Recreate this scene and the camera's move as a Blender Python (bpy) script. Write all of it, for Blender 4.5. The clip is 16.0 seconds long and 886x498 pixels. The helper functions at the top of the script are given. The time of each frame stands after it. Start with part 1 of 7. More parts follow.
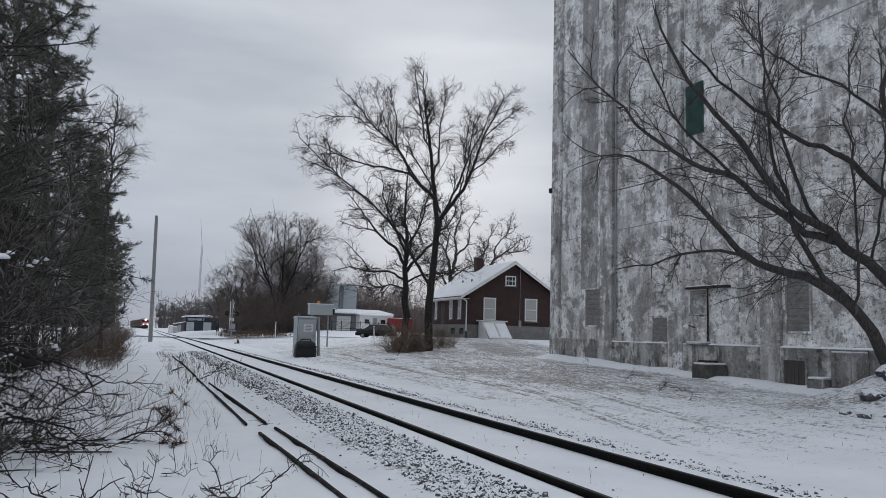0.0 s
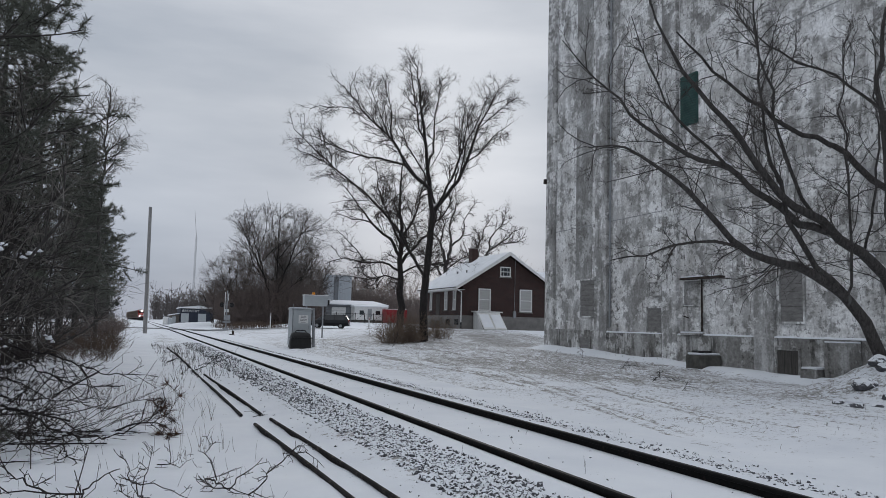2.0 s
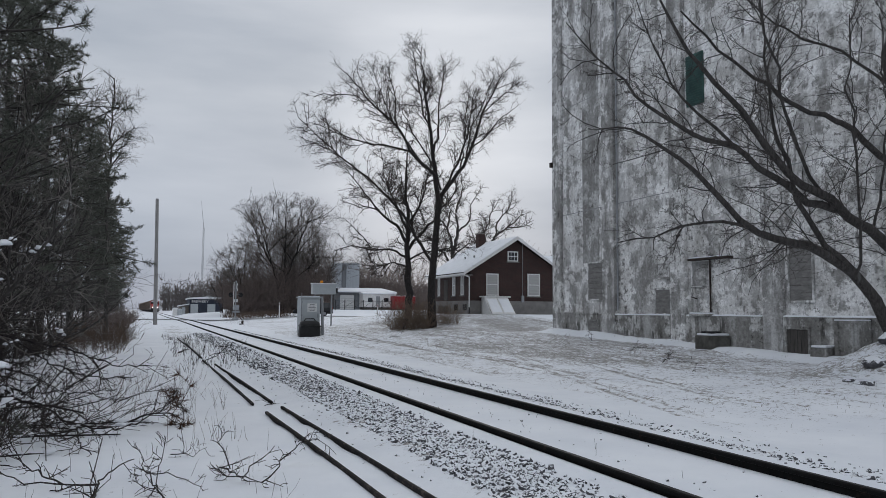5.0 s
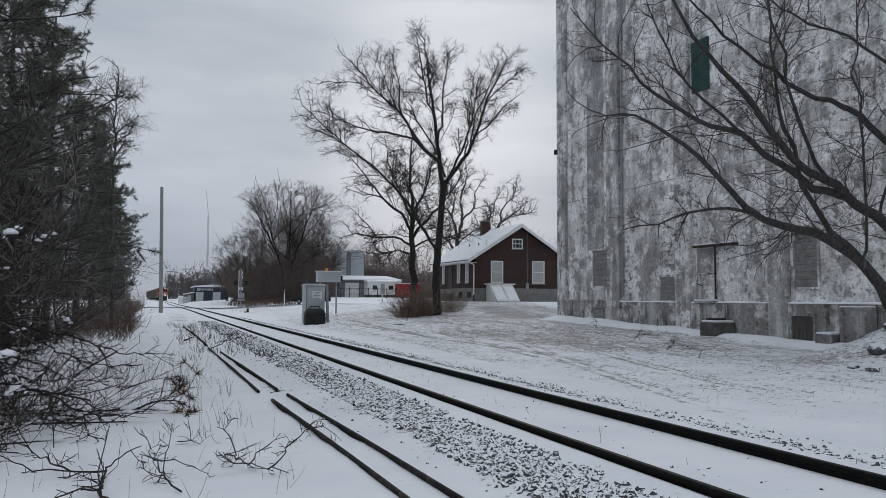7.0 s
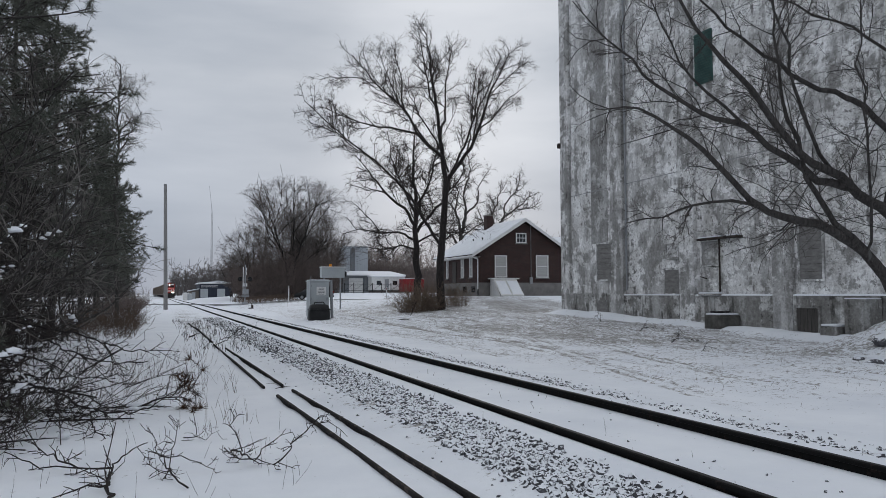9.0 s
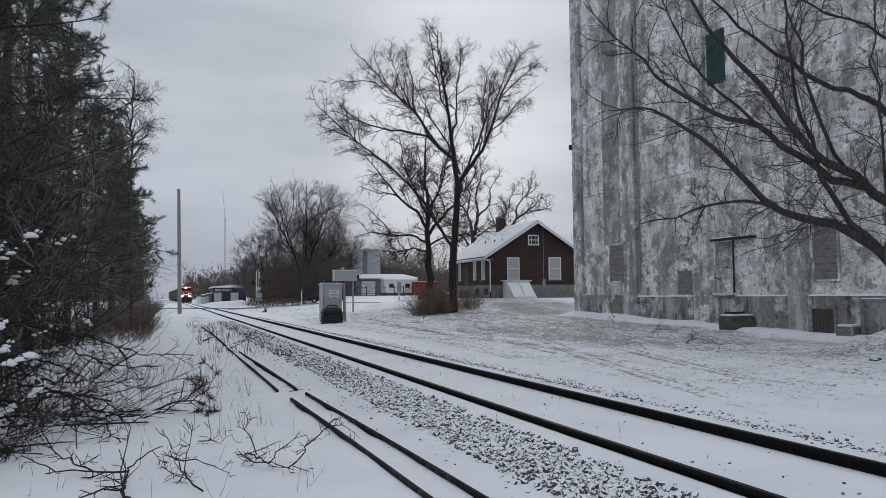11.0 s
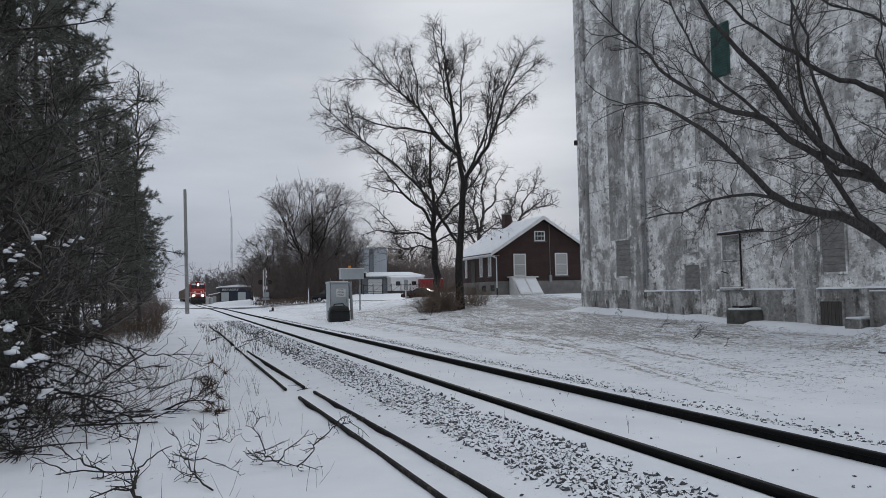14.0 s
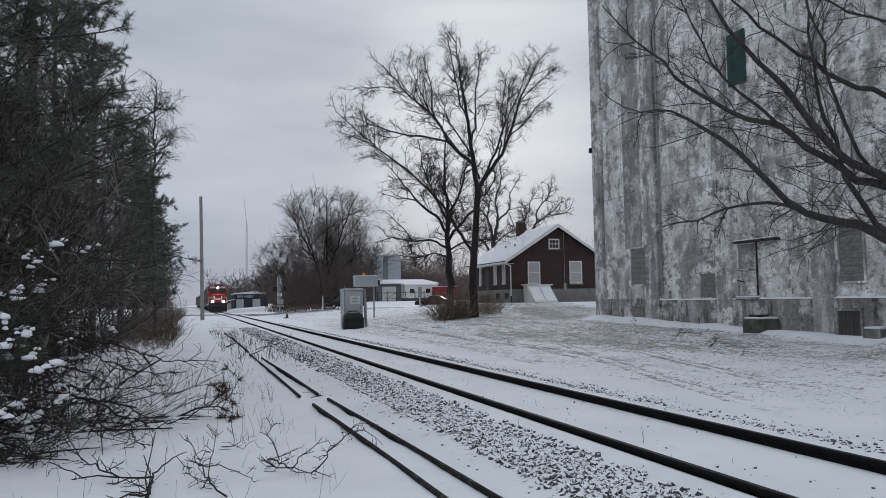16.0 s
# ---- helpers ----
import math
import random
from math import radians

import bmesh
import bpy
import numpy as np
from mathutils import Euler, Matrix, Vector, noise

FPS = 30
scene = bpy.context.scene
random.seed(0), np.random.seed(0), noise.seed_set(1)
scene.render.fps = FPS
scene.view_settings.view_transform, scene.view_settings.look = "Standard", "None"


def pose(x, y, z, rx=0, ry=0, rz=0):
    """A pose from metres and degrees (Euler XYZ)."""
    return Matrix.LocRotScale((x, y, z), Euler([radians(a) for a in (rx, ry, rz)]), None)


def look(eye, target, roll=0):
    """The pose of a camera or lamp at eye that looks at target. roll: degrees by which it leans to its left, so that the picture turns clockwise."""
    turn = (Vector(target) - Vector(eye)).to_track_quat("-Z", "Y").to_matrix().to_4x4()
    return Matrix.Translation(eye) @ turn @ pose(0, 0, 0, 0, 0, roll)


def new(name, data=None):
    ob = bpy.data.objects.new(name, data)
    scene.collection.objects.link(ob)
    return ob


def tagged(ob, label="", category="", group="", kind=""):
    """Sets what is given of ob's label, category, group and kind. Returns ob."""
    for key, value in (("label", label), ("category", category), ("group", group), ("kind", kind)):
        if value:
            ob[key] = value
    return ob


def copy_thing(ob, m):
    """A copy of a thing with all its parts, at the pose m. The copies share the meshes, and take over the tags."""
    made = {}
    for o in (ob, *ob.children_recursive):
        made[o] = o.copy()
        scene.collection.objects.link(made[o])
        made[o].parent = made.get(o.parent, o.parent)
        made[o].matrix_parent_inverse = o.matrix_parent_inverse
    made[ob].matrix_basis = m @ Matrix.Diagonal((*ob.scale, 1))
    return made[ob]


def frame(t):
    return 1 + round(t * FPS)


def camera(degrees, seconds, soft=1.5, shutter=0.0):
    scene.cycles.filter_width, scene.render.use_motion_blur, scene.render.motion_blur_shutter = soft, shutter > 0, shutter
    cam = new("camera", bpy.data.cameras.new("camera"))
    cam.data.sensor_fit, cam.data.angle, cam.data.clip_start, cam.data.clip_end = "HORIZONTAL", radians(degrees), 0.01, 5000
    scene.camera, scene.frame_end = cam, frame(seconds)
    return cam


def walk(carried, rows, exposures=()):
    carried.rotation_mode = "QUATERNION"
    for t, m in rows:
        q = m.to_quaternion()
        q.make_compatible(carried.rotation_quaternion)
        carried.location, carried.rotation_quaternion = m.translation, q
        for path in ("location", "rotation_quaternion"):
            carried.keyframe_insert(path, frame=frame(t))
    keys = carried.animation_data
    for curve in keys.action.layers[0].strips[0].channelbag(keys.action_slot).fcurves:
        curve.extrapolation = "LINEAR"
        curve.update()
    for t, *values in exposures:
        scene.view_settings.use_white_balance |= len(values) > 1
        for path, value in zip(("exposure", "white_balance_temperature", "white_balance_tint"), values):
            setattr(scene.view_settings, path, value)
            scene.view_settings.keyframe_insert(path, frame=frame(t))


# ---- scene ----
cam = camera(59.382, 16.0, soft=0.6)
EYE = (0.0, 0.0, 1.57)
PATH = [
    (0.0, (3.5438, 9.2868, 2.6644), 1.672),
    (0.5, (3.5543, 9.2847, 2.6477), 1.835),
    (1.0, (3.5627, 9.2857, 2.6107), 1.762),
    (1.5, (3.5832, 9.2820, 2.5727), 1.689),
    (2.0, (3.6128, 9.2728, 2.5516), 1.558),
    (2.5, (3.6309, 9.2678, 2.5310), 1.472),
    (3.0, (3.6423, 9.2669, 2.4968), 1.313),
    (3.5, (3.6594, 9.2639, 2.4584), 1.155),
    (4.0, (3.6175, 9.2816, 2.4452), 0.843),
    (6.5, (3.4923, 9.3473, 2.2277), 0.358),
    (7.0, (3.4880, 9.3502, 2.2082), 0.310),
    (7.5, (3.4609, 9.3609, 2.1990), 0.250),
    (8.0, (3.4525, 9.3651, 2.1818), 0.100),
    (8.5, (3.4556, 9.3656, 2.1561), -0.032),
    (9.0, (3.4445, 9.3706, 2.1418), -0.120),
    (11.5, (3.2683, 9.4307, 2.1864), -0.580),
    (12.0, (3.2527, 9.4357, 2.1925), -0.720),
    (12.5, (3.2324, 9.4428, 2.1909), -0.879),
    (13.0, (3.2218, 9.4465, 2.1890), -0.999),
    (13.5, (3.2210, 9.4479, 2.1720), -1.098),
    (14.0, (3.2212, 9.4498, 2.1399), -1.122),
    (14.5, (3.1759, 9.4647, 2.1476), -0.902),
    (15.0, (3.1007, 9.4855, 2.2106), -0.595),
    (15.5, (3.0511, 9.4999, 2.2352), -0.628),
    (16.0, (3.0483, 9.5004, 2.2406), -0.877),
]
walk(cam, [(t, look(EYE, target, roll)) for t, target, roll in PATH])

# ---- world, sun ----
SUN_AZ, SUN_EL = radians(21.3), radians(12.8)
world = bpy.data.worlds.new("winter_sky")
scene.world = world
world.use_nodes = True
_n, _l = world.node_tree.nodes, world.node_tree.links
_n.clear()
_out = _n.new("ShaderNodeOutputWorld")
_bg = _n.new("ShaderNodeBackground")
_sky = _n.new("ShaderNodeTexSky")
_sky.sky_type, _sky.sun_disc = "NISHITA", False
_sky.sun_elevation, _sky.sun_rotation = SUN_EL, SUN_AZ
_tc = _n.new("ShaderNodeTexCoord")
_map = _n.new("ShaderNodeMapping")
_map.inputs["Scale"].default_value = (1.0, 1.0, 4.6)
_map.inputs["Rotation"].default_value = (0.05, -0.06, 0.0)
_cl = _n.new("ShaderNodeTexNoise")
_cl.inputs["Scale"].default_value, _cl.inputs["Detail"].default_value = 2.3, 6.0
_cl.inputs["Roughness"].default_value = 0.5
_cr = _n.new("ShaderNodeValToRGB")
_cr.color_ramp.elements[0].position, _cr.color_ramp.elements[0].color = 0.34, (0.40, 0.44, 0.505, 1)
_cr.color_ramp.elements[1].position, _cr.color_ramp.elements[1].color = 0.66, (0.575, 0.605, 0.66, 1)
# the overcast is darker and bluer low down
_sep = _n.new("ShaderNodeSeparateXYZ")
_el = _n.new("ShaderNodeMapRange")
_el.inputs["From Min"].default_value, _el.inputs["From Max"].default_value = 0.02, 0.95
_low = _n.new("ShaderNodeMix")
_low.data_type, _low.blend_type = "RGBA", "MULTIPLY"
_low.inputs["Factor"].default_value = 1.0
_lr = _n.new("ShaderNodeValToRGB")
_lr.color_ramp.elements[0].color, _lr.color_ramp.elements[1].color = (0.72, 0.77, 0.85, 1), (1.62, 1.60, 1.56, 1)
_hi = _lr.color_ramp.elements.new(0.26)
_hi.color = (0.98, 0.99, 1.0, 1)
_hi = _lr.color_ramp.elements.new(0.5)
_hi.color = (1.06, 1.06, 1.06, 1)
# thin cloud in front of the sun
_dot = _n.new("ShaderNodeVectorMath")
_dot.operation = "DOT_PRODUCT"
_dot.inputs[1].default_value = (math.sin(SUN_AZ) * math.cos(SUN_EL), math.cos(SUN_AZ) * math.cos(SUN_EL), math.sin(SUN_EL))
_gl = _n.new("ShaderNodeMapRange")
_gl.interpolation_type = "SMOOTHSTEP"
_gl.inputs["From Min"].default_value, _gl.inputs["From Max"].default_value = 0.978, 1.0
_gl.inputs["To Max"].default_value = 0.15
_add = _n.new("ShaderNodeMix")
_add.data_type, _add.blend_type = "RGBA", "ADD"
_add.inputs["Factor"].default_value = 1.0
_mix = _n.new("ShaderNodeMix")
_mix.data_type = "RGBA"
_mix.inputs["Factor"].default_value = 0.0025
_l.new(_tc.outputs["Generated"], _map.inputs["Vector"])
_l.new(_map.outputs["Vector"], _cl.inputs["Vector"])
_l.new(_cl.outputs["Fac"], _cr.inputs["Fac"])
_l.new(_tc.outputs["Generated"], _sep.inputs[0])
_l.new(_sep.outputs["Z"], _el.inputs["Value"])
_l.new(_el.outputs[0], _lr.inputs["Fac"])
_l.new(_cr.outputs["Color"], _low.inputs["A"])
_l.new(_lr.outputs["Color"], _low.inputs["B"])
_l.new(_tc.outputs["Generated"], _dot.inputs[0])
_l.new(_dot.outputs["Value"], _gl.inputs["Value"])
_l.new(_low.outputs["Result"], _add.inputs["A"])
_l.new(_gl.outputs[0], _add.inputs["B"])
_l.new(_add.outputs["Result"], _mix.inputs["A"])
_l.new(_sky.outputs["Color"], _mix.inputs["B"])
_l.new(_mix.outputs["Result"], _bg.inputs["Color"])
_bg.inputs["Strength"].default_value = 1.0
_l.new(_bg.outputs[0], _out.inputs[0])

sun_data = bpy.data.lights.new("sun", "SUN")
sun_data.energy, sun_data.angle, sun_data.color = 0.5, radians(25), (1.0, 0.96, 0.9)
sun = new("sun", sun_data)
sun.matrix_world = look((30, 80, 40), (30 - 40 * math.sin(SUN_AZ), 80 - 40 * math.cos(SUN_AZ), 40 - 40 * math.tan(SUN_EL)))


# ---- materials ----
def rgba(c):
    return (c[0], c[1], c[2], 1.0)


def mat(name, a, b=None, scale=4.0, rough=0.85, metal=0.0, bump=0.2, fine=40.0, stretch=(1, 1, 1), emit=0.0, third=None, third_at=0.62, third_scale=1.2, objvar=0.0, spec=0.3):
    """A surface of two tones in a coarse noise, a fine grain in the relief, and a third tone in patches."""
    m = bpy.data.materials.new(name)
    m.use_nodes = True
    n, l = m.node_tree.nodes, m.node_tree.links
    p = n["Principled BSDF"]
    p.inputs["Roughness"].default_value, p.inputs["Metallic"].default_value = rough, metal
    p.inputs["Specular IOR Level"].default_value = spec
    b = b or tuple(v * 0.7 for v in a)
    tc = n.new("ShaderNodeTexCoord")
    mp = n.new("ShaderNodeMapping")
    mp.inputs["Scale"].default_value = stretch
    l.new(tc.outputs["Object"], mp.inputs["Vector"])
    no = n.new("ShaderNodeTexNoise")
    no.inputs["Scale"].default_value, no.inputs["Detail"].default_value = scale, 8.0
    no.inputs["Roughness"].default_value = 0.65
    l.new(mp.outputs["Vector"], no.inputs["Vector"])
    cr = n.new("ShaderNodeValToRGB")
    cr.color_ramp.elements[0].position, cr.color_ramp.elements[0].color = 0.35, rgba(b)
    cr.color_ramp.elements[1].position, cr.color_ramp.elements[1].color = 0.65, rgba(a)
    l.new(no.outputs["Fac"], cr.inputs["Fac"])
    col = cr.outputs["Color"]
    if third:
        n3 = n.new("ShaderNodeTexNoise")
        n3.inputs["Scale"].default_value, n3.inputs["Detail"].default_value = third_scale, 7.0
        n3.inputs["Roughness"].default_value = 0.7
        l.new(mp.outputs["Vector"], n3.inputs["Vector"])
        mr = n.new("ShaderNodeMapRange")
        mr.inputs["From Min"].default_value, mr.inputs["From Max"].default_value = third_at - 0.03, third_at + 0.03
        l.new(n3.outputs["Fac"], mr.inputs["Value"])
        mx = n.new("ShaderNodeMix")
        mx.data_type = "RGBA"
        mx.inputs["B"].default_value = rgba(third)
        l.new(mr.outputs[0], mx.inputs["Factor"])
        l.new(col, mx.inputs["A"])
        col = mx.outputs["Result"]
    if objvar:
        oi = n.new("ShaderNodeObjectInfo")
        hs = n.new("ShaderNodeHueSaturation")
        vr = n.new("ShaderNodeMapRange")
        vr.inputs["To Min"].default_value, vr.inputs["To Max"].default_value = 1 - objvar, 1 + objvar
        l.new(oi.outputs["Random"], vr.inputs["Value"])
        l.new(vr.outputs[0], hs.inputs["Value"])
        l.new(col, hs.inputs["Color"])
        col = hs.outputs["Color"]
    l.new(col, p.inputs["Base Color"])
    if bump:
        nf = n.new("ShaderNodeTexNoise")
        nf.inputs["Scale"].default_value, nf.inputs["Detail"].default_value = fine, 5.0
        l.new(tc.outputs["Object"], nf.inputs["Vector"])
        bp = n.new("ShaderNodeBump")
        bp.inputs["Strength"].default_value, bp.inputs["Distance"].default_value = bump, 0.02
        l.new(nf.outputs["Fac"], bp.inputs["Height"])
        l.new(bp.outputs["Normal"], p.inputs["Normal"])
    if emit:
        p.inputs["Emission Color"].default_value = rgba(a)
        p.inputs["Emission Strength"].default_value = emit
    return m


SNOW = mat("snow", (0.80, 0.82, 0.85), (0.72, 0.74, 0.78), scale=1.2, rough=0.75, bump=0.25, fine=25)
RAIL = mat("rail_steel", (0.010, 0.0098, 0.0098), (0.006, 0.0058, 0.0058), scale=14, rough=0.85, bump=0.25, fine=60, third=(0.026, 0.019, 0.016), third_at=0.62, third_scale=5, spec=0.1)
RAIL_OLD = mat("old_rail_steel", (0.030, 0.028, 0.028), (0.014, 0.013, 0.013), scale=10, rough=0.9, bump=0.3, fine=60, third=(0.075, 0.062, 0.055), third_at=0.6, third_scale=6, spec=0.1)
RAIL_TOP = mat("rail_running_face", (0.018, 0.018, 0.019), (0.011, 0.011, 0.011), scale=6, rough=0.6, bump=0.1, spec=0.15)
STONE = mat("ballast_stone", (0.13, 0.13, 0.14), (0.045, 0.045, 0.05), scale=9, rough=0.95, bump=0.3)


def dusted(m, lo, hi):
    """Snow lies on whatever of the surface faces upwards."""
    n, l = m.node_tree.nodes, m.node_tree.links
    p = n["Principled BSDF"]
    col = p.inputs["Base Color"].links[0].from_socket
    geo, sep, no = n.new("ShaderNodeNewGeometry"), n.new("ShaderNodeSeparateXYZ"), n.new("ShaderNodeTexNoise")
    no.inputs["Scale"].default_value, no.inputs["Detail"].default_value = 11.0, 4.0
    add, mr, mx = n.new("ShaderNodeMath"), n.new("ShaderNodeMapRange"), n.new("ShaderNodeMix")
    mx.data_type = "RGBA"
    mr.inputs["From Min"].default_value, mr.inputs["From Max"].default_value = lo, hi
    l.new(geo.outputs["Normal"], sep.inputs[0])
    l.new(sep.outputs["Z"], add.inputs[0])
    l.new(no.outputs["Fac"], add.inputs[1])
    l.new(add.outputs[0], mr.inputs["Value"])
    l.new(mr.outputs[0], mx.inputs["Factor"])
    l.new(col, mx.inputs["A"])
    mx.inputs["B"].default_value = (0.79, 0.81, 0.84, 1)
    l.new(mx.outputs["Result"], p.inputs["Base Color"])
    return m


dusted(STONE, 0.86, 1.02)
BARK = mat("bark", (0.040, 0.035, 0.033), (0.018, 0.016, 0.016), scale=6, rough=0.95, bump=0.8, fine=30, stretch=(3, 3, 0.5))
BARK_GREY = mat("grey_bark", (0.085, 0.078, 0.074), (0.035, 0.031, 0.029), scale=6, rough=0.95, bump=0.8, fine=30, stretch=(3, 3, 0.5), third=(0.11, 0.11, 0.105), third_at=0.66)
TWIG = mat("twig_bark", (0.045, 0.036, 0.033), (0.022, 0.018, 0.018), scale=3, rough=0.9, bump=0)
TWIG_BROWN = mat("brush_twig", (0.19, 0.15, 0.135), (0.10, 0.082, 0.076), scale=1.5, rough=0.95, bump=0)
TWIG_CLUMP = mat("clump_twig", (0.15, 0.13, 0.12), (0.085, 0.073, 0.068), scale=0.5, rough=0.95, bump=0)
TWIG_YARD = mat("yard_tree_twig", (0.10, 0.088, 0.082), (0.05, 0.043, 0.04), scale=1.5, rough=0.95, bump=0)
TWIG_GREY = mat("grey_twig", (0.21, 0.195, 0.18), (0.10, 0.09, 0.084), scale=1.5, rough=0.95, bump=0)
DRY = mat("tan_dry_stem", (0.22, 0.165, 0.125), (0.12, 0.09, 0.07), scale=2, rough=0.95, bump=0)
TWIG_FAR = mat("far_bare_wood", (0.15, 0.135, 0.132), (0.09, 0.082, 0.08), scale=0.2, rough=0.95, bump=0)
TWIG_PALE = mat("dry_stem", (0.13, 0.093, 0.07), (0.065, 0.048, 0.038), scale=2, rough=0.95, bump=0)
NEEDLE = mat("pine_needles", (0.118, 0.124, 0.100), (0.068, 0.076, 0.062), scale=0.9, rough=0.7, bump=0, third=(0.035, 0.030, 0.018), third_at=0.64, third_scale=0.5)
NEEDLE_RUST = mat("dead_needles", (0.10, 0.045, 0.022), (0.03, 0.02, 0.015), scale=4, rough=0.85, bump=0)
WOOD_POLE = mat("weathered_pole_wood", (0.30, 0.295, 0.29), (0.19, 0.187, 0.184), scale=5, rough=0.9, bump=0.4, stretch=(4, 4, 0.25))
CAB_GREY = mat("grey_painted_steel", (0.42, 0.45, 0.46), (0.36, 0.385, 0.40), scale=1.5, rough=0.5, bump=0.05, third=(0.2, 0.2, 0.2), third_at=0.72)
WHITE = mat("white_paint", (0.72, 0.72, 0.71), (0.6, 0.6, 0.59), scale=3, rough=0.6, bump=0.08)
BLACK = mat("black_plastic", (0.02, 0.02, 0.021), (0.012, 0.012, 0.012), scale=3, rough=0.5, bump=0.1)
METAL = mat("galvanised_steel", (0.33, 0.34, 0.35), (0.24, 0.25, 0.26), scale=4, rough=0.5, metal=0.5, bump=0.05)


# ---- mesh helpers ----
def part(name, bm, material, parent=None, label="", smooth=False):
    """Links a bmesh as one mesh object under its thing."""
    me = bpy.data.meshes.new(name)
    bm.to_mesh(me)
    bm.free()
    me.materials.append(material)
    if smooth:
        me.shade_smooth()
    ob = new(name, me)
    ob.parent = parent
    if label:
        ob["label"] = label
    return ob


def raw(name, verts, faces, material, parent=None, label="", smooth=False):
    me = bpy.data.meshes.new(name)
    me.from_pydata(verts, [], faces)
    me.materials.append(material)
    if smooth:
        me.shade_smooth()
    ob = new(name, me)
    ob.parent = parent
    if label:
        ob["label"] = label
    return ob


def thing(name, m, label, category, group="", kind=""):
    ob = new(name)
    ob.matrix_world = m
    ob.empty_display_size = 0.2
    return tagged(ob, label, category, group, kind)


def box(bm, x0, x1, y0, y1, z0, z1, bevel=0.0, m=None):
    """A box between limits, its edges bevelled, moved by m."""
    r = bmesh.ops.create_cube(bm, size=1.0)
    vs = r["verts"]
    for v in vs:
        v.co = Vector(((x0 + x1) / 2 + v.co.x * (x1 - x0), (y0 + y1) / 2 + v.co.y * (y1 - y0), (z0 + z1) / 2 + v.co.z * (z1 - z0)))
    if bevel:
        es = list({e for v in vs for e in v.link_edges})
        out = bmesh.ops.bevel(bm, geom=es, offset=bevel, segments=2, affect="EDGES", profile=0.6)
        vs = list({v for f in out["faces"] for v in f.verts} | {v for v in vs if v.is_valid})
    if m is not None:
        bmesh.ops.transform(bm, matrix=m, verts=vs)
    return bm


def cube(x0, x1, y0, y1, z0, z1, bevel=0.0, m=None):
    return box(bmesh.new(), x0, x1, y0, y1, z0, z1, bevel, m)


def cyl(bm, p, q, r0, r1=None, sides=12, caps=True):
    """A round bar from p to q."""
    p, q = Vector(p), Vector(q)
    r1 = r0 if r1 is None else r1
    d = q - p
    m = Matrix.Translation((p + q) / 2) @ d.to_track_quat("Z", "Y").to_matrix().to_4x4()
    bmesh.ops.create_cone(bm, cap_ends=caps, segments=sides, radius1=r0, radius2=r1, depth=d.length, matrix=m)
    return bm


def bar(p, q, r0, r1=None, sides=12):
    return cyl(bmesh.new(), p, q, r0, r1, sides)


def prism(outline, axis, a, b):
    """An outline of (u, v) swept along axis from a to b. For x the outline is (y, z), for y (x, z), for z (x, y)."""
    bm = bmesh.new()
    put = {"x": lambda u, v, w: (w, u, v), "y": lambda u, v, w: (u, w, v), "z": lambda u, v, w: (u, v, w)}[axis]
    lo = [bm.verts.new(put(u, v, a)) for u, v in outline]
    hi = [bm.verts.new(put(u, v, b)) for u, v in outline]
    n = len(outline)
    bm.faces.new(lo[::-1]), bm.faces.new(hi)
    for i in range(n):
        bm.faces.new((lo[i], lo[(i + 1) % n], hi[(i + 1) % n], hi[i]))
    bmesh.ops.recalc_face_normals(bm, faces=bm.faces)
    return bm


def step01(t):
    t = np.clip(t, 0.0, 1.0)
    return t * t * (3 - 2 * t)


# ---- the lie of the land ----
TRACK_X = 4.62


def track_shift(y):
    """The line runs straight, then bends gently away."""
    return -0.6 * step01((y - 95) / 50) - 5.5e-5 * np.maximum(0, y - 200) ** 2


def road_y(x):
    return 112.0 - 0.6 * (x - 4.5)


def bare_height(x, y):
    """Height of the ground without small unevenness (arrays)."""
    z = 0.42 * step01((y - 17) / 19) * step01((x - 8) / 11)
    z = z + 0.80 * step01((y - 38) / 19) * step01((x - 13) / 10) * (1 - 0.72 * step01((y - 64) / 26))
    z = z + 0.14 * step01((x - 6.2) / 6)
    z = z + 0.12 * step01((y - 30) / 50) * step01((8 - x) / 4)
    z = z + 0.95 * step01((y - 106) / 34) * step01((x - 20) / 12)
    z = z + 0.5 * step01((y - 128) / 45) * step01((x - 5.5) / 4) * (1 - step01((x - 18) / 6))
    d = x - TRACK_X - track_shift(y)
    bed = 0.104 * step01((d + 2.55) / 0.9) * step01((3.0 - d) / 1.4)
    # snow banked against the outer side of the nearer rail
    bed = bed + 0.055 * ridge(d + 0.90, 0.17) * step01((70 - y) / 30)
    return np.maximum(z, bed)


def height(x, y):
    return float(bare_height(np.array(float(x)), np.array(float(y))))


# ---- ground: one snow-covered sheet with gravel showing through where wheels have worn it ----
def fbm(x, y, s, seed, octaves=4):
    """Smooth value noise on arrays."""
    out, amp, tot = np.zeros_like(x, dtype=float), 1.0, 0.0
    for o in range(octaves):
        f = s * 2 ** o
        u, v = x * f + seed * 17.3, y * f - seed * 9.1
        iu, iv = np.floor(u), np.floor(v)
        fu, fv = u - iu, v - iv
        fu, fv = fu * fu * (3 - 2 * fu), fv * fv * (3 - 2 * fv)

        def h(a, b):
            q = np.sin(a * 127.1 + b * 311.7 + seed * 74.7) * 43758.5453
            return q - np.floor(q)

        out += amp * ((h(iu, iv) * (1 - fu) + h(iu + 1, iv) * fu) * (1 - fv) + (h(iu, iv + 1) * (1 - fu) + h(iu + 1, iv + 1) * fu) * fv)
        tot += amp
        amp *= 0.5
    return out / tot


def ridge(d, w):
    return np.exp(-(d / w) ** 2)


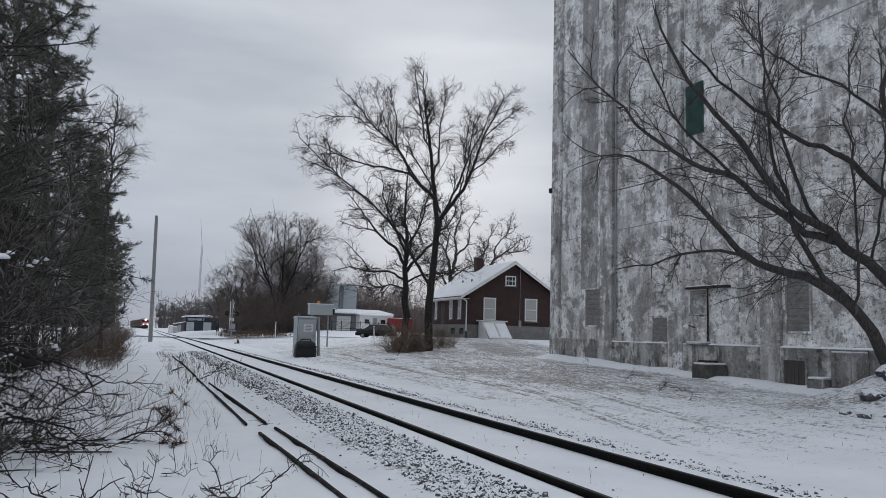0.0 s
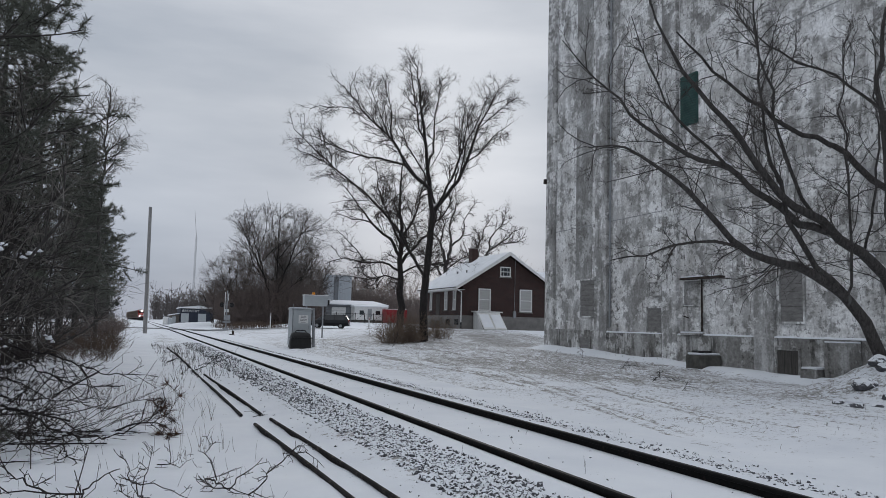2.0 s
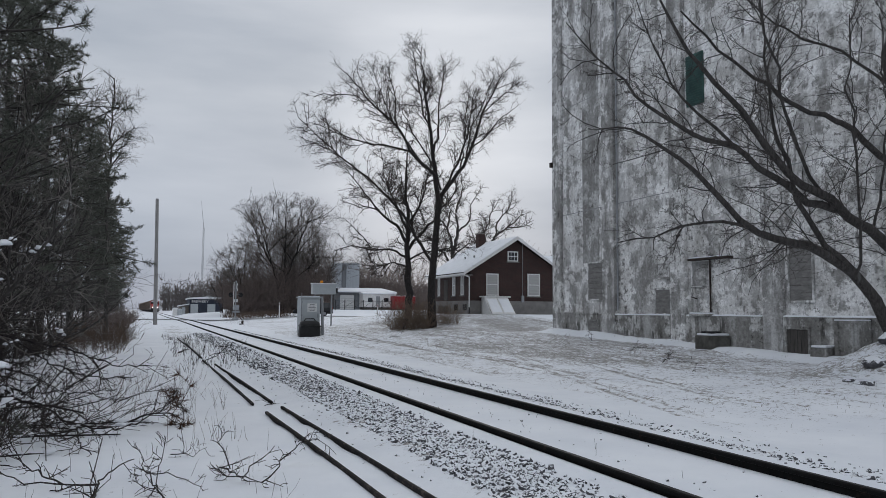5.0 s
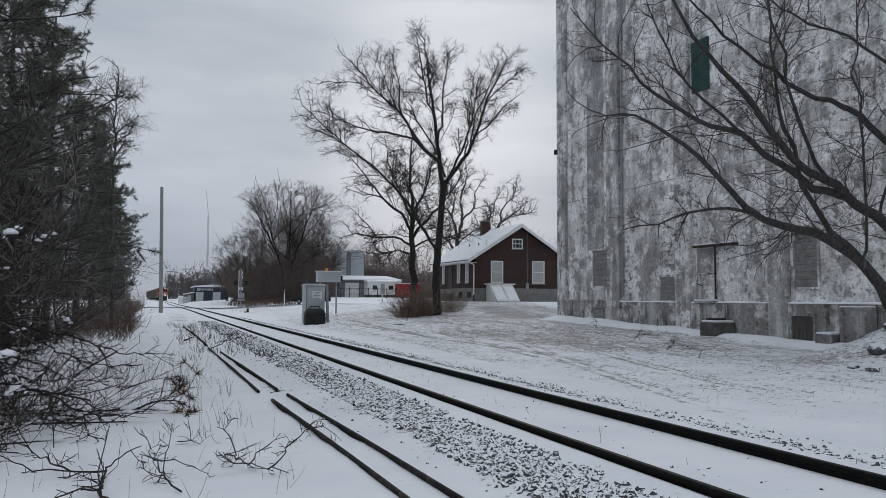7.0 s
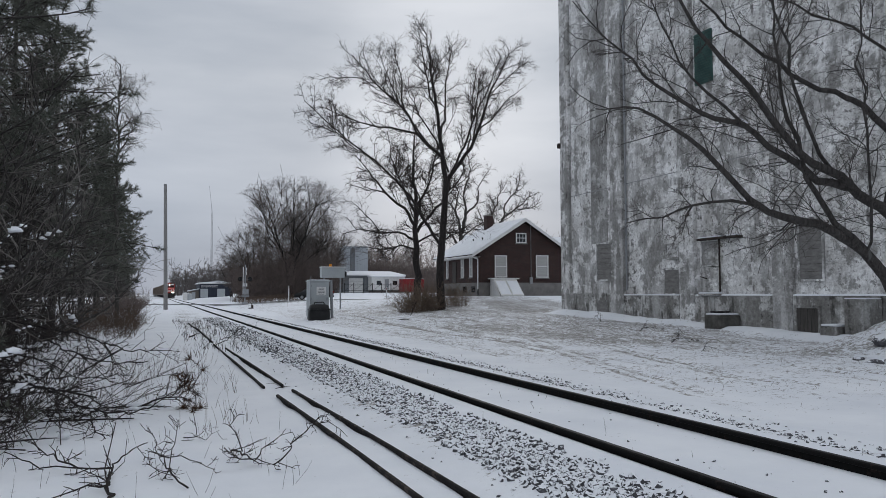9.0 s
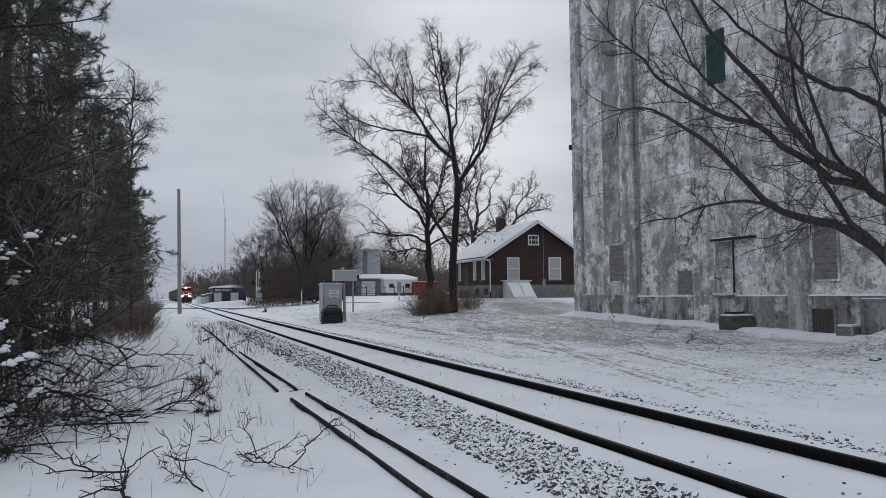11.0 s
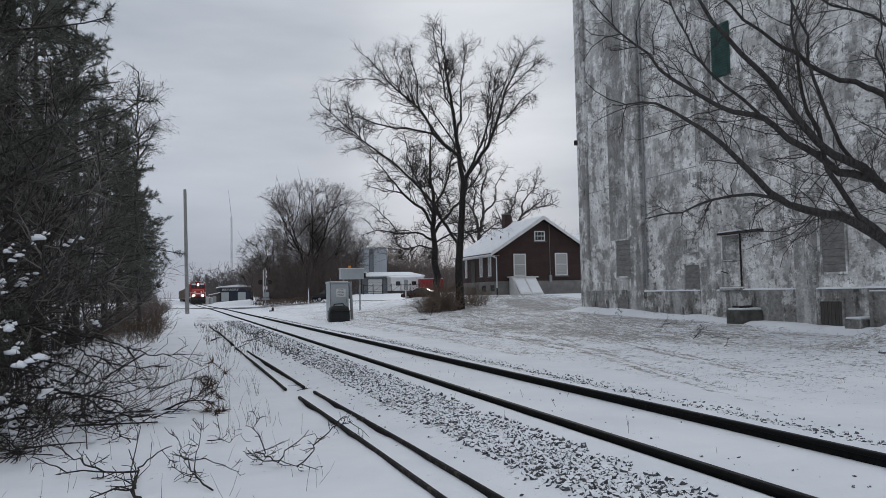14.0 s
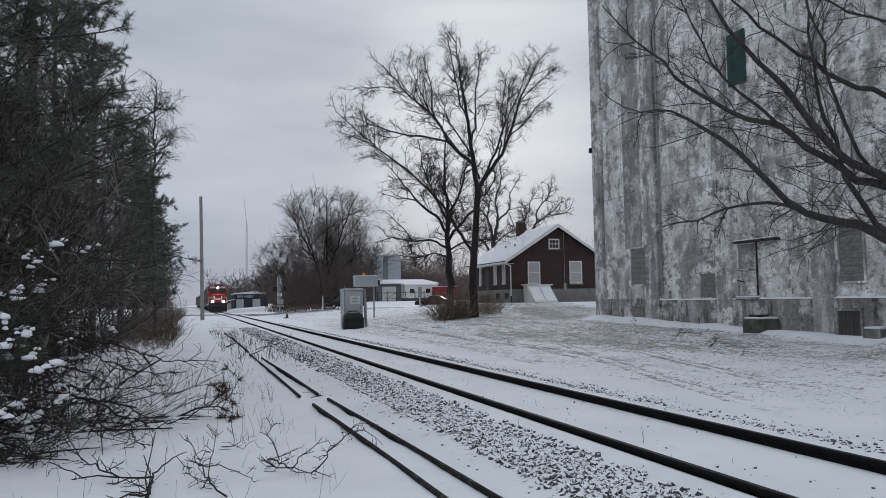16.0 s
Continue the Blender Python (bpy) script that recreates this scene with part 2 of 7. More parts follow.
RUTS = [(7.9 + 0.52 * k + 0.25 * math.sin(k * 4.7), 0.018 + 0.05 * (0.5 + 0.5 * math.sin(k * 2.9 + 1)), 0.09 + 0.09 * (0.5 + 0.5 * math.sin(k * 5.3)), 0.55 + 0.45 * math.sin(k * 3.7) ** 2) for k in range(17)]


def rut_lines(x, y):
    """How deep wheels have cut, 0 to 1: wandering lines beside the track that swing towards the road."""
    out = np.zeros_like(x)
    for k, (x0, bend, w, a) in enumerate(RUTS):
        xc = x0 + bend * (y - 12) + 0.28 * np.sin(y * 0.17 + k * 2.1) + 0.1 * np.sin(y * 0.53 + k)
        on = 0.5 + 0.5 * step01((fbm(x * 0.3 + k * 5.0, y, 0.12, 14 + k, 2) - 0.38) / 0.2)
        out = np.maximum(out, a * on * ridge(x - xc, w * (1 + 0.022 * np.maximum(y - 12, 0))) * (0.6 * step01((y - 5) / 6) + 0.5 * step01((y - 12) / 12)))
    # two lines of a lorry's tyres that cross to the near end of the yard
    for off in (0.0, 0.42, 1.9, 2.3):
        xc = 6.9 + off * 0.8 + 0.19 * (y - 6) + 0.004 * (y - 6) ** 2
        out = np.maximum(out, 0.72 * ridge(x - xc, 0.13) * step01((y - 6) / 6) * step01((30 - y) / 8))
    return out * step01((58 - y) / 12)


def wear(x, y):
    """Where gravel shows through the snow, 0 to 1."""
    # the gravel yard: its near edge runs aslant from the crossing to the heap
    edge = 8.6 + 0.085 * np.maximum(26 - y, 0) * 1.6 + 1.4 * (fbm(x * 0.4, y, 0.16, 21, 3) - 0.5)
    yard = step01((x - edge) / 3.4) * step01((y - 9.0) / 5) * step01((62 - y) / 6) * step01((29 - x) / 4)
    drift = step01((18.85 - 0.035 * (34 - y) + 0.25 * np.sin(y * 0.35) + 8.0 * step01((y - 35.5) / 1.5) - x) / 0.45)
    w = yard * drift * (0.40 + 0.42 * fbm(x * 0.7, y * 0.45, 0.35, 3))
    # wheels have churned the snow between the track and the yard
    w = np.maximum(w, (0.28 + 0.12 * step01((y - 16) / 10) + 0.16 * fbm(x * 1.4, y * 0.35, 0.6, 27)) * step01((x - 7.0) / 1.6) * drift * step01((y - 5) / 6) * step01((62 - y) / 8))
    w = np.maximum(w, 1.2 * rut_lines(x, y) * (0.42 + 0.7 * fbm(x, y, 0.8, 5)) * drift)
    # bare slope by the house drive
    w = np.maximum(w, 0.80 * ridge(x - 19.5 - 0.22 * (y - 38), 3.6) * step01((y - 33) / 5) * step01((54 - y) / 6))
    side = 0.5 * ridge(x - TRACK_X - track_shift(y) + 1.8, 0.35) * step01((y - 3) / 4) * step01((70 - y) / 30)
    w = np.maximum(w, side * fbm(x, y, 2.0, 8) * 1.6)
    far = 0.5 * ridge(x - TRACK_X - track_shift(y) - 1.5, 0.14) * step01((y - 3) / 4) * step01((90 - y) / 30)
    w = np.maximum(w, far * (0.5 + fbm(x, y, 2.4, 18)))
    far_yard = (0.22 + 0.38 * fbm(x * 0.7, y * 0.5, 0.4, 23)) * step01((x - 7.2) / 2) * step01((30 - x) / 6) * step01((y - 50) / 8) * step01((112 - y) / 10)
    w = np.maximum(w, far_yard)
    weeds = 0.62 * fbm(x, y * 0.6, 0.9, 29) * 1.3 * ridge(x - 1.9, 1.1) * step01((y - 22) / 8) * step01((90 - y) / 20)
    w = np.maximum(w, weeds)
    verge = 0.35 * step01((-1.2 - x) / 2.0) * step01((y - 12) / 6) * fbm(x, y, 0.5, 11) * 1.4
    return np.maximum(w, verge)


def ground_height(x, y):
    z = bare_height(x, y)
    near = step01((90 - y) / 60)
    level = 1 - 0.92 * step01((2.4 - np.abs(x - TRACK_X - track_shift(y))) / 1.0)
    z = z + near * level * (0.05 * (fbm(x, y, 0.45, 1) - 0.5) + 0.02 * (fbm(x, y, 2.2, 2, 3) - 0.5))
    free = 1 - ridge(x - TRACK_X, 2.2) * 0.85
    z = z + free * near * step01((2.6 - x) / 1.0) * 0.07 * (fbm(x, y, 0.9, 4) - 0.45)
    z = z - 0.055 * rut_lines(x, y) + 0.035 * rut_lines(x + 0.3, y)
    # drift against the elevator
    z = z + 0.2 * step01((x - 18.4 + 0.03 * (34 - y)) / 0.8) * step01((36.5 - y) / 2) * (0.6 + 0.8 * fbm(x * 0 + 3, y, 0.5, 6))
    # snow lying over the lumps of ballast
    z = z + 0.03 * ridge(x - TRACK_X + 1.52, 0.36) * step01((50 - y) / 30) * (fbm(x, y, 7.0, 33, 2) - 0.35)
    # bulldozed heap
    z = z + 1.05 * np.exp(-(((x - 16.4) / 1.35) ** 2 + ((y - 12.7) / 1.8) ** 2)) * (0.75 + 0.5 * fbm(x, y, 1.2, 9))
    # footprints by the camera
    for fx, fy in ((-0.62, 6.6), (-0.38, 6.1), (-0.72, 5.6), (-0.45, 5.1), (-0.3, 6.9), (0.05, 6.4)):
        z = z - 0.05 * np.exp(-(((x - fx) / 0.07) ** 2 + ((y - fy) / 0.14) ** 2))
    return z


def at(x, y):
    return float(ground_height(np.array([float(x)]), np.array([float(y)]))[0])


def make_ground():
    m = bpy.data.materials.new("snow_over_gravel")
    m.use_nodes = True
    n, l = m.node_tree.nodes, m.node_tree.links
    p = n["Principled BSDF"]
    p.inputs["Roughness"].default_value = 0.8
    p.inputs["Specular IOR Level"].default_value = 0.2
    tc = n.new("ShaderNodeTexCoord")

    def noise_tex(scale, detail=6.0, rough=0.6, along=1.0):
        t = n.new("ShaderNodeTexNoise")
        t.inputs["Scale"].default_value, t.inputs["Detail"].default_value, t.inputs["Roughness"].default_value = scale, detail, rough
        if along == 1.0:
            l.new(tc.outputs["Object"], t.inputs["Vector"])
        else:
            q = n.new("ShaderNodeMapping")
            q.inputs["Scale"].default_value = (1.0, along, 1.0)
            l.new(tc.outputs["Object"], q.inputs["Vector"])
            l.new(q.outputs["Vector"], t.inputs["Vector"])
        return t

    def ramp(src, a, b, ca, cb):
        r = n.new("ShaderNodeValToRGB")
        r.color_ramp.elements[0].position, r.color_ramp.elements[0].color = a, rgba(ca)
        r.color_ramp.elements[1].position, r.color_ramp.elements[1].color = b, rgba(cb)
        l.new(src, r.inputs["Fac"])
        return r.outputs["Color"]

    snow = ramp(noise_tex(0.7).outputs["Fac"], 0.3, 0.7, (0.70, 0.725, 0.77), (0.80, 0.82, 0.85))
    gravel = ramp(noise_tex(14.0, 8.0, 0.75).outputs["Fac"], 0.34, 0.68, (0.085, 0.077, 0.068), (0.36, 0.34, 0.315))
    at_ = n.new("ShaderNodeAttribute")
    at_.attribute_name = "wear"
    # speckle: worn ground breaks up into small stones and scraps of snow
    a1, a2 = noise_tex(9.0, 9.0, 0.82), noise_tex(2.6, 6.0, 0.7, 0.35)
    s = n.new("ShaderNodeMath")
    s.operation = "MULTIPLY_ADD"
    s.inputs[1].default_value, s.inputs[2].default_value = 3.4, -1.7
    l.new(a1.outputs["Fac"], s.inputs[0])
    s2 = n.new("ShaderNodeMath")
    s2.operation = "MULTIPLY_ADD"
    s2.inputs[1].default_value, s2.inputs[2].default_value = 1.2, -0.6
    l.new(a2.outputs["Fac"], s2.inputs[0])
    ad = n.new("ShaderNodeMath")
    l.new(s.outputs[0], ad.inputs[0])
    l.new(s2.outputs[0], ad.inputs[1])
    ad2 = n.new("ShaderNodeMath")
    l.new(ad.outputs[0], ad2.inputs[0])
    l.new(at_.outputs["Fac"], ad2.inputs[1])
    mr = n.new("ShaderNodeMapRange")
    mr.inputs["From Min"].default_value, mr.inputs["From Max"].default_value = 0.50, 0.66
    mr.inputs["To Max"].default_value = 0.9
    l.new(ad2.outputs[0], mr.inputs["Value"])
    mx = n.new("ShaderNodeMix")
    mx.data_type = "RGBA"
    l.new(mr.outputs[0], mx.inputs["Factor"])
    l.new(snow, mx.inputs["A"])
    l.new(gravel, mx.inputs["B"])
    l.new(mx.outputs["Result"], p.inputs["Base Color"])
    bp = n.new("ShaderNodeBump")
    bp.inputs["Strength"].default_value, bp.inputs["Distance"].default_value = 0.35, 0.03
    l.new(noise_tex(7.0, 8.0, 0.7).outputs["Fac"], bp.inputs["Height"])
    l.new(bp.outputs["Normal"], p.inputs["Normal"])

    xs = np.concatenate([np.linspace(-700, -30, 26), np.linspace(-28, -4, 33), np.arange(-3.8, 2.4, 0.09), np.arange(2.4, 3.6, 0.05), np.arange(3.6, 4.1, 0.06), np.arange(4.1, 7.6, 0.13), np.arange(7.6, 24, 0.11), np.arange(24.2, 34, 0.4), np.linspace(35, 60, 16), np.linspace(70, 800, 26)])
    ys = np.concatenate([np.linspace(-80, -6, 12), np.arange(-5, 3, 0.5), np.arange(3, 16, 0.09), np.arange(16, 30, 0.14), np.arange(30, 60, 0.3), np.arange(60, 150, 1.5), np.geomspace(152, 2200, 34)])
    gx, gy = np.meshgrid(xs, ys)
    gz = ground_height(gx, gy)
    w, h = len(xs), len(ys)
    idx = np.arange(w * h).reshape(h, w)
    quads = np.stack([idx[:-1, :-1], idx[:-1, 1:], idx[1:, 1:], idx[1:, :-1]], -1).reshape(-1, 4)
    me = bpy.data.meshes.new("ground")
    me.vertices.add(w * h)
    me.vertices.foreach_set("co", np.stack([gx, gy, gz], -1).ravel())
    me.loops.add(len(quads) * 4)
    me.loops.foreach_set("vertex_index", quads.ravel())
    me.polygons.add(len(quads))
    me.polygons.foreach_set("loop_start", np.arange(0, len(quads) * 4, 4))
    me.update(calc_edges=True)
    att = me.attributes.new("wear", "FLOAT", "POINT")
    att.data.foreach_set("value", wear(gx, gy).ravel().astype(np.float32))
    me.materials.append(m)
    me.shade_smooth()
    tagged(new("ground", me), "snow-covered ground with worn gravel showing through", "ground", kind="structure")


make_ground()


def strip(name, pts, width, lift, material, label, category):
    """A flat strip laid on the ground along pts."""
    v, f = [], []
    for i, (x, y) in enumerate(pts):
        a, b = pts[max(0, i - 1)], pts[min(len(pts) - 1, i + 1)]
        d = Vector((b[0] - a[0], b[1] - a[1])).normalized()
        for s in (-1, -0.33, 0.33, 1):
            px, py = x - d.y * s * width / 2, y + d.x * s * width / 2
            v.append((px, py, at(px, py) + lift))
        if i:
            k = 4 * i
            f += [(k - 4 + j, k - 3 + j, k + 1 + j, k + j) for j in range(3)]
    return tagged(raw(name, v, f, material, smooth=True), label, category, kind="structure")


ROAD = mat("slushy_asphalt", (0.13, 0.13, 0.135), (0.06, 0.06, 0.062), scale=0.6, rough=0.7, bump=0.3, third=(0.66, 0.68, 0.71), third_at=0.55, third_scale=0.35)
strip("road", [(x, road_y(x)) for x in np.linspace(-60, 110, 69)], 7.0, 0.05, ROAD, "slushy asphalt road crossing the railway line", "road")


# ---- the track ----
def rail_outline(h=0.172, head=0.072, foot=0.14):
    a, b = head / 2, foot / 2
    return [(-b, 0), (b, 0), (b, 0.012), (0.012, 0.032), (0.009, h - 0.045), (a, h - 0.036), (a, h - 0.008), (a - 0.01, h), (-a + 0.01, h), (-a, h - 0.008), (-a, h - 0.036), (-0.009, h - 0.045), (-0.012, 0.032), (-b, 0.012)]


def sweep(outline, path):
    """The outline (u across, v up) carried along path points, with no twist."""
    v, f, n = [], [], len(outline)
    for i, p in enumerate(path):
        a, b = Vector(path[max(0, i - 1)]), Vector(path[min(len(path) - 1, i + 1)])
        d = (b - a).normalized()
        side = d.cross(Vector((0, 0, 1))).normalized()
        up = side.cross(d)
        for u, w in outline:
            v.append(tuple(Vector(p) + side * u + up * w))
        if i:
            k = n * i
            f += [(k - n + j, k - n + (j + 1) % n, k + (j + 1) % n, k + j) for j in range(n)]
    f.append(tuple(range(n))[::-1])
    f.append(tuple(range(n * (len(path) - 1), n * len(path))))
    return v, f


def make_rail(sx):
    t = thing("rail", pose(TRACK_X + sx, 0, 0), "dark rusty steel running rail standing proud of the snow", "rail", group="rails of the railway line", kind="structure")
    ys_ = np.concatenate([np.arange(-30, 95, 12.0), np.arange(95, 700, 10.0)])
    v, f = sweep(rail_outline(), [(float(track_shift(y)), y, 0.038) for y in ys_])
    raw("steel_bar", v, f, RAIL, t)
    v, f = sweep([(-0.024, 0.2105), (0.024, 0.2105), (0.02, 0.2125), (-0.02, 0.2125)], [(float(track_shift(y)) + 0.004, y, 0) for y in ys_])
    raw("running_face", v, f, RAIL_TOP, t, "dull worn running surface")
    return t


make_rail(-0.7525)
make_rail(0.7525)



def make_stones():
    """Ballast that sticks out of the snow on both shoulders."""
    rng = np.random.default_rng(4)
    ico = bmesh.new()
    bmesh.ops.create_icosphere(ico, subdivisions=1, radius=1.0)
    base = np.array([v.co[:] for v in ico.verts])
    tri = np.array([[v.index for v in f.verts] for f in ico.faces])
    ico.free()
    rows = []
    for count, lo, hi, y0, y1, sz in ((7000, -1.94, -1.08, 3.5, 17, 0.023), (4600, -2.0, -1.06, 17, 50, 0.030), (600, -2.5, -1.0, 3.5, 30, 0.014), (1700, 1.38, 1.62, 3.5, 60, 0.019), (700, 1.3, 2.1, 3.5, 30, 0.014), (130, -0.62, 0.6, 3.5, 30, 0.010)):
        y = y0 + (y1 - y0) * rng.random(count) ** 1.3
        x = lo + (hi - lo) * np.clip(rng.normal(0.5, 0.24, count), 0, 1)
        keep = fbm(x * 1.0, y, 1.1, 31) > 0.22
        rows.append(np.stack([x[keep] + TRACK_X, y[keep], sz * (0.55 + 0.9 * rng.random(keep.sum()))], -1))
    s = np.concatenate(rows)
    near = np.flatnonzero((s[:, 1] > 5.7) & (s[:, 1] < 6.7) & (s[:, 0] < TRACK_X - 1.0))[:290]
    picked, s = s[near], np.delete(s, near, 0)

    def lumps(sizes):
        """Flat-sided lumps: every stone its own turn and proportions."""
        n = len(sizes)
        q, _ = np.linalg.qr(rng.normal(size=(n, 3, 3)))
        dims = sizes[:, None] * (0.6 + 0.8 * rng.random((n, 3)))
        local = base[None] * (1 + 0.28 * rng.normal(size=(n, len(base), 1))) * dims[:, None, :]
        return np.einsum("nij,nvj->nvi", q, local)

    n = len(s)
    pts = lumps(s[:, 2])
    gz_ = ground_height(s[:, 0], s[:, 1])
    pts += np.stack([s[:, 0], s[:, 1], gz_ + s[:, 2] * 0.1], -1)[:, None]
    faces_ = (tri[None] + (np.arange(n) * len(base))[:, None, None]).reshape(-1, 3)
    me = bpy.data.meshes.new("ballast")
    me.from_pydata(pts.reshape(-1, 3).tolist(), [], faces_.tolist())
    me.materials.append(STONE)
    bed = tagged(new("ballast", me), "dark crushed stone ballast poking through the snow", "ballast", kind="stuff")
    shapes = []
    for p in lumps(np.ones(12)):
        me = bpy.data.meshes.new("stone")
        me.from_pydata(p.tolist(), [], tri.tolist())
        me.materials.append(STONE)
        shapes.append(me)
    for k, (x, y, r) in enumerate(picked):
        ob = new("stone", shapes[k % 12])
        ob.parent = bed
        ob.matrix_basis = pose(x, y, at(x, y) + r * 0.1, 0, 0, 37.0 * k) @ Matrix.Scale(r, 4)


make_stones()


def make_loose_rail(x, y0, y1, dx0, dx1, label, tilt=0.0):
    t = thing("loose_rail", pose(x, (y0 + y1) / 2, 0), label, "rail", group="spare rails in the snow")
    ys_ = np.linspace(y0, y1, 10)
    pts = []
    for y in ys_:
        k = (y - y0) / (y1 - y0)
        off = dx0 + (dx1 - dx0) * k
        pts.append((off, y - (y0 + y1) / 2, (1 - k) * at(x + dx0, y0) + k * at(x + dx1, y1) - 0.028 + 0.006 * math.sin(y * 0.7 + x)))
    rot = Matrix.Rotation(tilt, 2)
    outline = [tuple(rot @ Vector((u, w - 0.05)) + Vector((0, 0.05))) for u, w in rail_outline(0.082, 0.045, 0.055)]
    v, f = sweep(outline, pts)
    raw("steel_bar", v, f, RAIL_OLD, t)
    return t


make_loose_rail(1.80, 1.0, 12.0, 0.19, -0.06, "rusty spare steel rail lying loose in snow", 0.1)
make_loose_rail(2.16, 1.0, 12.7, 0.20, -0.08, "rusty spare steel rail lying beside another in snow", -0.15)
make_loose_rail(1.70, 13.3, 25.0, 0.0, -0.03, "long rusty spare rail half sunk in snow", 0.2)
make_loose_rail(2.0, 13.4, 23.0, 0.02, -0.14, "rusty spare rail half sunk in snow", -0.1)
make_loose_rail(1.66, 26.0, 37.0, 0.02, 0.02, "far end of spare rails lying crooked in snow", 0.2)
make_loose_rail(1.80, 31.0, 43.0, -0.1, -0.25, "crooked spare rail among dead twigs", 0.0)


# ---- trees ----
def tubes(polys, sides):
    """One mesh (verts, faces) of tapering bars along polylines: each (points (n,3), radii (n,))."""
    V, F, base = [], [], 0
    ang = np.arange(sides) * 2 * np.pi / sides
    ca, sa = np.cos(ang)[:, None], np.sin(ang)[:, None]
    groups = {}
    for pts, rad in polys:
        groups.setdefault(len(pts), []).append((pts, rad))
    for n, lst in groups.items():
        P, R = np.stack([p for p, _ in lst]), np.stack([r for _, r in lst])
        d = np.gradient(P, axis=1)
        d /= np.linalg.norm(d, axis=2, keepdims=True) + 1e-9
        ref = np.where(np.abs(d[:, :1, 2:3]) < 0.9, np.array([0.0, 0, 1]), np.array([1.0, 0, 0]))
        u = np.cross(d, np.broadcast_to(ref, d.shape))
        u /= np.linalg.norm(u, axis=2, keepdims=True) + 1e-9
        w = np.cross(d, u)
        ring = P[:, :, None] + R[:, :, None, None] * (u[:, :, None] * ca + w[:, :, None] * sa)
        V.append(ring.reshape(-1, 3))
        m = np.arange(len(lst))[:, None, None] * (n * sides) + base
        i = np.arange(n - 1)[None, :, None] * sides + m
        j = np.arange(sides)[None, None]
        k = (j + 1) % sides
        F.append(np.stack([i + j, i + k, i + sides + k, i + sides + j], -1).reshape(-1, 4))
        base += len(lst) * n * sides
    return np.concatenate(V), np.concatenate(F)


def mesh_from(name, v, f, material, smooth=True):
    me = bpy.data.meshes.new(name)
    v, f = np.asarray(v, dtype=np.float32), np.asarray(f, dtype=np.int32)
    k = f.shape[1]
    me.vertices.add(len(v))
    me.vertices.foreach_set("co", v.ravel())
    me.loops.add(f.size)
    me.loops.foreach_set("vertex_index", f.ravel())
    me.polygons.add(len(f))
    me.polygons.foreach_set("loop_start", np.arange(0, f.size, k))
    me.update(calc_edges=True)
    me.materials.append(material)
    if smooth:
        me.shade_smooth()
    return me


def curve_through(ctrl, step, rng, wob):
    """A slightly crooked line through control points."""
    c = np.array(ctrl, dtype=float)
    p = np.vstack([2 * c[0] - c[1], c, 2 * c[-1] - c[-2]])
    out = []
    for i in range(1, len(p) - 2):
        n = max(2, int(np.linalg.norm(p[i + 1] - p[i]) / step))
        for t in np.arange(n) / n:
            out.append(0.5 * (2 * p[i] + (p[i + 1] - p[i - 1]) * t + (2 * p[i - 1] - 5 * p[i] + 4 * p[i + 1] - p[i + 2]) * t * t + (3 * p[i] - p[i - 1] - 3 * p[i + 1] + p[i + 2]) * t ** 3))
    out.append(c[-1])
    out = np.array(out)
    out[1:-1] += rng.normal(size=(len(out) - 2, 3)) * wob
    return out


def shoot(start, d, length, n, rng, crook, lift):
    pts = [np.array(start)]
    d = d / np.linalg.norm(d)
    for i in range(n):
        d = d + rng.normal(size=3) * crook + np.array([0, 0, lift])
        d /= np.linalg.norm(d)
        pts.append(pts[-1] + d * length / n)
    return np.array(pts)


def shoots(starts, dirs, lengths, n, rng, crook, lift):
    """Many crooked shoots at once: (count, n + 1, 3)."""
    d = dirs / (np.linalg.norm(dirs, axis=1)[:, None] + 1e-9)
    pts = [starts]
    for _ in range(n):
        d = d + rng.normal(size=d.shape) * crook + np.array([0, 0, lift])
        d /= np.linalg.norm(d, axis=1)[:, None]
        pts.append(pts[-1] + d * (lengths / n)[:, None])
    return np.stack(pts, 1)


def side_dir(d, rng, spread, flat=1.0):
    """A direction that leaves d at the angle spread."""
    r = rng.normal(size=3) * np.array([1, 1, flat])
    r -= d * (r @ d)
    r /= np.linalg.norm(r) + 1e-9
    return d * math.cos(spread) + r * math.sin(spread)


def side_dirs(d, rng, spread):
    r = rng.normal(size=d.shape)
    r -= d * (r * d).sum(1)[:, None]
    r /= np.linalg.norm(r, axis=1)[:, None] + 1e-9
    return d * np.cos(spread)[:, None] + r * np.sin(spread)[:, None]


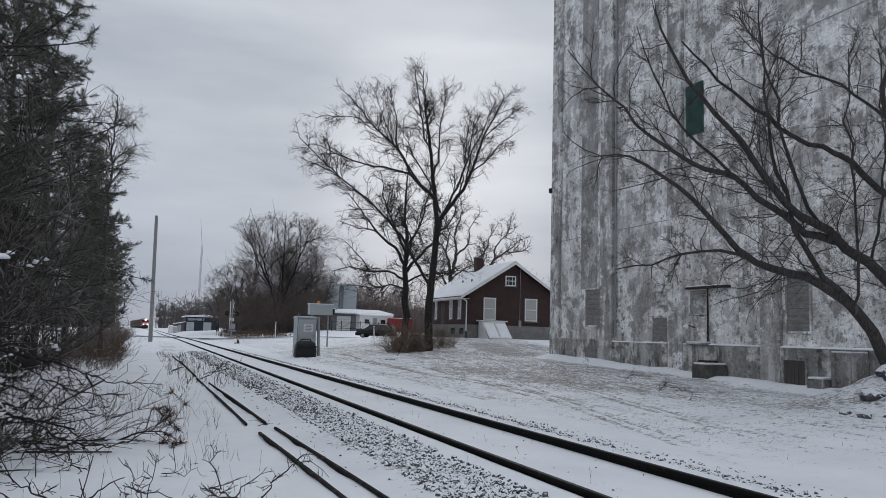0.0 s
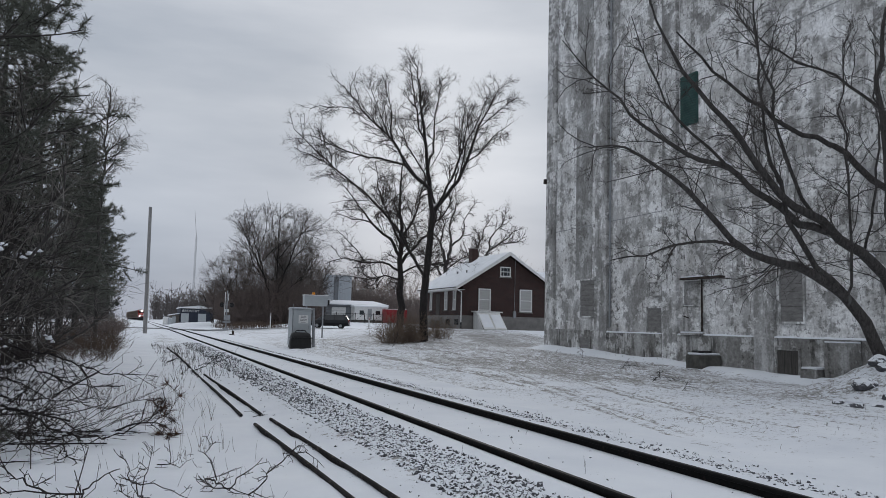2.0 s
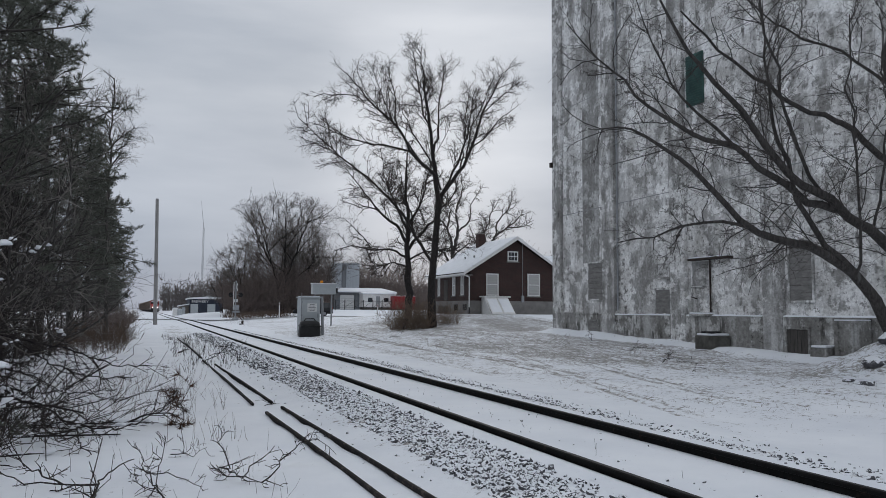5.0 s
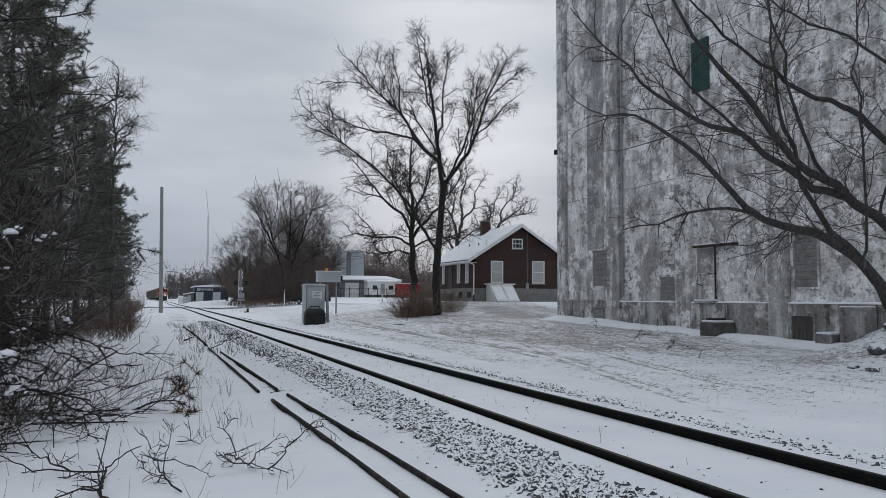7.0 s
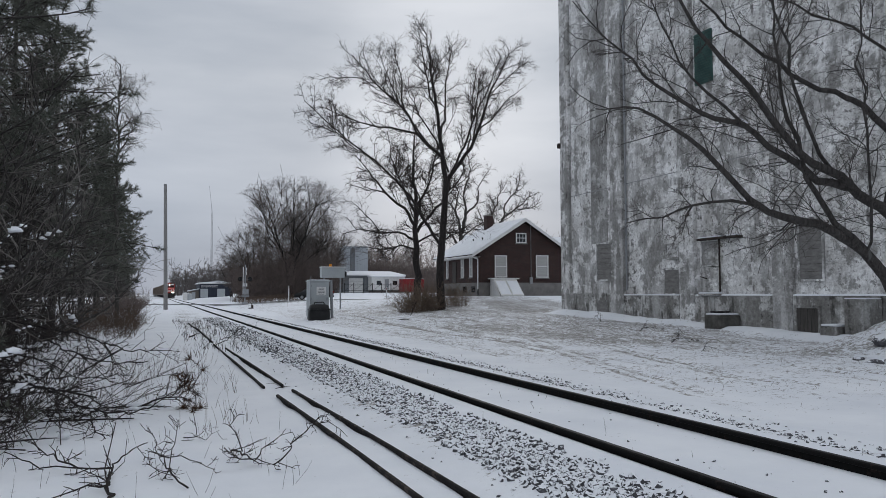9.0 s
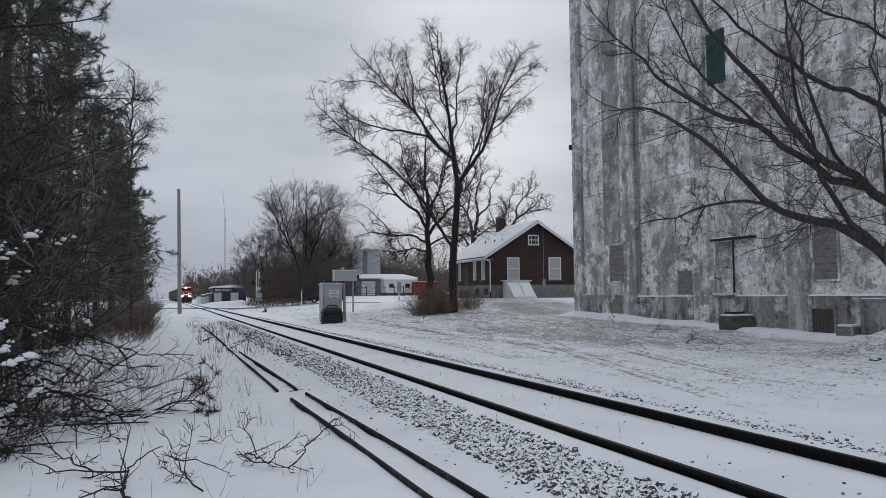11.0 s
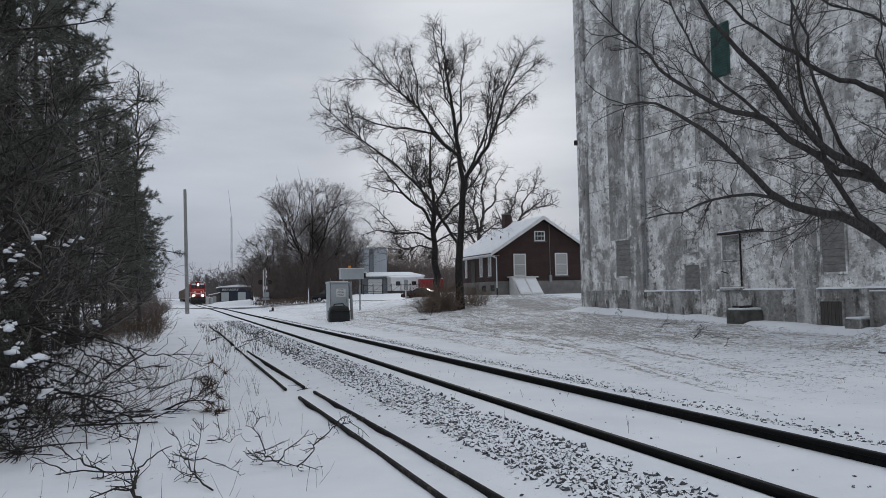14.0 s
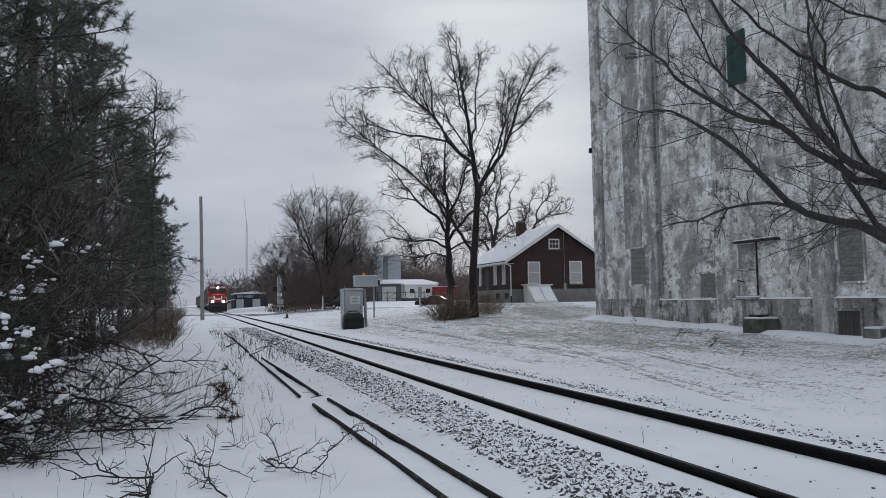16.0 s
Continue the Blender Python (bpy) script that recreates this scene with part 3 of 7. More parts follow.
def branch_out(limbs, rng, spec, cap=9.0):
    """limbs: (points, radius at start, radius at end). spec: for each further order (per metre, share of parent's length, least length, spread,
    crook, lift, radius, bare share of the parent). Returns the orders, each a list of (points, radii)."""
    orders = [[(p, np.linspace(a, b, len(p))) for p, a, b in limbs]]
    for per_m, share, least, spread, crook, lift, r0, first in spec:
        S, D, LN, RD = [], [], [], []
        for p, rad in orders[-1]:
            v = np.diff(p, axis=0)
            seg = np.sqrt((v * v).sum(1))
            total = seg.sum()
            cum = np.concatenate([[0], np.cumsum(seg)])
            count = rng.poisson(per_m * total * (1 - first)) + 1
            s = first + (1 - first) * rng.random(count) ** 0.8
            i = np.clip(np.searchsorted(cum, s * total) - 1, 0, len(p) - 2)
            q = p[i] + v[i] * ((s * total - cum[i]) / np.maximum(seg[i], 1e-6))[:, None]
            S.append(q), D.append(v[i] / np.maximum(seg[i], 1e-6)[:, None])
            LN.append(np.maximum(least, min(total, cap) * share * (1.15 - 0.7 * s)) * (0.6 + 0.7 * rng.random(count)))
            RD.append(np.minimum(r0, rad[i] * 0.7))
        S, D, LN, RD = np.concatenate(S), np.concatenate(D), np.concatenate(LN), np.concatenate(RD)
        D = side_dirs(D, rng, spread * (0.65 + 0.7 * rng.random(len(D))))
        out = []
        for n, pick in ((5, LN > 1.2), (2, LN <= 0.45), (3, (LN <= 1.2) & (LN > 0.45))):
            if pick.any():
                for p, r in zip(shoots(S[pick], D[pick], LN[pick], n, rng, crook, lift), RD[pick]):
                    out.append((p, np.linspace(r, max(r * 0.5, 0.003), n + 1)))
        orders.append(out)
    return orders


def tree_parts(owner, orders, sides, bark, twig, split=2, twig_name="crown"):
    """Trunk and limbs as one part, the rest as the crown."""
    vs, fs, base = [], [], 0
    for k in range(split):
        v, f = tubes(orders[k], sides[k])
        vs.append(v), fs.append(f + base)
        base += len(v)
    trunk = new("trunk", mesh_from("trunk", np.concatenate(vs), np.concatenate(fs), bark))
    trunk.parent = owner
    vs, fs, base = [], [], 0
    for k in range(split, len(orders)):
        v, f = tubes(orders[k], sides[k])
        vs.append(v), fs.append(f + base)
        base += len(v)
    crown = new(twig_name, mesh_from(twig_name, np.concatenate(vs), np.concatenate(fs), twig))
    crown.parent = owner
    crown["kind"] = "stuff"
    return owner


def lone_tree():
    """The tall bare tree in the yard: a leaning trunk that forks into wide limbs."""
    rng = np.random.default_rng(21)
    bx, by = 16.52, 45.3
    t = thing("bare_tree", pose(bx, by, 0), "tall bare deciduous tree with a dark forked trunk and fine twigs", "tree")
    g = at(bx, by) - 0.15

    def L(ctrl, a, b, wob=0.05):
        return (curve_through(ctrl, 0.5, rng, wob), a * 0.76, b * 0.8)

    limbs = [
        L([(0.05, 0, g), (0.0, 0, g + 0.5), (-0.05, 0.0, 3.0), (0.12, 0, 5.6), (0.38, 0, 8.4)], 0.36, 0.23, 0.02),
        L([(0.38, 0, 8.3), (0.1, 0.1, 10.1), (-0.2, -0.2, 12.3), (-0.7, -0.3, 15.0), (-0.9, 0, 18.2)], 0.21, 0.03),
        L([(0.38, 0, 8.3), (1.0, 0.2, 9.5), (1.9, 0.3, 10.4), (2.8, 0.5, 12.1), (3.6, 0.6, 14.5), (4.9, 0.3, 17.3)], 0.18, 0.03),
        L([(0.6, 0, 8.8), (1.1, -0.5, 10.3), (1.9, -0.9, 12.6), (2.3, -1.1, 15.4)], 0.12, 0.025),
        L([(0.1, 0, 10.1), (-0.8, -0.4, 10.6), (-1.8, -0.7, 11.3), (-2.7, -0.9, 12.8), (-4.2, -1.0, 13.9), (-6.0, -1.2, 15.6)], 0.15, 0.025),
        L([(-0.05, 0, 4.6), (-0.9, 0.5, 6.2), (-2.0, 0.8, 7.9), (-3.6, 1.0, 9.5), (-5.5, 1.2, 10.9), (-8.4, 1.0, 13.2)], 0.13, 0.025),
        L([(-1.8, -0.7, 11.3), (-3.4, -0.3, 11.6), (-5.2, 0.3, 12.0), (-7.6, 0.8, 12.9)], 0.09, 0.02),
        L([(-0.2, -0.2, 12.2), (-1.0, -1.0, 13.6), (-1.7, -1.4, 16.0), (-2.0, -1.5, 17.8)], 0.09, 0.02),
        L([(0.0, 0.0, 11.6), (0.6, 0.9, 13.2), (0.9, 1.5, 15.4), (1.4, 1.6, 17.9)], 0.1, 0.02),
        L([(2.8, 0.5, 12.1), (3.9, 1.0, 13.0), (5.0, 1.3, 14.3), (6.2, 1.0, 15.3)], 0.07, 0.02),
        L([(2.3, 0.3, 11.2), (2.4, -0.6, 13.2), (3.0, -1.2, 15.0), (3.6, -1.4, 16.6)], 0.07, 0.02),
        L([(-2.7, -0.9, 12.8), (-3.2, -1.8, 14.6), (-3.7, -2.2, 15.9)], 0.07, 0.02),
        L([(0.5, 0, 9.2), (0.4, 1.4, 11.0), (-0.6, 2.6, 13.4), (-1.4, 3.2, 15.5)], 0.1, 0.02),
        L([(-0.8, -0.4, 10.6), (-2.2, 0.6, 13.0), (-3.2, 1.2, 15.4), (-3.6, 1.4, 16.8)], 0.08, 0.02),
        L([(1.9, 0.3, 10.4), (2.6, 1.4, 12.6), (3.0, 2.0, 15.0), (3.4, 2.2, 16.8)], 0.08, 0.02),
        L([(3.6, 0.6, 14.5), (4.6, -0.4, 15.6), (5.6, -0.8, 16.4)], 0.05, 0.02),
        L([(-4.2, -1.0, 13.9), (-5.0, 0.2, 14.6), (-6.2, 1.0, 14.9), (-7.4, 1.2, 14.6)], 0.05, 0.02),
        L([(-3.6, 1.0, 9.5), (-5.4, 0.2, 10.3), (-7.0, -0.4, 11.2), (-8.6, -0.6, 11.7)], 0.05, 0.02),
        L([(0.2, 0, 4.9), (1.0, -0.2, 5.3), (2.0, -0.3, 5.6), (2.9, -0.2, 5.3)], 0.05, 0.012),
    ]
    spec = [(2.9, 0.27, 0.7, 0.72, 0.15, 0.05, 0.026, 0.25), (5.2, 0.5, 0.5, 0.82, 0.18, 0.03, 0.015, 0.12), (7.0, 0.55, 0.36, 0.9, 0.22, 0.01, 0.012, 0.12)]
    orders = branch_out(limbs, rng, spec)
    # twigs only where the limbs have left the trunk
    orders[1:] = [[o for o in lst if o[0][0][2] > 5.2] for lst in orders[1:]]
    tree_parts(t, orders, (9, 5, 3, 3), BARK, TWIG)


lone_tree()


def grown_tree(name, seed, h, spread, label, density=1.0, thin=1.0, bark=BARK, twig=TWIG, first=0.22, stems=1, tagsto="tree", lean=0.0, category="tree", gauge=1.0, start_low=0.28, dome=False):
    """A bare tree of height h that branches by itself; returns the thing at the origin."""
    rng = np.random.default_rng(seed)
    t = thing(name, pose(0, 0, 0), label, category)
    limbs = []
    for s in range(stems):
        ox, oy = (rng.normal(size=2) * 0.35 * (stems > 1))
        a = rng.random() * 6.28
        lx, ly = math.cos(a) * spread * 0.35 * (stems > 1) + lean, math.sin(a) * spread * 0.35 * (stems > 1)
        if dome:
            a = s * 6.283 / stems + 0.5 * rng.random()
            lx, ly = math.cos(a) * spread * 0.5 * (s > 0), math.sin(a) * spread * 0.5 * (s > 0)
        hh = h * (1 if s == 0 else (0.86 if dome else 0.7) + (0.1 if dome else 0.25) * rng.random())
        trunk = curve_through([(ox, oy, -0.3), (ox + lx * 0.15, oy + ly * 0.15, hh * 0.3), (ox + lx * 0.5, oy + ly * 0.5, hh * 0.62), (ox + lx, oy + ly, hh)], 0.7, rng, 0.07)
        r = 0.018 * h * thin / math.sqrt(stems)
        limbs.append((trunk, r, 0.02))
        for k in range(int(11 / math.sqrt(stems))):
            f = start_low + (0.92 - start_low) * (k + rng.random()) / (11 / math.sqrt(stems))
            i = min(int(f * (len(trunk) - 1)), len(trunk) - 2)
            az = k * 2.4 + rng.random()
            ln = spread * (0.3 + 0.45 * math.sin(3.0 * f) if dome else 1.25 - f) * (0.75 + 0.5 * rng.random())
            up = 0.45 + 0.9 * f
            d = np.array([math.cos(az), math.sin(az), up])
            limbs.append((shoot(trunk[i], d, ln, 8, rng, 0.13, 0.05), r * (1.05 - f) * 0.75, 0.015))
    spec = [(1.5 * density, 0.42, 0.7, 0.8, 0.12, 0.05, 0.028 * gauge, 0.2), (2.2 * density, 0.5, 0.5, 0.8, 0.16, 0.03, 0.015 * gauge, 0.1), (2.4 * density, 0.55, 0.4, 0.8, 0.2, 0.02, 0.011 * gauge, 0.1)]
    orders = branch_out(limbs, rng, spec, spread)
    orders[1:] = [[o for o in lst if o[0][0][2] > h * start_low * 0.8] for lst in orders[1:]]
    if dome:
        mid, half = h * 0.62, h * 0.40
        orders[1:] = [[o for o in lst if (o[0][-1][0] ** 2 + o[0][-1][1] ** 2) / (spread * 0.8) ** 2 + max(o[0][-1][2] - mid, 0) ** 2 / half ** 2 < 1.0] for lst in orders[1:]]
    return tree_parts(t, orders, (7, 4, 3, 3), bark, twig)


def plant(ob, x, y, turn=0.0, size=1.0, sink=0.1):
    m = pose(x, y, at(x, y) - sink, 0, 0, turn) @ Matrix.Scale(size, 4)
    ob.matrix_world = m
    return ob


def again(ob, x, y, turn, size, label=""):
    c = copy_thing(ob, pose(0, 0, 0))
    plant(c, x, y, turn, size)
    if label:
        c["label"] = label
    return c


def limbed_tree(name, seed, stems, spec, label, bark=BARK, twig=TWIG, bare=3.0):
    """A bare tree from its main limbs (u across, w away, z up, start and end radius); returns the thing at the origin."""
    rng = np.random.default_rng(seed)
    t = thing(name, pose(0, 0, 0), label, "tree")
    limbs = [(curve_through(c, 0.5, rng, 0.06), a, b) for c, a, b in stems]
    orders = branch_out(limbs, rng, spec, 6.0)
    orders[1:] = [[o for o in lst if o[0][0][2] > bare] for lst in orders[1:]]
    return tree_parts(t, orders, (8, 5, 3, 3), bark, twig)


OAK = [([(0, 0, -0.3), (0.05, 0, 2.5), (-0.1, 0, 5.0), (0.0, 0.1, 7.5), (-0.3, 0, 10.0), (-0.1, 0, 13.4)], 0.30, 0.03),
       ([(-0.1, 0, 4.6), (-1.4, 0.3, 5.3), (-2.8, 0.5, 5.2), (-4.2, 0.4, 5.5), (-5.6, 0.5, 5.1)], 0.10, 0.02),
       ([(-0.05, 0, 3.9), (-1.2, -0.5, 4.2), (-2.6, -0.8, 3.9), (-3.9, -0.9, 4.1)], 0.07, 0.015),
       ([(-0.1, 0, 5.6), (-1.0, 0.2, 7.0), (-2.4, 0.1, 8.2), (-3.4, 0, 9.4), (-4.7, 0, 11.0)], 0.13, 0.02),
       ([(-0.05, 0, 6.5), (-0.9, -0.8, 8.3), (-1.7, -1.2, 10.2), (-2.2, -1.4, 12.6)], 0.11, 0.02),
       ([(0, 0, 5.2), (1.1, 0.3, 6.6), (2.2, 0.4, 8.0), (3.2, 0.5, 9.3), (3.9, 0.4, 11.2)], 0.13, 0.02),
       ([(0, 0.1, 7.2), (0.8, 0.6, 8.8), (1.3, 0.8, 10.6), (1.8, 1.0, 12.6)], 0.10, 0.02),
       ([(0, 0, 4.4), (1.2, -0.4, 5.0), (2.4, -0.5, 5.1), (3.9, -0.4, 5.6)], 0.08, 0.02),
       ([(-2.4, 0.1, 8.2), (-3.8, 0.6, 8.5), (-5.3, 0.8, 9.0)], 0.06, 0.015),
       ([(-2.8, 0.5, 5.2), (-3.8, 0.3, 6.6), (-5.0, 0.2, 7.6)], 0.05, 0.015),
       ([(0, 0, 6.0), (0.3, 1.6, 7.6), (-0.5, 2.6, 9.6), (-0.8, 3.0, 11.8)], 0.09, 0.02)]
oak = plant(limbed_tree("bare_tree", 5, OAK, [(3.0, 0.38, 0.9, 0.8, 0.22, 0.03, 0.034, 0.12), (4.2, 0.5, 0.55, 0.85, 0.26, 0.01, 0.020, 0.1), (5.2, 0.55, 0.4, 0.9, 0.28, 0.0, 0.0155, 0.1)],
                        "large spreading bare tree behind the yard with crooked limbs", bark=BARK, twig=TWIG), 18.8, 57.0, -18, 1.03)
GNARLED = [([(0, 0, -0.3), (0.0, 0, 4.0), (0.1, 0, 7.4), (-0.5, 0, 9.6), (-1.9, 0, 11.6)], 0.34, 0.05),
           ([(0.1, 0, 7.2), (0.7, 0.2, 9.4), (0.5, 0.2, 11.6), (1.1, 0.2, 13.8), (0.9, 0.2, 15.8)], 0.2, 0.03),
           ([(0.05, 0, 5.6), (-1.2, -0.2, 7.2), (-2.2, -0.3, 8.3), (-3.9, -0.4, 9.2)], 0.15, 0.03),
           ([(-0.5, 0, 9.6), (-0.2, 0.4, 11.8), (-0.9, 0.6, 13.8)], 0.11, 0.02),
           ([(0.6, 0.2, 9.2), (1.9, 0.4, 10.6), (2.2, 0.4, 12.6), (3.2, 0.3, 14.2)], 0.12, 0.02),
           ([(0.1, 0, 6.2), (1.3, -0.4, 7.6), (2.7, -0.6, 8.4), (3.8, -0.6, 9.8)], 0.10, 0.02)]
SPARSE = [(2.0, 0.36, 0.9, 0.8, 0.26, 0.03, 0.045, 0.2), (3.0, 0.5, 0.6, 0.85, 0.3, 0.02, 0.024, 0.1), (3.4, 0.55, 0.45, 0.9, 0.3, 0.0, 0.017, 0.1)]
gnarled = plant(limbed_tree("bare_tree", 9, GNARLED, SPARSE, "gnarled bare tree with twisted limbs behind the brick house", bark=BARK_GREY), 30.8, 78.5, -20, 1.0)
LEANING = [([(0, 0, -0.3), (-0.2, 0, 4.0), (0.2, 0, 7.6), (1.2, 0, 9.2), (2.6, 0.1, 10.4), (4.4, 0.1, 11.9)], 0.30, 0.04),
           ([(0.2, 0, 7.4), (0.0, 0.2, 9.4), (0.5, 0.3, 11.4), (1.4, 0.3, 13.2)], 0.15, 0.03),
           ([(1.2, 0, 9.2), (1.6, -0.3, 11.2), (2.9, -0.4, 12.6), (3.0, -0.4, 14.4)], 0.12, 0.02),
           ([(2.6, 0.1, 10.4), (4.2, 0.3, 10.4), (5.6, 0.3, 11.2)], 0.09, 0.02),
           ([(0.0, 0, 6.8), (-1.0, 0.3, 8.6), (-1.8, 0.3, 10.6)], 0.10, 0.02)]
leaning = plant(limbed_tree("bare_tree", 19, LEANING, SPARSE, "leaning bare tree with twisted limbs behind the brick house", bark=BARK_GREY), 35.2, 79.5, -22, 0.98)
again(leaning, 43.0, 92.0, 160, 0.8, "thin bare tree beyond the brick house roof")

# the clump beyond the crossing
clump = plant(grown_tree("bare_tree", 14, 18.5, 13.0, "tall many-stemmed bare tree in a brushy clump beyond the crossing", 1.35, 1.3, bark=BARK, twig=TWIG_CLUMP, stems=5, gauge=1.05, start_low=0.2, dome=True), 23.0, 143.0, 0, 1.2)
again(clump, 16.8, 150.0, 80, 0.72, "lower many-stemmed bare tree beside the crossing")
again(clump, 27.0, 150.0, 160, 0.95, "many-stemmed bare tree in a brushy clump beyond the crossing")
again(clump, 32.5, 156.0, 250, 0.7, "many-stemmed bare tree at the edge of the clump")
again(clump, 14.5, 165.0, 300, 0.5, "small many-stemmed bare tree near the crossing")
again(clump, 47.0, 190.0, 190, 0.6, "distant bare tree beyond the low buildings")


def make_brush(name, seed, area, count, h, r, material, label, category="brush", fan=0.5, kind="stuff", side=4):
    """Many thin stems with side twigs over an area of (x0, x1, y0, y1)."""
    rng = np.random.default_rng(seed)
    x = area[0] + (area[1] - area[0]) * rng.random(count)
    y = area[2] + (area[3] - area[2]) * rng.random(count)
    z = ground_height(x, y) - 0.05
    hh = h * (0.35 + 0.75 * rng.random(count)) * (0.55 + 0.9 * fbm(x, y, 1.2 / max(h, 1.0), seed))
    d = np.concatenate([rng.normal(size=(count, 2)) * fan, np.ones((count, 1))], 1)
    main = shoots(np.stack([x, y, z], 1), d, hh, 4, rng, 0.14, 0.02)
    polys = [(p, np.linspace(r, r * 0.5, 5)) for p in main]
    for _ in range(side):
        i = rng.integers(1, 4, count)
        a, b = main[np.arange(count), i], main[np.arange(count), i + 1]
        dd = (b - a) / (np.linalg.norm(b - a, axis=1)[:, None] + 1e-9)
        tw = shoots(a, side_dirs(dd, rng, np.full(count, 0.7)), hh * 0.4, 2, rng, 0.2, 0.03)
        polys += [(p, np.linspace(r * 0.7, r * 0.4, 3)) for p in tw]
    v, f = tubes(polys, 3)
    return tagged(new(name, mesh_from(name, v, f, material)), label, category, kind=kind)


make_brush("brush", 2, (14.5, 31, 138, 160), 2600, 6.6, 0.026, TWIG_BROWN, "dense brown winter brush beyond the crossing", fan=0.3, side=7)
make_brush("brush", 12, (17.5, 27, 139, 151), 420, 9.5, 0.022, TWIG_BROWN, "tall brown saplings in the clump beyond the crossing", fan=0.1, side=7)
make_brush("brush", 3, (14.0, 16.4, 44.4, 46.6), 420, 2.0, 0.009, DRY, "dry brown shrub round the foot of the tree")
make_brush("brush", 4, (17.4, 18.8, 46.0, 47.6), 130, 1.6, 0.008, DRY, "dry brown weeds beside the tree")
make_brush("brush", 5, (50, 130, 120, 190), 450, 12.0, 0.07, TWIG_BROWN, "brown winter woods behind the buildings", side=6)
make_brush("brush", 6, (30, 66, 178, 220), 700, 13.0, 0.07, TWIG_BROWN, "brown winter woods behind the low buildings", side=6)


def far_woods():
    """The line of bare woods at the end of the view."""
    rng = np.random.default_rng(8)
    x, y = -170 + 440 * rng.random(4200), 420 + 120 * rng.random(4200)
    d = x - track_shift(y) - TRACK_X
    keep = (d < -13) | (d > 9)
    x, y = x[keep], y[keep]
    n = len(x)
    h = (8 + 14 * fbm(x, y, 0.03, 5)) * (0.5 + 0.5 * rng.random(n))
    main = shoots(np.stack([x, y, np.full(n, -0.5)], 1), np.concatenate([rng.normal(size=(n, 2)) * 0.1, np.ones((n, 1))], 1), h, 3, rng, 0.06, 0.02)
    polys = [(p, np.linspace(0.2, 0.06, 4)) for p in main]
    for _ in range(7):
        i = rng.integers(1, 4, n)
        tw = shoots(main[np.arange(n), i], np.stack([rng.normal(size=n), rng.normal(size=n) * 0.3, np.full(n, 0.9)], 1), h * 0.28, 2, rng, 0.3, 0.05)
        polys += [(p, np.linspace(0.15, 0.07, 3)) for p in tw]
    v, f = tubes(polys, 3)
    tagged(new("woods", mesh_from("woods", v, f, TWIG_FAR)), "distant line of bare brown winter woods", "woods", kind="stuff")


far_woods()


# ---- pines ----
def tufts(centres, dirs, rng, per, length, width):
    """Needles: thin triangles fanned round each shoot tip."""
    n = len(centres)
    c = np.repeat(centres, per, 0)
    d = np.repeat(dirs, per, 0)
    r = rng.normal(size=(n * per, 3))
    r /= np.linalg.norm(r, axis=1)[:, None]
    a = d * 0.75 + r
    a /= np.linalg.norm(a, axis=1)[:, None]
    side = np.cross(a, rng.normal(size=(n * per, 3)))
    side /= np.linalg.norm(side, axis=1)[:, None] + 1e-9
    ln = length * (0.6 + 0.6 * rng.random((n * per, 1)))
    v = np.stack([c - side * width, c + side * width, c + a * ln], 1).reshape(-1, 3)
    f = np.arange(len(v)).reshape(-1, 3)
    return v, f


def pine(seed, h, reach, label, low=0.14, dens=1.0):
    rng = np.random.default_rng(seed)
    t = thing("pine_tree", pose(0, 0, 0), label, "pine tree", group="pines beside the track")
    trunk = curve_through([(0, 0, -0.3), (0.1, 0, h * 0.4), (0.0, 0.1, h * 0.75), (0.05, 0, h)], 0.8, rng, 0.04)
    polys = [(trunk, np.linspace(0.17, 0.03, len(trunk)))]
    twigs, C, D = [], [], []
    for k in range(int(78 * dens)):
        f = low + (0.98 - low) * ((k + rng.random()) / (78 * dens))
        i = min(int(f * (len(trunk) - 1)), len(trunk) - 2)
        q = trunk[i] + (trunk[i + 1] - trunk[i]) * rng.random()
        az = k * 2.4 + rng.normal() * 0.4
        ln = reach * (1.08 - f) ** 0.62 * (0.7 + 0.45 * rng.random())
        if f < low + 0.12:
            ln *= 0.75
        p = shoot(q, np.array([math.cos(az), math.sin(az), -0.15 + 0.55 * f]), ln, 7, rng, 0.09, 0.035)
        polys.append((p, np.linspace(0.03, 0.008, 8)))
        bare = f < low + 0.1
        for s in np.arange(0.22, 1.0, 0.075 / dens if not bare else 0.18):
            j = min(int(s * 7), 6)
            b = p[j] + (p[j + 1] - p[j]) * (s * 7 - j)
            d = (p[j + 1] - p[j]) / np.linalg.norm(p[j + 1] - p[j])
            tw = shoot(b, side_dir(d, rng, 0.9, 0.6), 0.32 + 0.5 * (1 - s) * ln * 0.4, 3, rng, 0.14, 0.09)
            twigs.append((tw, np.linspace(0.009, 0.004, 4)))
            if bare and rng.random() < 0.7:
                continue
            for u in (0.3, 0.5, 0.68, 0.84, 1.0):
                e = tw[min(int(u * 3), 2)] + (tw[min(int(u * 3), 2) + 1] - tw[min(int(u * 3), 2)]) * (u * 3 - min(int(u * 3), 2))
                dd = tw[-1] - tw[-2]
                C.append(e), D.append(dd / np.linalg.norm(dd))
    v, f = tubes(polys, 5)
    ob = new("trunk", mesh_from("trunk", v, f, BARK_GREY))
    ob.parent = t
    v, f = tubes(twigs, 3)
    ob = new("twig_spray", mesh_from("twig_spray", v, f, TWIG))
    ob.parent = t
    ob["kind"] = "stuff"
    v, f = tufts(np.array(C), np.array(D), rng, 17, 0.17, 0.0055)
    ob = new("needle_cover", mesh_from("needle_cover", v, f, NEEDLE, smooth=False))
    ob.parent = t
    ob["kind"] = "stuff"
    return t


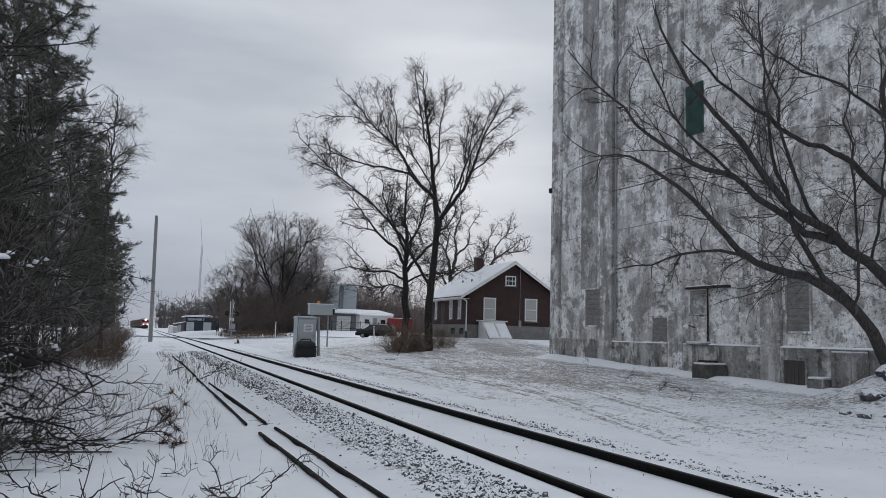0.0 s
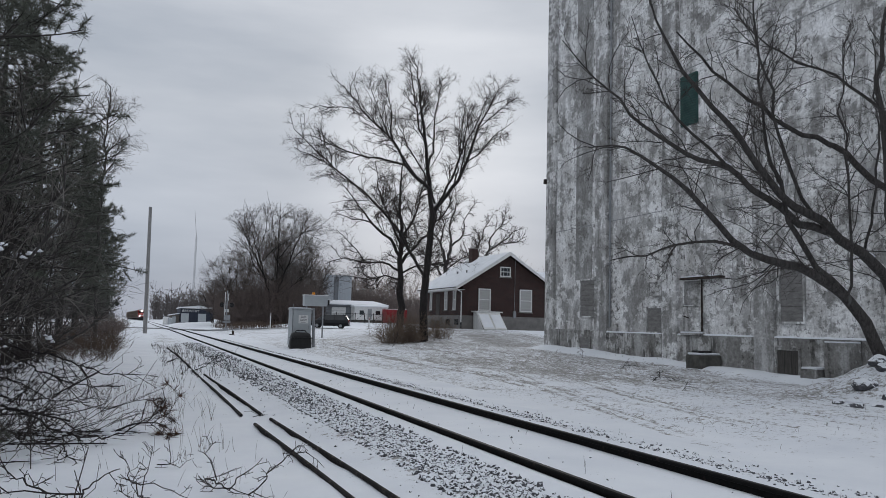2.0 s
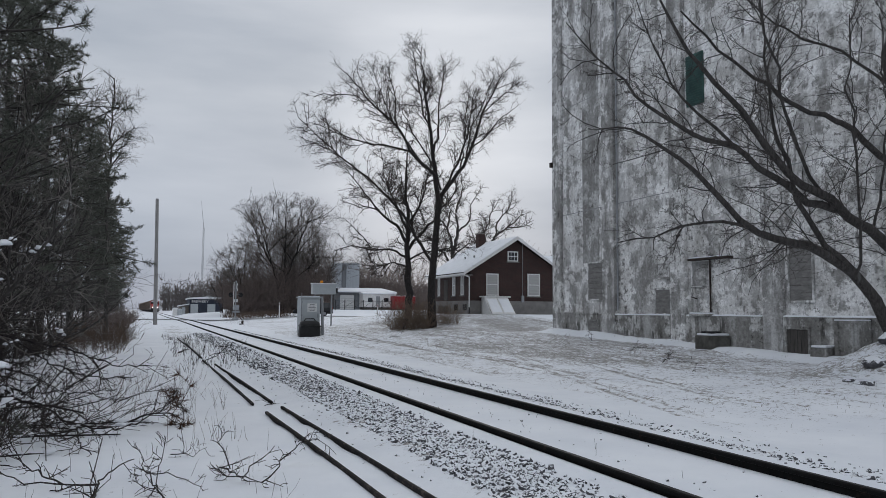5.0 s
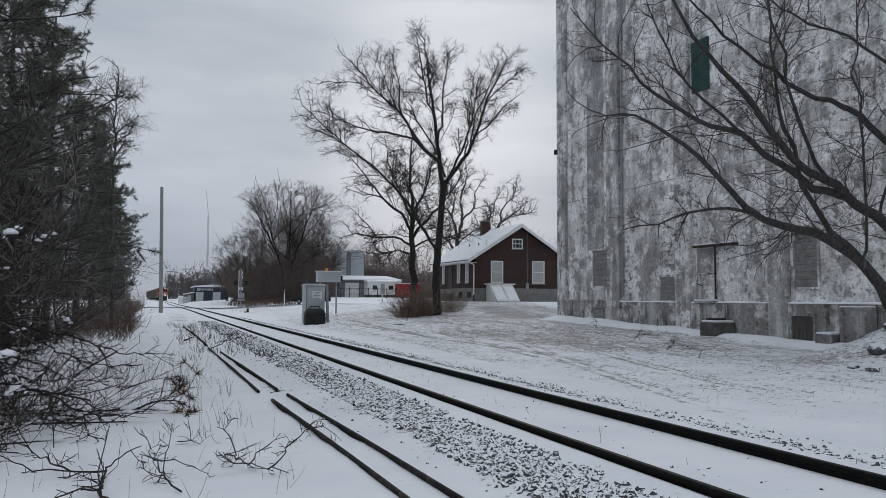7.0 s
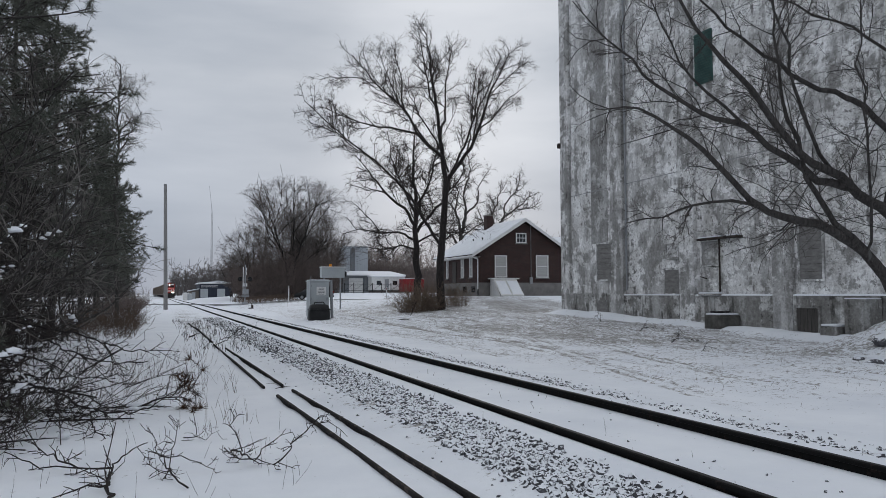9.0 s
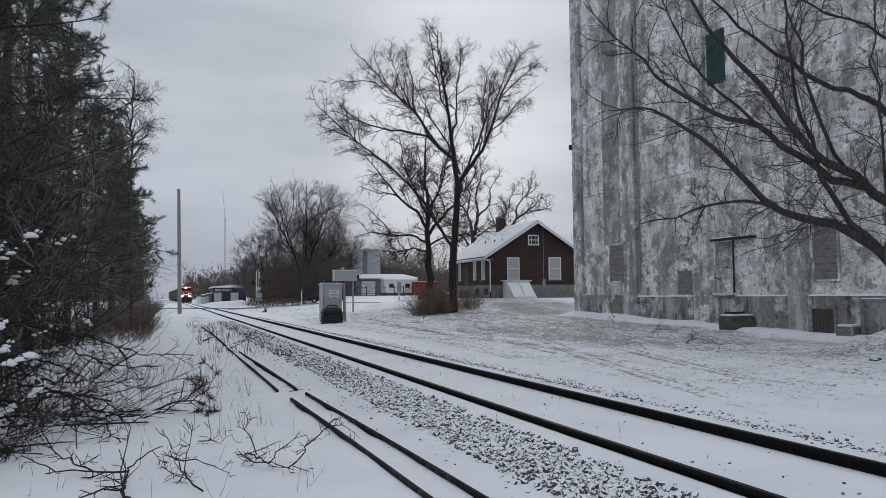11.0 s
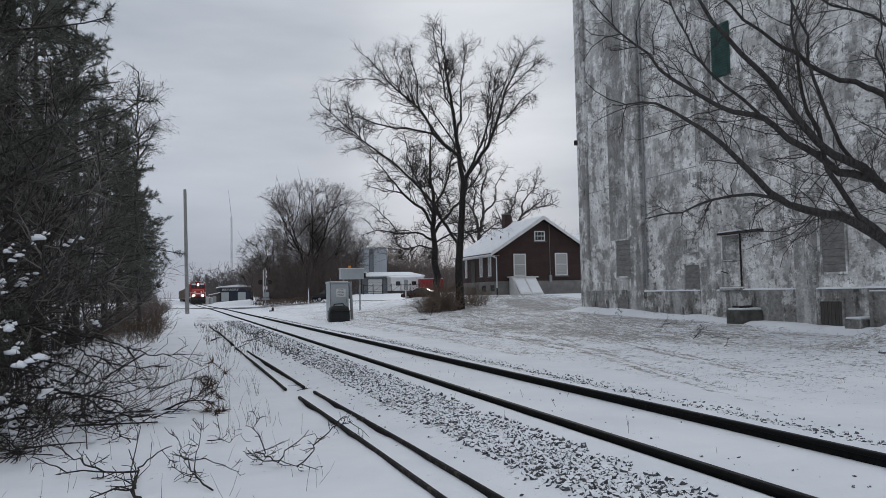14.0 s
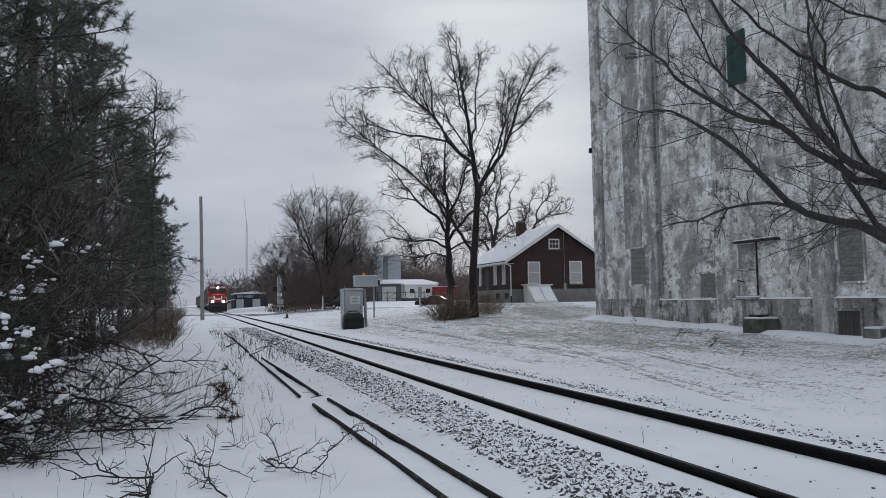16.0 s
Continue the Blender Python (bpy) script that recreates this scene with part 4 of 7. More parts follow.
PINE_LABEL = "dark green pine with bare lower trunk beside the track"
pine_a = plant(pine(31, 13.5, 3.9, "tall dark green pine with long-needled drooping boughs"), -3.5, 14.0, 0)
pine_b = plant(pine(32, 11.5, 3.6, PINE_LABEL, 0.16), -3.5, 30.0, 0)
pine_c = plant(pine(33, 10.0, 3.4, PINE_LABEL, 0.15), -3.2, 38.0, 0)
for src, x, y, turn, size in ((pine_a, -3.6, 20.0, 130, 1.05), (pine_b, -3.9, 25.0, 70, 1.0), (pine_a, -9, 18.0, 220, 1.15), (pine_c, -3.1, 45.0, 40, 1.0), (pine_b, -3.3, 52.0, 190, 0.85), (pine_c, -3.2, 60.0, 290, 0.95),
                              (pine_b, -8.0, 28.0, 300, 1.15), (pine_c, -8.0, 40.0, 100, 1.15), (pine_a, -14, 30.0, 60, 1.1), (pine_b, -14, 45.0, 150, 1.1), (pine_c, -3.8, 70.0, 20, 0.95), (pine_b, -4.9, 90.0, 250, 0.9), (pine_a, -8.5, 12.0, 320, 1.05)):
    again(src, x, y, turn, size, PINE_LABEL if src is pine_a else "")

# bare hardwoods standing among the pines
birch = plant(grown_tree("bare_tree", 41, 13.0, 3.0, "slender pale bare birch rising behind the pines", 2.2, 0.45, bark=BARK_GREY, twig=TWIG_GREY, gauge=1.0, start_low=0.62), -1.9, 41.0, 100)
scrub = plant(grown_tree("bare_tree", 43, 9.0, 3.6, "thin grey bare tree tangled among the pines", 1.15, 0.5, bark=BARK_GREY, twig=TWIG_GREY, stems=3, gauge=0.9, start_low=0.1), -4.0, 11.2, 0)
for x, y, turn, size in ((-4.6, 16.5, 90, 1.0), (-3.6, 18.5, 200, 0.8), (-3.2, 23.5, 30, 0.8), (-2.9, 29.0, 300, 0.62), (-5.2, 10.0, 150, 1.0), (-6.0, 12.5, 260, 1.4), (-4.6, 14.6, 20, 0.9), (-3.3, 26.5, 330, 0.85), (-5.0, 11.6, 75, 1.15), (-4.3, 13.2, 215, 1.05), (-5.6, 14.0, 310, 1.25), (-4.0, 16.0, 140, 1.1), (-3.7, 20.5, 250, 1.0), (-6.4, 17.5, 10, 1.5), (-4.4, 12.2, 180, 0.75), (-3.4, 22.0, 110, 0.9)):
    again(scrub, x, y, turn, size)


# ---- the old tree in front of the elevator ----
def yard_tree():
    rng = np.random.default_rng(77)
    bx, by = 16.9, 13.4
    t = thing("old_tree", pose(bx, by, 0), "old leaning bare tree with thick low limbs by the elevator", "tree")
    g = at(bx, by) - 0.2

    def L(ctrl, a, b, wob=0.04):
        return (curve_through(ctrl, 0.4, rng, wob), a * 0.50, b * 0.6)

    limbs = [
        L([(0.0, 0, g), (-0.35, 0, 0.9), (-1.0, 0.0, 1.9), (-1.6, 0.05, 2.55), (-2.15, 0.1, 2.85), (-2.9, 0.1, 3.1), (-4.3, 0.1, 3.34), (-5.2, 0.1, 3.93), (-6.0, 0.1, 4.62), (-6.8, 0.1, 5.03), (-7.6, 0.1, 5.38), (-8.4, 0.1, 5.3)], 0.33, 0.02, 0.015),
        L([(-4.3, 0.1, 3.36), (-5.25, 0.2, 3.58), (-6.2, 0.2, 3.38), (-7.0, 0.2, 3.16), (-7.9, 0.2, 3.0)], 0.085, 0.015),
        # the upright stem and its limb
        L([(0.3, 0.1, g), (0.25, 0.1, 1.4), (0.0, 0.1, 2.7), (-0.7, 0.0, 3.35), (-1.9, -0.1, 3.81), (-2.5, -0.2, 4.16), (-3.74, -0.2, 4.67), (-4.64, -0.2, 5.57), (-5.3, -0.2, 6.22), (-6.04, -0.2, 6.8), (-6.63, -0.2, 7.44), (-7.3, -0.3, 8.5)], 0.33, 0.03, 0.02),
        L([(-2.2, -0.1, 3.95), (-3.0, 0.0, 4.12), (-3.56, 0, 4.41), (-4.35, 0, 4.79), (-5.04, 0, 5.23), (-5.8, 0, 5.27), (-6.55, 0, 5.55), (-7.27, 0, 5.89), (-7.83, 0, 6.36), (-8.45, 0, 6.76), (-9.2, 0, 7.4)], 0.19, 0.015, 0.02),
        L([(-5.04, 0, 5.23), (-5.9, 0.1, 5.8), (-6.5, 0.2, 6.5), (-6.9, 0.2, 7.3), (-7.4, 0.2, 8.3)], 0.075, 0.015),
        L([(-1.55, 0, 2.5), (-2.4, 0.0, 3.13), (-3.03, 0.0, 3.8), (-3.6, -0.1, 4.6), (-4.0, -0.1, 5.8), (-4.3, -0.2, 7.2), (-4.4, -0.2, 8.6)], 0.15, 0.02),
        L([(-2.7, -0.1, 4.36), (-3.6, -0.4, 5.2), (-4.3, -0.6, 6.4), (-4.9, -0.8, 8.0), (-5.2, -0.9, 9.5)], 0.09, 0.02),
        L([(0.1, 0.1, 2.3), (0.2, 0.2, 4.2), (0.1, 0.2, 6.0), (-0.1, 0.2, 7.6), (0.1, 0.1, 9.8)], 0.24, 0.06),
        L([(0.1, 0.2, 5.2), (-1.3, 0.2, 5.92), (-1.82, 0.2, 6.14), (-3.1, 0.2, 6.42), (-4.2, 0.2, 6.9), (-5.27, 0.2, 7.42), (-6.3, 0.1, 8.1)], 0.17, 0.03),
        L([(-0.05, 0.2, 7.2), (-1.2, 0.5, 8.0), (-2.6, 0.8, 8.4), (-4.0, 0.9, 9.4)], 0.08, 0.02),
        L([(-1.6, 0, 2.45), (-1.9, -0.5, 3.2), (-2.5, -0.9, 4.6), (-2.9, -1.2, 6.4), (-3.0, -1.3, 8.0)], 0.07, 0.02),
        L([(-0.9, 0.1, 3.5), (-1.4, -0.6, 4.6), (-1.6, -1.0, 6.2), (-2.0, -1.2, 8.2)], 0.07, 0.02),
        L([(0.1, 0.2, 4.0), (0.9, -0.3, 5.2), (1.6, -0.5, 7.0), (1.8, -0.5, 9.0)], 0.10, 0.02),
    ]
    spec = [(2.8, 0.24, 0.6, 0.75, 0.2, 0.0, 0.013, 0.14), (4.6, 0.5, 0.4, 0.8, 0.24, -0.02, 0.006, 0.1), (4.6, 0.5, 0.28, 0.85, 0.26, -0.03, 0.004, 0.1)]
    orders = branch_out(limbs, rng, spec)
    orders[1:] = [[o for o in lst if o[0][0][2] > 2.5] for lst in orders[1:]]
    tree_parts(t, orders, (10, 5, 3, 3), BARK_GREY, TWIG_YARD)
    # snow lying in the forks
    for k, (x, y, z) in enumerate(((-4.35, 0.1, 3.43), (-2.3, -0.12, 4.14), (-5.04, 0.0, 5.29), (-1.6, 0.05, 2.66), (-0.8, 0.0, 3.53))):
        bm = bmesh.new()
        bmesh.ops.create_icosphere(bm, subdivisions=2, radius=1.0)
        for v in bm.verts:
            q = 1 + 0.4 * noise.noise(v.co * 1.5 + Vector((k * 2.0, 0, 0)))
            v.co = Vector((v.co.x * 0.14 * q, v.co.y * 0.05 * q, v.co.z * 0.035 * q))
        part("snow_cap", bm, SNOW, t, "snow lying in a fork", smooth=True).matrix_basis = pose(x, y, z, 0, 20, 0)


yard_tree()


# ---- the grain elevator ----
def streaked(name, base, white, dark, white_at, dark_at, seed):
    """Old concrete with peeling whitewash, rain streaks and stains, all drawn out downwards."""
    m = bpy.data.materials.new(name)
    m.use_nodes = True
    n, l = m.node_tree.nodes, m.node_tree.links
    p = n["Principled BSDF"]
    p.inputs["Roughness"].default_value = 0.95
    p.inputs["Specular IOR Level"].default_value = 0.15
    tc = n.new("ShaderNodeTexCoord")

    def tex(scale, stretch, detail, rough, off):
        mp = n.new("ShaderNodeMapping")
        mp.inputs["Scale"].default_value = stretch
        mp.inputs["Location"].default_value = (off + seed, off * 1.7, off * 0.6)
        l.new(tc.outputs["Object"], mp.inputs["Vector"])
        t = n.new("ShaderNodeTexNoise")
        t.inputs["Scale"].default_value, t.inputs["Detail"].default_value, t.inputs["Roughness"].default_value = scale, detail, rough
        l.new(mp.outputs["Vector"], t.inputs["Vector"])
        return t.outputs["Fac"]

    def math_(op, a, b):
        q = n.new("ShaderNodeMath")
        q.operation = op
        for k, v in enumerate((a, b)):
            if isinstance(v, float):
                q.inputs[k].default_value = v
            else:
                l.new(v, q.inputs[k])
        return q.outputs[0]

    def band(src, lo, hi):
        r = n.new("ShaderNodeMapRange")
        r.inputs["From Min"].default_value, r.inputs["From Max"].default_value = lo, hi
        l.new(src, r.inputs["Value"])
        return r.outputs[0]

    def mix(f, a, b):
        q = n.new("ShaderNodeMix")
        q.data_type = "RGBA"
        l.new(f, q.inputs["Factor"])
        for k, v in (("A", a), ("B", b)):
            if isinstance(v, tuple):
                q.inputs[k].default_value = rgba(v)
            else:
                l.new(v, q.inputs[k])
        return q.outputs["Result"]

    grain = tex(6.0, (1, 1, 1), 10.0, 0.75, 0.0)
    streak = tex(0.9, (1.8, 1.8, 0.3), 10.0, 0.62, 3.0)
    flake = tex(1.8, (1.0, 0.72, 1.0), 15.0, 0.70, 7.0)
    broad = tex(0.45, (1.3, 1.3, 0.6), 5.0, 0.55, 11.0)
    run = tex(1.4, (2.2, 2.2, 0.3), 10.0, 0.72, 17.0)
    chip = tex(5.0, (1.0, 0.75, 0.9), 12.0, 0.7, 23.0)
    film = tex(1.0, (1.0, 0.9, 0.75), 12.0, 0.74, 29.0)
    col = mix(band(grain, 0.3, 0.7), tuple(v * 0.62 for v in base), tuple(v * 1.25 for v in base))
    # a thin old film of wash, then the whiter scabs of paint that still hold, then chips out of them
    old = tuple(0.5 * a + 0.5 * b for a, b in zip(base, white))
    col = mix(math_("MULTIPLY", band(math_("ADD", math_("MULTIPLY", film, 0.6), math_("MULTIPLY", streak, 0.4)), white_at - 0.06, white_at - 0.015), 0.85), col, mix(band(grain, 0.35, 0.65), tuple(v * 0.8 for v in old), old))
    tone = math_("ADD", math_("ADD", math_("MULTIPLY", streak, 0.24), math_("MULTIPLY", flake, 0.62)), math_("MULTIPLY", broad, 0.36))
    w = band(tone, white_at + 0.045, white_at + 0.085)
    w = math_("MULTIPLY", w, band(chip, 0.38, 0.42))
    col = mix(math_("MULTIPLY", w, 0.88), col, mix(band(grain, 0.35, 0.6), tuple(v * 0.80 for v in white), white))
    d = band(math_("ADD", math_("MULTIPLY", run, 0.6), math_("MULTIPLY", flake, 0.45)), dark_at - 0.01, dark_at + 0.05)
    col = mix(math_("MULTIPLY", d, 0.8), col, dark)
    pit = band(math_("ADD", math_("MULTIPLY", chip, 0.7), math_("MULTIPLY", broad, 0.3)), 0.575, 0.60)
    col = mix(math_("MULTIPLY", pit, 0.7), col, tuple(v * 1.15 for v in dark))
    # grime washed down and rubbed in, at hand and at storey scale
    smudge = math_("ADD", math_("MULTIPLY", tex(1.0, (1.0, 0.9, 0.8), 10.0, 0.66, 37.0), 0.62), math_("MULTIPLY", tex(14.0, (1, 0.8, 1), 6.0, 0.7, 41.0), 0.38))
    soot = mix(band(smudge, 0.38, 0.60), (0.62, 0.605, 0.585), (1.3, 1.3, 1.3))
    mul = n.new("ShaderNodeMix")
    mul.data_type, mul.blend_type = "RGBA", "MULTIPLY"
    mul.inputs["Factor"].default_value = 1.0
    l.new(col, mul.inputs["A"])
    l.new(soot, mul.inputs["B"])
    col = mul.outputs["Result"]
    l.new(col, p.inputs["Base Color"])
    bp = n.new("ShaderNodeBump")
    bp.inputs["Strength"].default_value, bp.inputs["Distance"].default_value = 0.6, 0.02
    l.new(tone, bp.inputs["Height"])
    l.new(bp.outputs["Normal"], p.inputs["Normal"])
    return m


CONC = streaked("peeling_whitewashed_concrete", (0.325, 0.321, 0.314), (0.82, 0.82, 0.815), (0.08, 0.075, 0.07), 0.535, 0.59, 0.0)
CONC_PIER = streaked("flaking_concrete", (0.30, 0.297, 0.29), (0.78, 0.78, 0.775), (0.075, 0.072, 0.068), 0.55, 0.585, 5.0)
CONC_LOW = streaked("damp_plinth_concrete", (0.24, 0.236, 0.226), (0.62, 0.62, 0.61), (0.045, 0.044, 0.04), 0.575, 0.565, 9.0)
RENDER_BAND = streaked("worn_cement_render", (0.29, 0.288, 0.282), (0.58, 0.58, 0.575), (0.10, 0.096, 0.09), 0.585, 0.60, 13.0)
PATCH = mat("grey_cement_render", (0.33, 0.335, 0.34), (0.22, 0.225, 0.23), scale=2.2, rough=0.95, bump=0.3, stretch=(1, 1, 0.2))
BOARD = mat("weathered_grey_board", (0.25, 0.245, 0.235), (0.15, 0.145, 0.14), scale=3.5, rough=0.95, bump=0.3, stretch=(1, 1, 3))
DARKDOOR = mat("damp_dark_boards", (0.095, 0.088, 0.08), (0.055, 0.05, 0.046), scale=3, rough=0.9, bump=0.3, stretch=(3, 3, 0.6))
GREEN = mat("faded_green_sheet", (0.055, 0.115, 0.105), (0.03, 0.068, 0.062), scale=2, rough=0.7, bump=0.1)
RUST = mat("rusty_iron", (0.06, 0.045, 0.038), (0.03, 0.024, 0.022), scale=5, rough=0.9, bump=0.3)
BLOCK = mat("mossy_dark_concrete", (0.13, 0.127, 0.115), (0.06, 0.058, 0.052), scale=2.5, rough=0.95, bump=0.4)


def elevator():
    W, TOP = 19.3, 27.0
    t = thing("grain_elevator", pose(W, 0, 0), "tall old concrete grain elevator with peeling whitewash and stains", "grain elevator")
    # local x: into the building, from the face of the piers
    part("wall", cube(0.16, 13, 5.0, 35.0, -0.6, TOP), CONC, t)
    piers = [(34.25, 35.08), (29.5, 30.45), (24.64, 25.54), (19.76, 20.62), (14.9, 15.78), (10.0, 10.9), (5.0, 5.9)]
    for a, b in piers:
        part("pier", cube(0.0, 0.3, a, b, -0.6, TOP, 0.03), CONC_PIER, t)
    bays = [(30.45, 34.25), (25.54, 29.5), (20.62, 24.64), (15.78, 19.76), (10.9, 14.9), (5.9, 10.0)]
    for k, (a, b) in enumerate(bays):
        part("plinth", cube(0.02, 0.3, a, b, -0.6, 1.47, 0.02), CONC_LOW, t)
        if k:
            # uneven snow along the ledge
            v, f = [], []
            for i, y in enumerate(np.linspace(a + 0.03, b - 0.03, 26)):
                hgt = 0.055 * (0.4 + fbm(np.array([y]), np.array([k * 3.0]), 1.5, 12)[0])
                v += [(0.012, y, 1.472), (0.018, y, 1.472 + hgt * 0.7), (0.09, y, 1.472 + hgt), (0.158, y, 1.472 + hgt * 1.2)]
                if i:
                    q = 4 * i
                    f += [(q - 4 + j, q - 3 + j, q + 1 + j, q + j) for j in range(3)]
            raw("ledge_snow", v, f, SNOW, t, "thin snow lying on the ledge", smooth=True)
    # bands of smoother grey render from top to plinth
    for a, b, z0, z1 in ((30.9, 32.35, 3.9, TOP - 1),):
        part("render_band", cube(0.154, 0.2, a, b, z0, z1), RENDER_BAND, t, "smooth grey cement render")
    part("string_course", cube(0.02, 0.2, 30.4, 34.3, 1.47, 1.56, 0.02), CONC_LOW, t)
    # blocked openings: surround, recess and infill
    for a, b, z0, z1, mt, nm, lab in ((30.5, 31.75, 2.2, 3.85, BOARD, "blocked_window", "window opening blocked with grey boards"), (25.68, 26.6, 1.56, 2.5, BOARD, "blocked_window", "low window opening blocked with grey boards"),
                                      (18.6, 19.5, 2.0, 3.9, BOARD, "blocked_window", "tall window opening blocked with grey boards"), (25.7, 26.45, 3.0, 3.5, RENDER_BAND, "blocked_window", "small vent opening filled with render"),
                                      (23.36, 24.3, 1.62, 2.5, CONC, "service_door", "pale painted lower door panel"), (23.36, 24.3, 2.6, 3.5, RENDER_BAND, "service_door", "grey upper door panel")):
        ob = part(nm, cube(0.11, 0.2, a, b, z0, z1, 0.01), mt, t, lab)
        w = 0.07
        for fa, fb, fz0, fz1 in ((a - w, a, z0 - w, z1 + w), (b, b + w, z0 - w, z1 + w), (a, b, z1, z1 + w), (a, b, z0 - w, z0)):
            fr = part("surround", cube(0.09, 0.19, fa, fb, fz0, fz1, 0.006), CONC_PIER, ob)
        if z1 - z0 > 1.5:
            for z in np.arange(z0 + 0.24, z1 - 0.1, 0.24):
                part("joint", cube(0.107, 0.12, a + 0.01, b - 0.01, z - 0.004, z + 0.004), RUST, ob)
    # low hatches in the plinth
    for a, b, z0, z1, mt in ((18.7, 19.56, 0.1, 1.08, DARKDOOR), (30.8, 31.65, 0.3, 1.16, BOARD)):
        ob = part("hatch", cube(-0.01, 0.06, a, b, z0, z1, 0.01), mt, t, "low hatch door in the plinth")
        for fa, fb, fz0, fz1 in ((a - 0.09, a, z0, z1 + 0.09), (b, b + 0.09, z0, z1 + 0.09), (a, b, z1, z1 + 0.09)):
            part("frame", cube(-0.04, 0.08, fa, fb, fz0, fz1, 0.01), CONC_LOW, ob)
        if mt is DARKDOOR:
            for y in np.linspace(a + 0.14, b - 0.14, 5):
                part("board_joint", cube(-0.014, 0.0, y - 0.005, y + 0.005, z0 + 0.02, z1 - 0.02), BLACK, ob)
    # rusty track rail with snow over the service door, and its post
    c = part("door_rail", cube(-0.12, 0.14, 22.1, 24.3, 3.54, 3.62, 0.015), RUST, t, "rusty sliding door rail")
    part("snow_cap", cube(-0.11, 0.12, 22.15, 24.25, 3.622, 3.67, 0.02), SNOW, c)
    part("door_post", cube(0.06, 0.12, 23.27, 23.31, 1.56, 3.54, 0.008), RUST, t)
    s = part("door_sill", cube(-0.1, 0.1, 23.15, 24.3, 1.48, 1.54, 0.015), CONC_LOW, t)
    part("snow_cap", cube(-0.09, 0.08, 23.17, 24.28, 1.542, 1.6, 0.02), SNOW, s)
    lamp = part("lamp_bracket", bar((0.1, 24.0, 2.1), (-0.2, 24.1, 2.2), 0.02), RUST, t)
    part("lamp_shade", bar((-0.2, 24.1, 2.23), (-0.26, 24.12, 2.08), 0.05, 0.11), WHITE, lamp)
    # green corrugated cover high up
    g = part("louvre", cube(0.08, 0.2, 23.5, 24.45, 9.55, 11.55, 0.01), GREEN, t, "faded green corrugated window cover")
    for k in range(20):
        z = 9.6 + k * 0.0975
        part("slat", prism([(23.52, z), (24.43, z), (24.43, z + 0.05), (23.52, z + 0.05)], "x", 0.04, 0.079), GREEN, g)
    # a downpipe, a strap and small iron brackets
    part("downpipe", bar((0.08, 29.3, 1.7), (0.08, 29.3, TOP - 1), 0.045, sides=8), METAL, t)
    for y, z in ((35.1, 9.0),):
        part("bracket", cube(-0.12, 0.1, y - 0.12, y + 0.06, z, z + 0.25, 0.02), RUST, t)
    part("canopy_pipe", bar((-0.14, 24.9, 4.55), (0.05, 24.9, 4.62), 0.055), RUST, t)
    part("roof_slab", cube(-0.35, 13.2, 4.8, 35.3, TOP, TOP + 0.6, 0.05), CONC_LOW, t)
    for z in (6.4, 11.8, 17.2, 22.6):
        part("pour_joint", cube(0.15, 0.2, 5.0, 34.9, z, z + 0.03), PATCH, t)


elevator()


def concrete_box():
    t = thing("concrete_pit_box", pose(18.82, 22.55, 0.2), "low dark mossy concrete pit box with snowy tyres on top", "concrete box")
    part("wall", cube(-0.42, 0.45, -0.42, 0.42, -0.4, 0.58, 0.03), BLOCK, t)
    part("snow_cap", cube(-0.38, 0.43, -0.38, 0.38, 0.582, 0.66, 0.035), SNOW, t)
    for x, y, r in ((-0.18, -0.16, 0.11), (-0.16, 0.17, 0.12), (0.2, 0.02, 0.12)):
        bm = bmesh.new()
        seg = 16
        for i in range(seg):
            for j in range(6):
                a, b = i / seg * 6.283, j / 6 * 6.283
                bm.verts.new(((r + 0.05 * math.cos(b)) * math.cos(a) + x, (r + 0.05 * math.cos(b)) * math.sin(a) + y, 0.695 + 0.045 * math.sin(b)))
        bm.verts.ensure_lookup_table()
        for i in range(seg):
            for j in range(6):
                bm.faces.new([bm.verts[q] for q in (i * 6 + j, ((i + 1) % seg) * 6 + j, ((i + 1) % seg) * 6 + (j + 1) % 6, i * 6 + (j + 1) % 6)])
        part("tyre", bm, BLACK, t, "old black tyre", smooth=True)
    s = thing("concrete_step", pose(18.85, 17.55, 0.12), "low concrete step with snow before the hatch", "step")
    part("block", cube(-0.4, 0.42, -0.3, 0.3, -0.2, 0.46, 0.03), CONC_LOW, s)
    part("snow_cap", cube(-0.38, 0.40, -0.28, 0.28, 0.462, 0.53, 0.03), SNOW, s)
    d = thing("concrete_slab", pose(19.0, 16.75, 0.1), "upright concrete wing wall with a boarded panel", "wing wall")
    part("slab", cube(-0.35, 0.27, -0.35, 0.4, -0.3, 1.28, 0.03), CONC_LOW, d)
    part("panel", cube(-0.40, -0.352, -0.30, 0.02, 0.1, 1.2, 0.01), CONC_LOW, d)
    part("snow_cap", cube(-0.34, 0.26, -0.34, 0.39, 1.282, 1.32, 0.015), SNOW, d)


concrete_box()


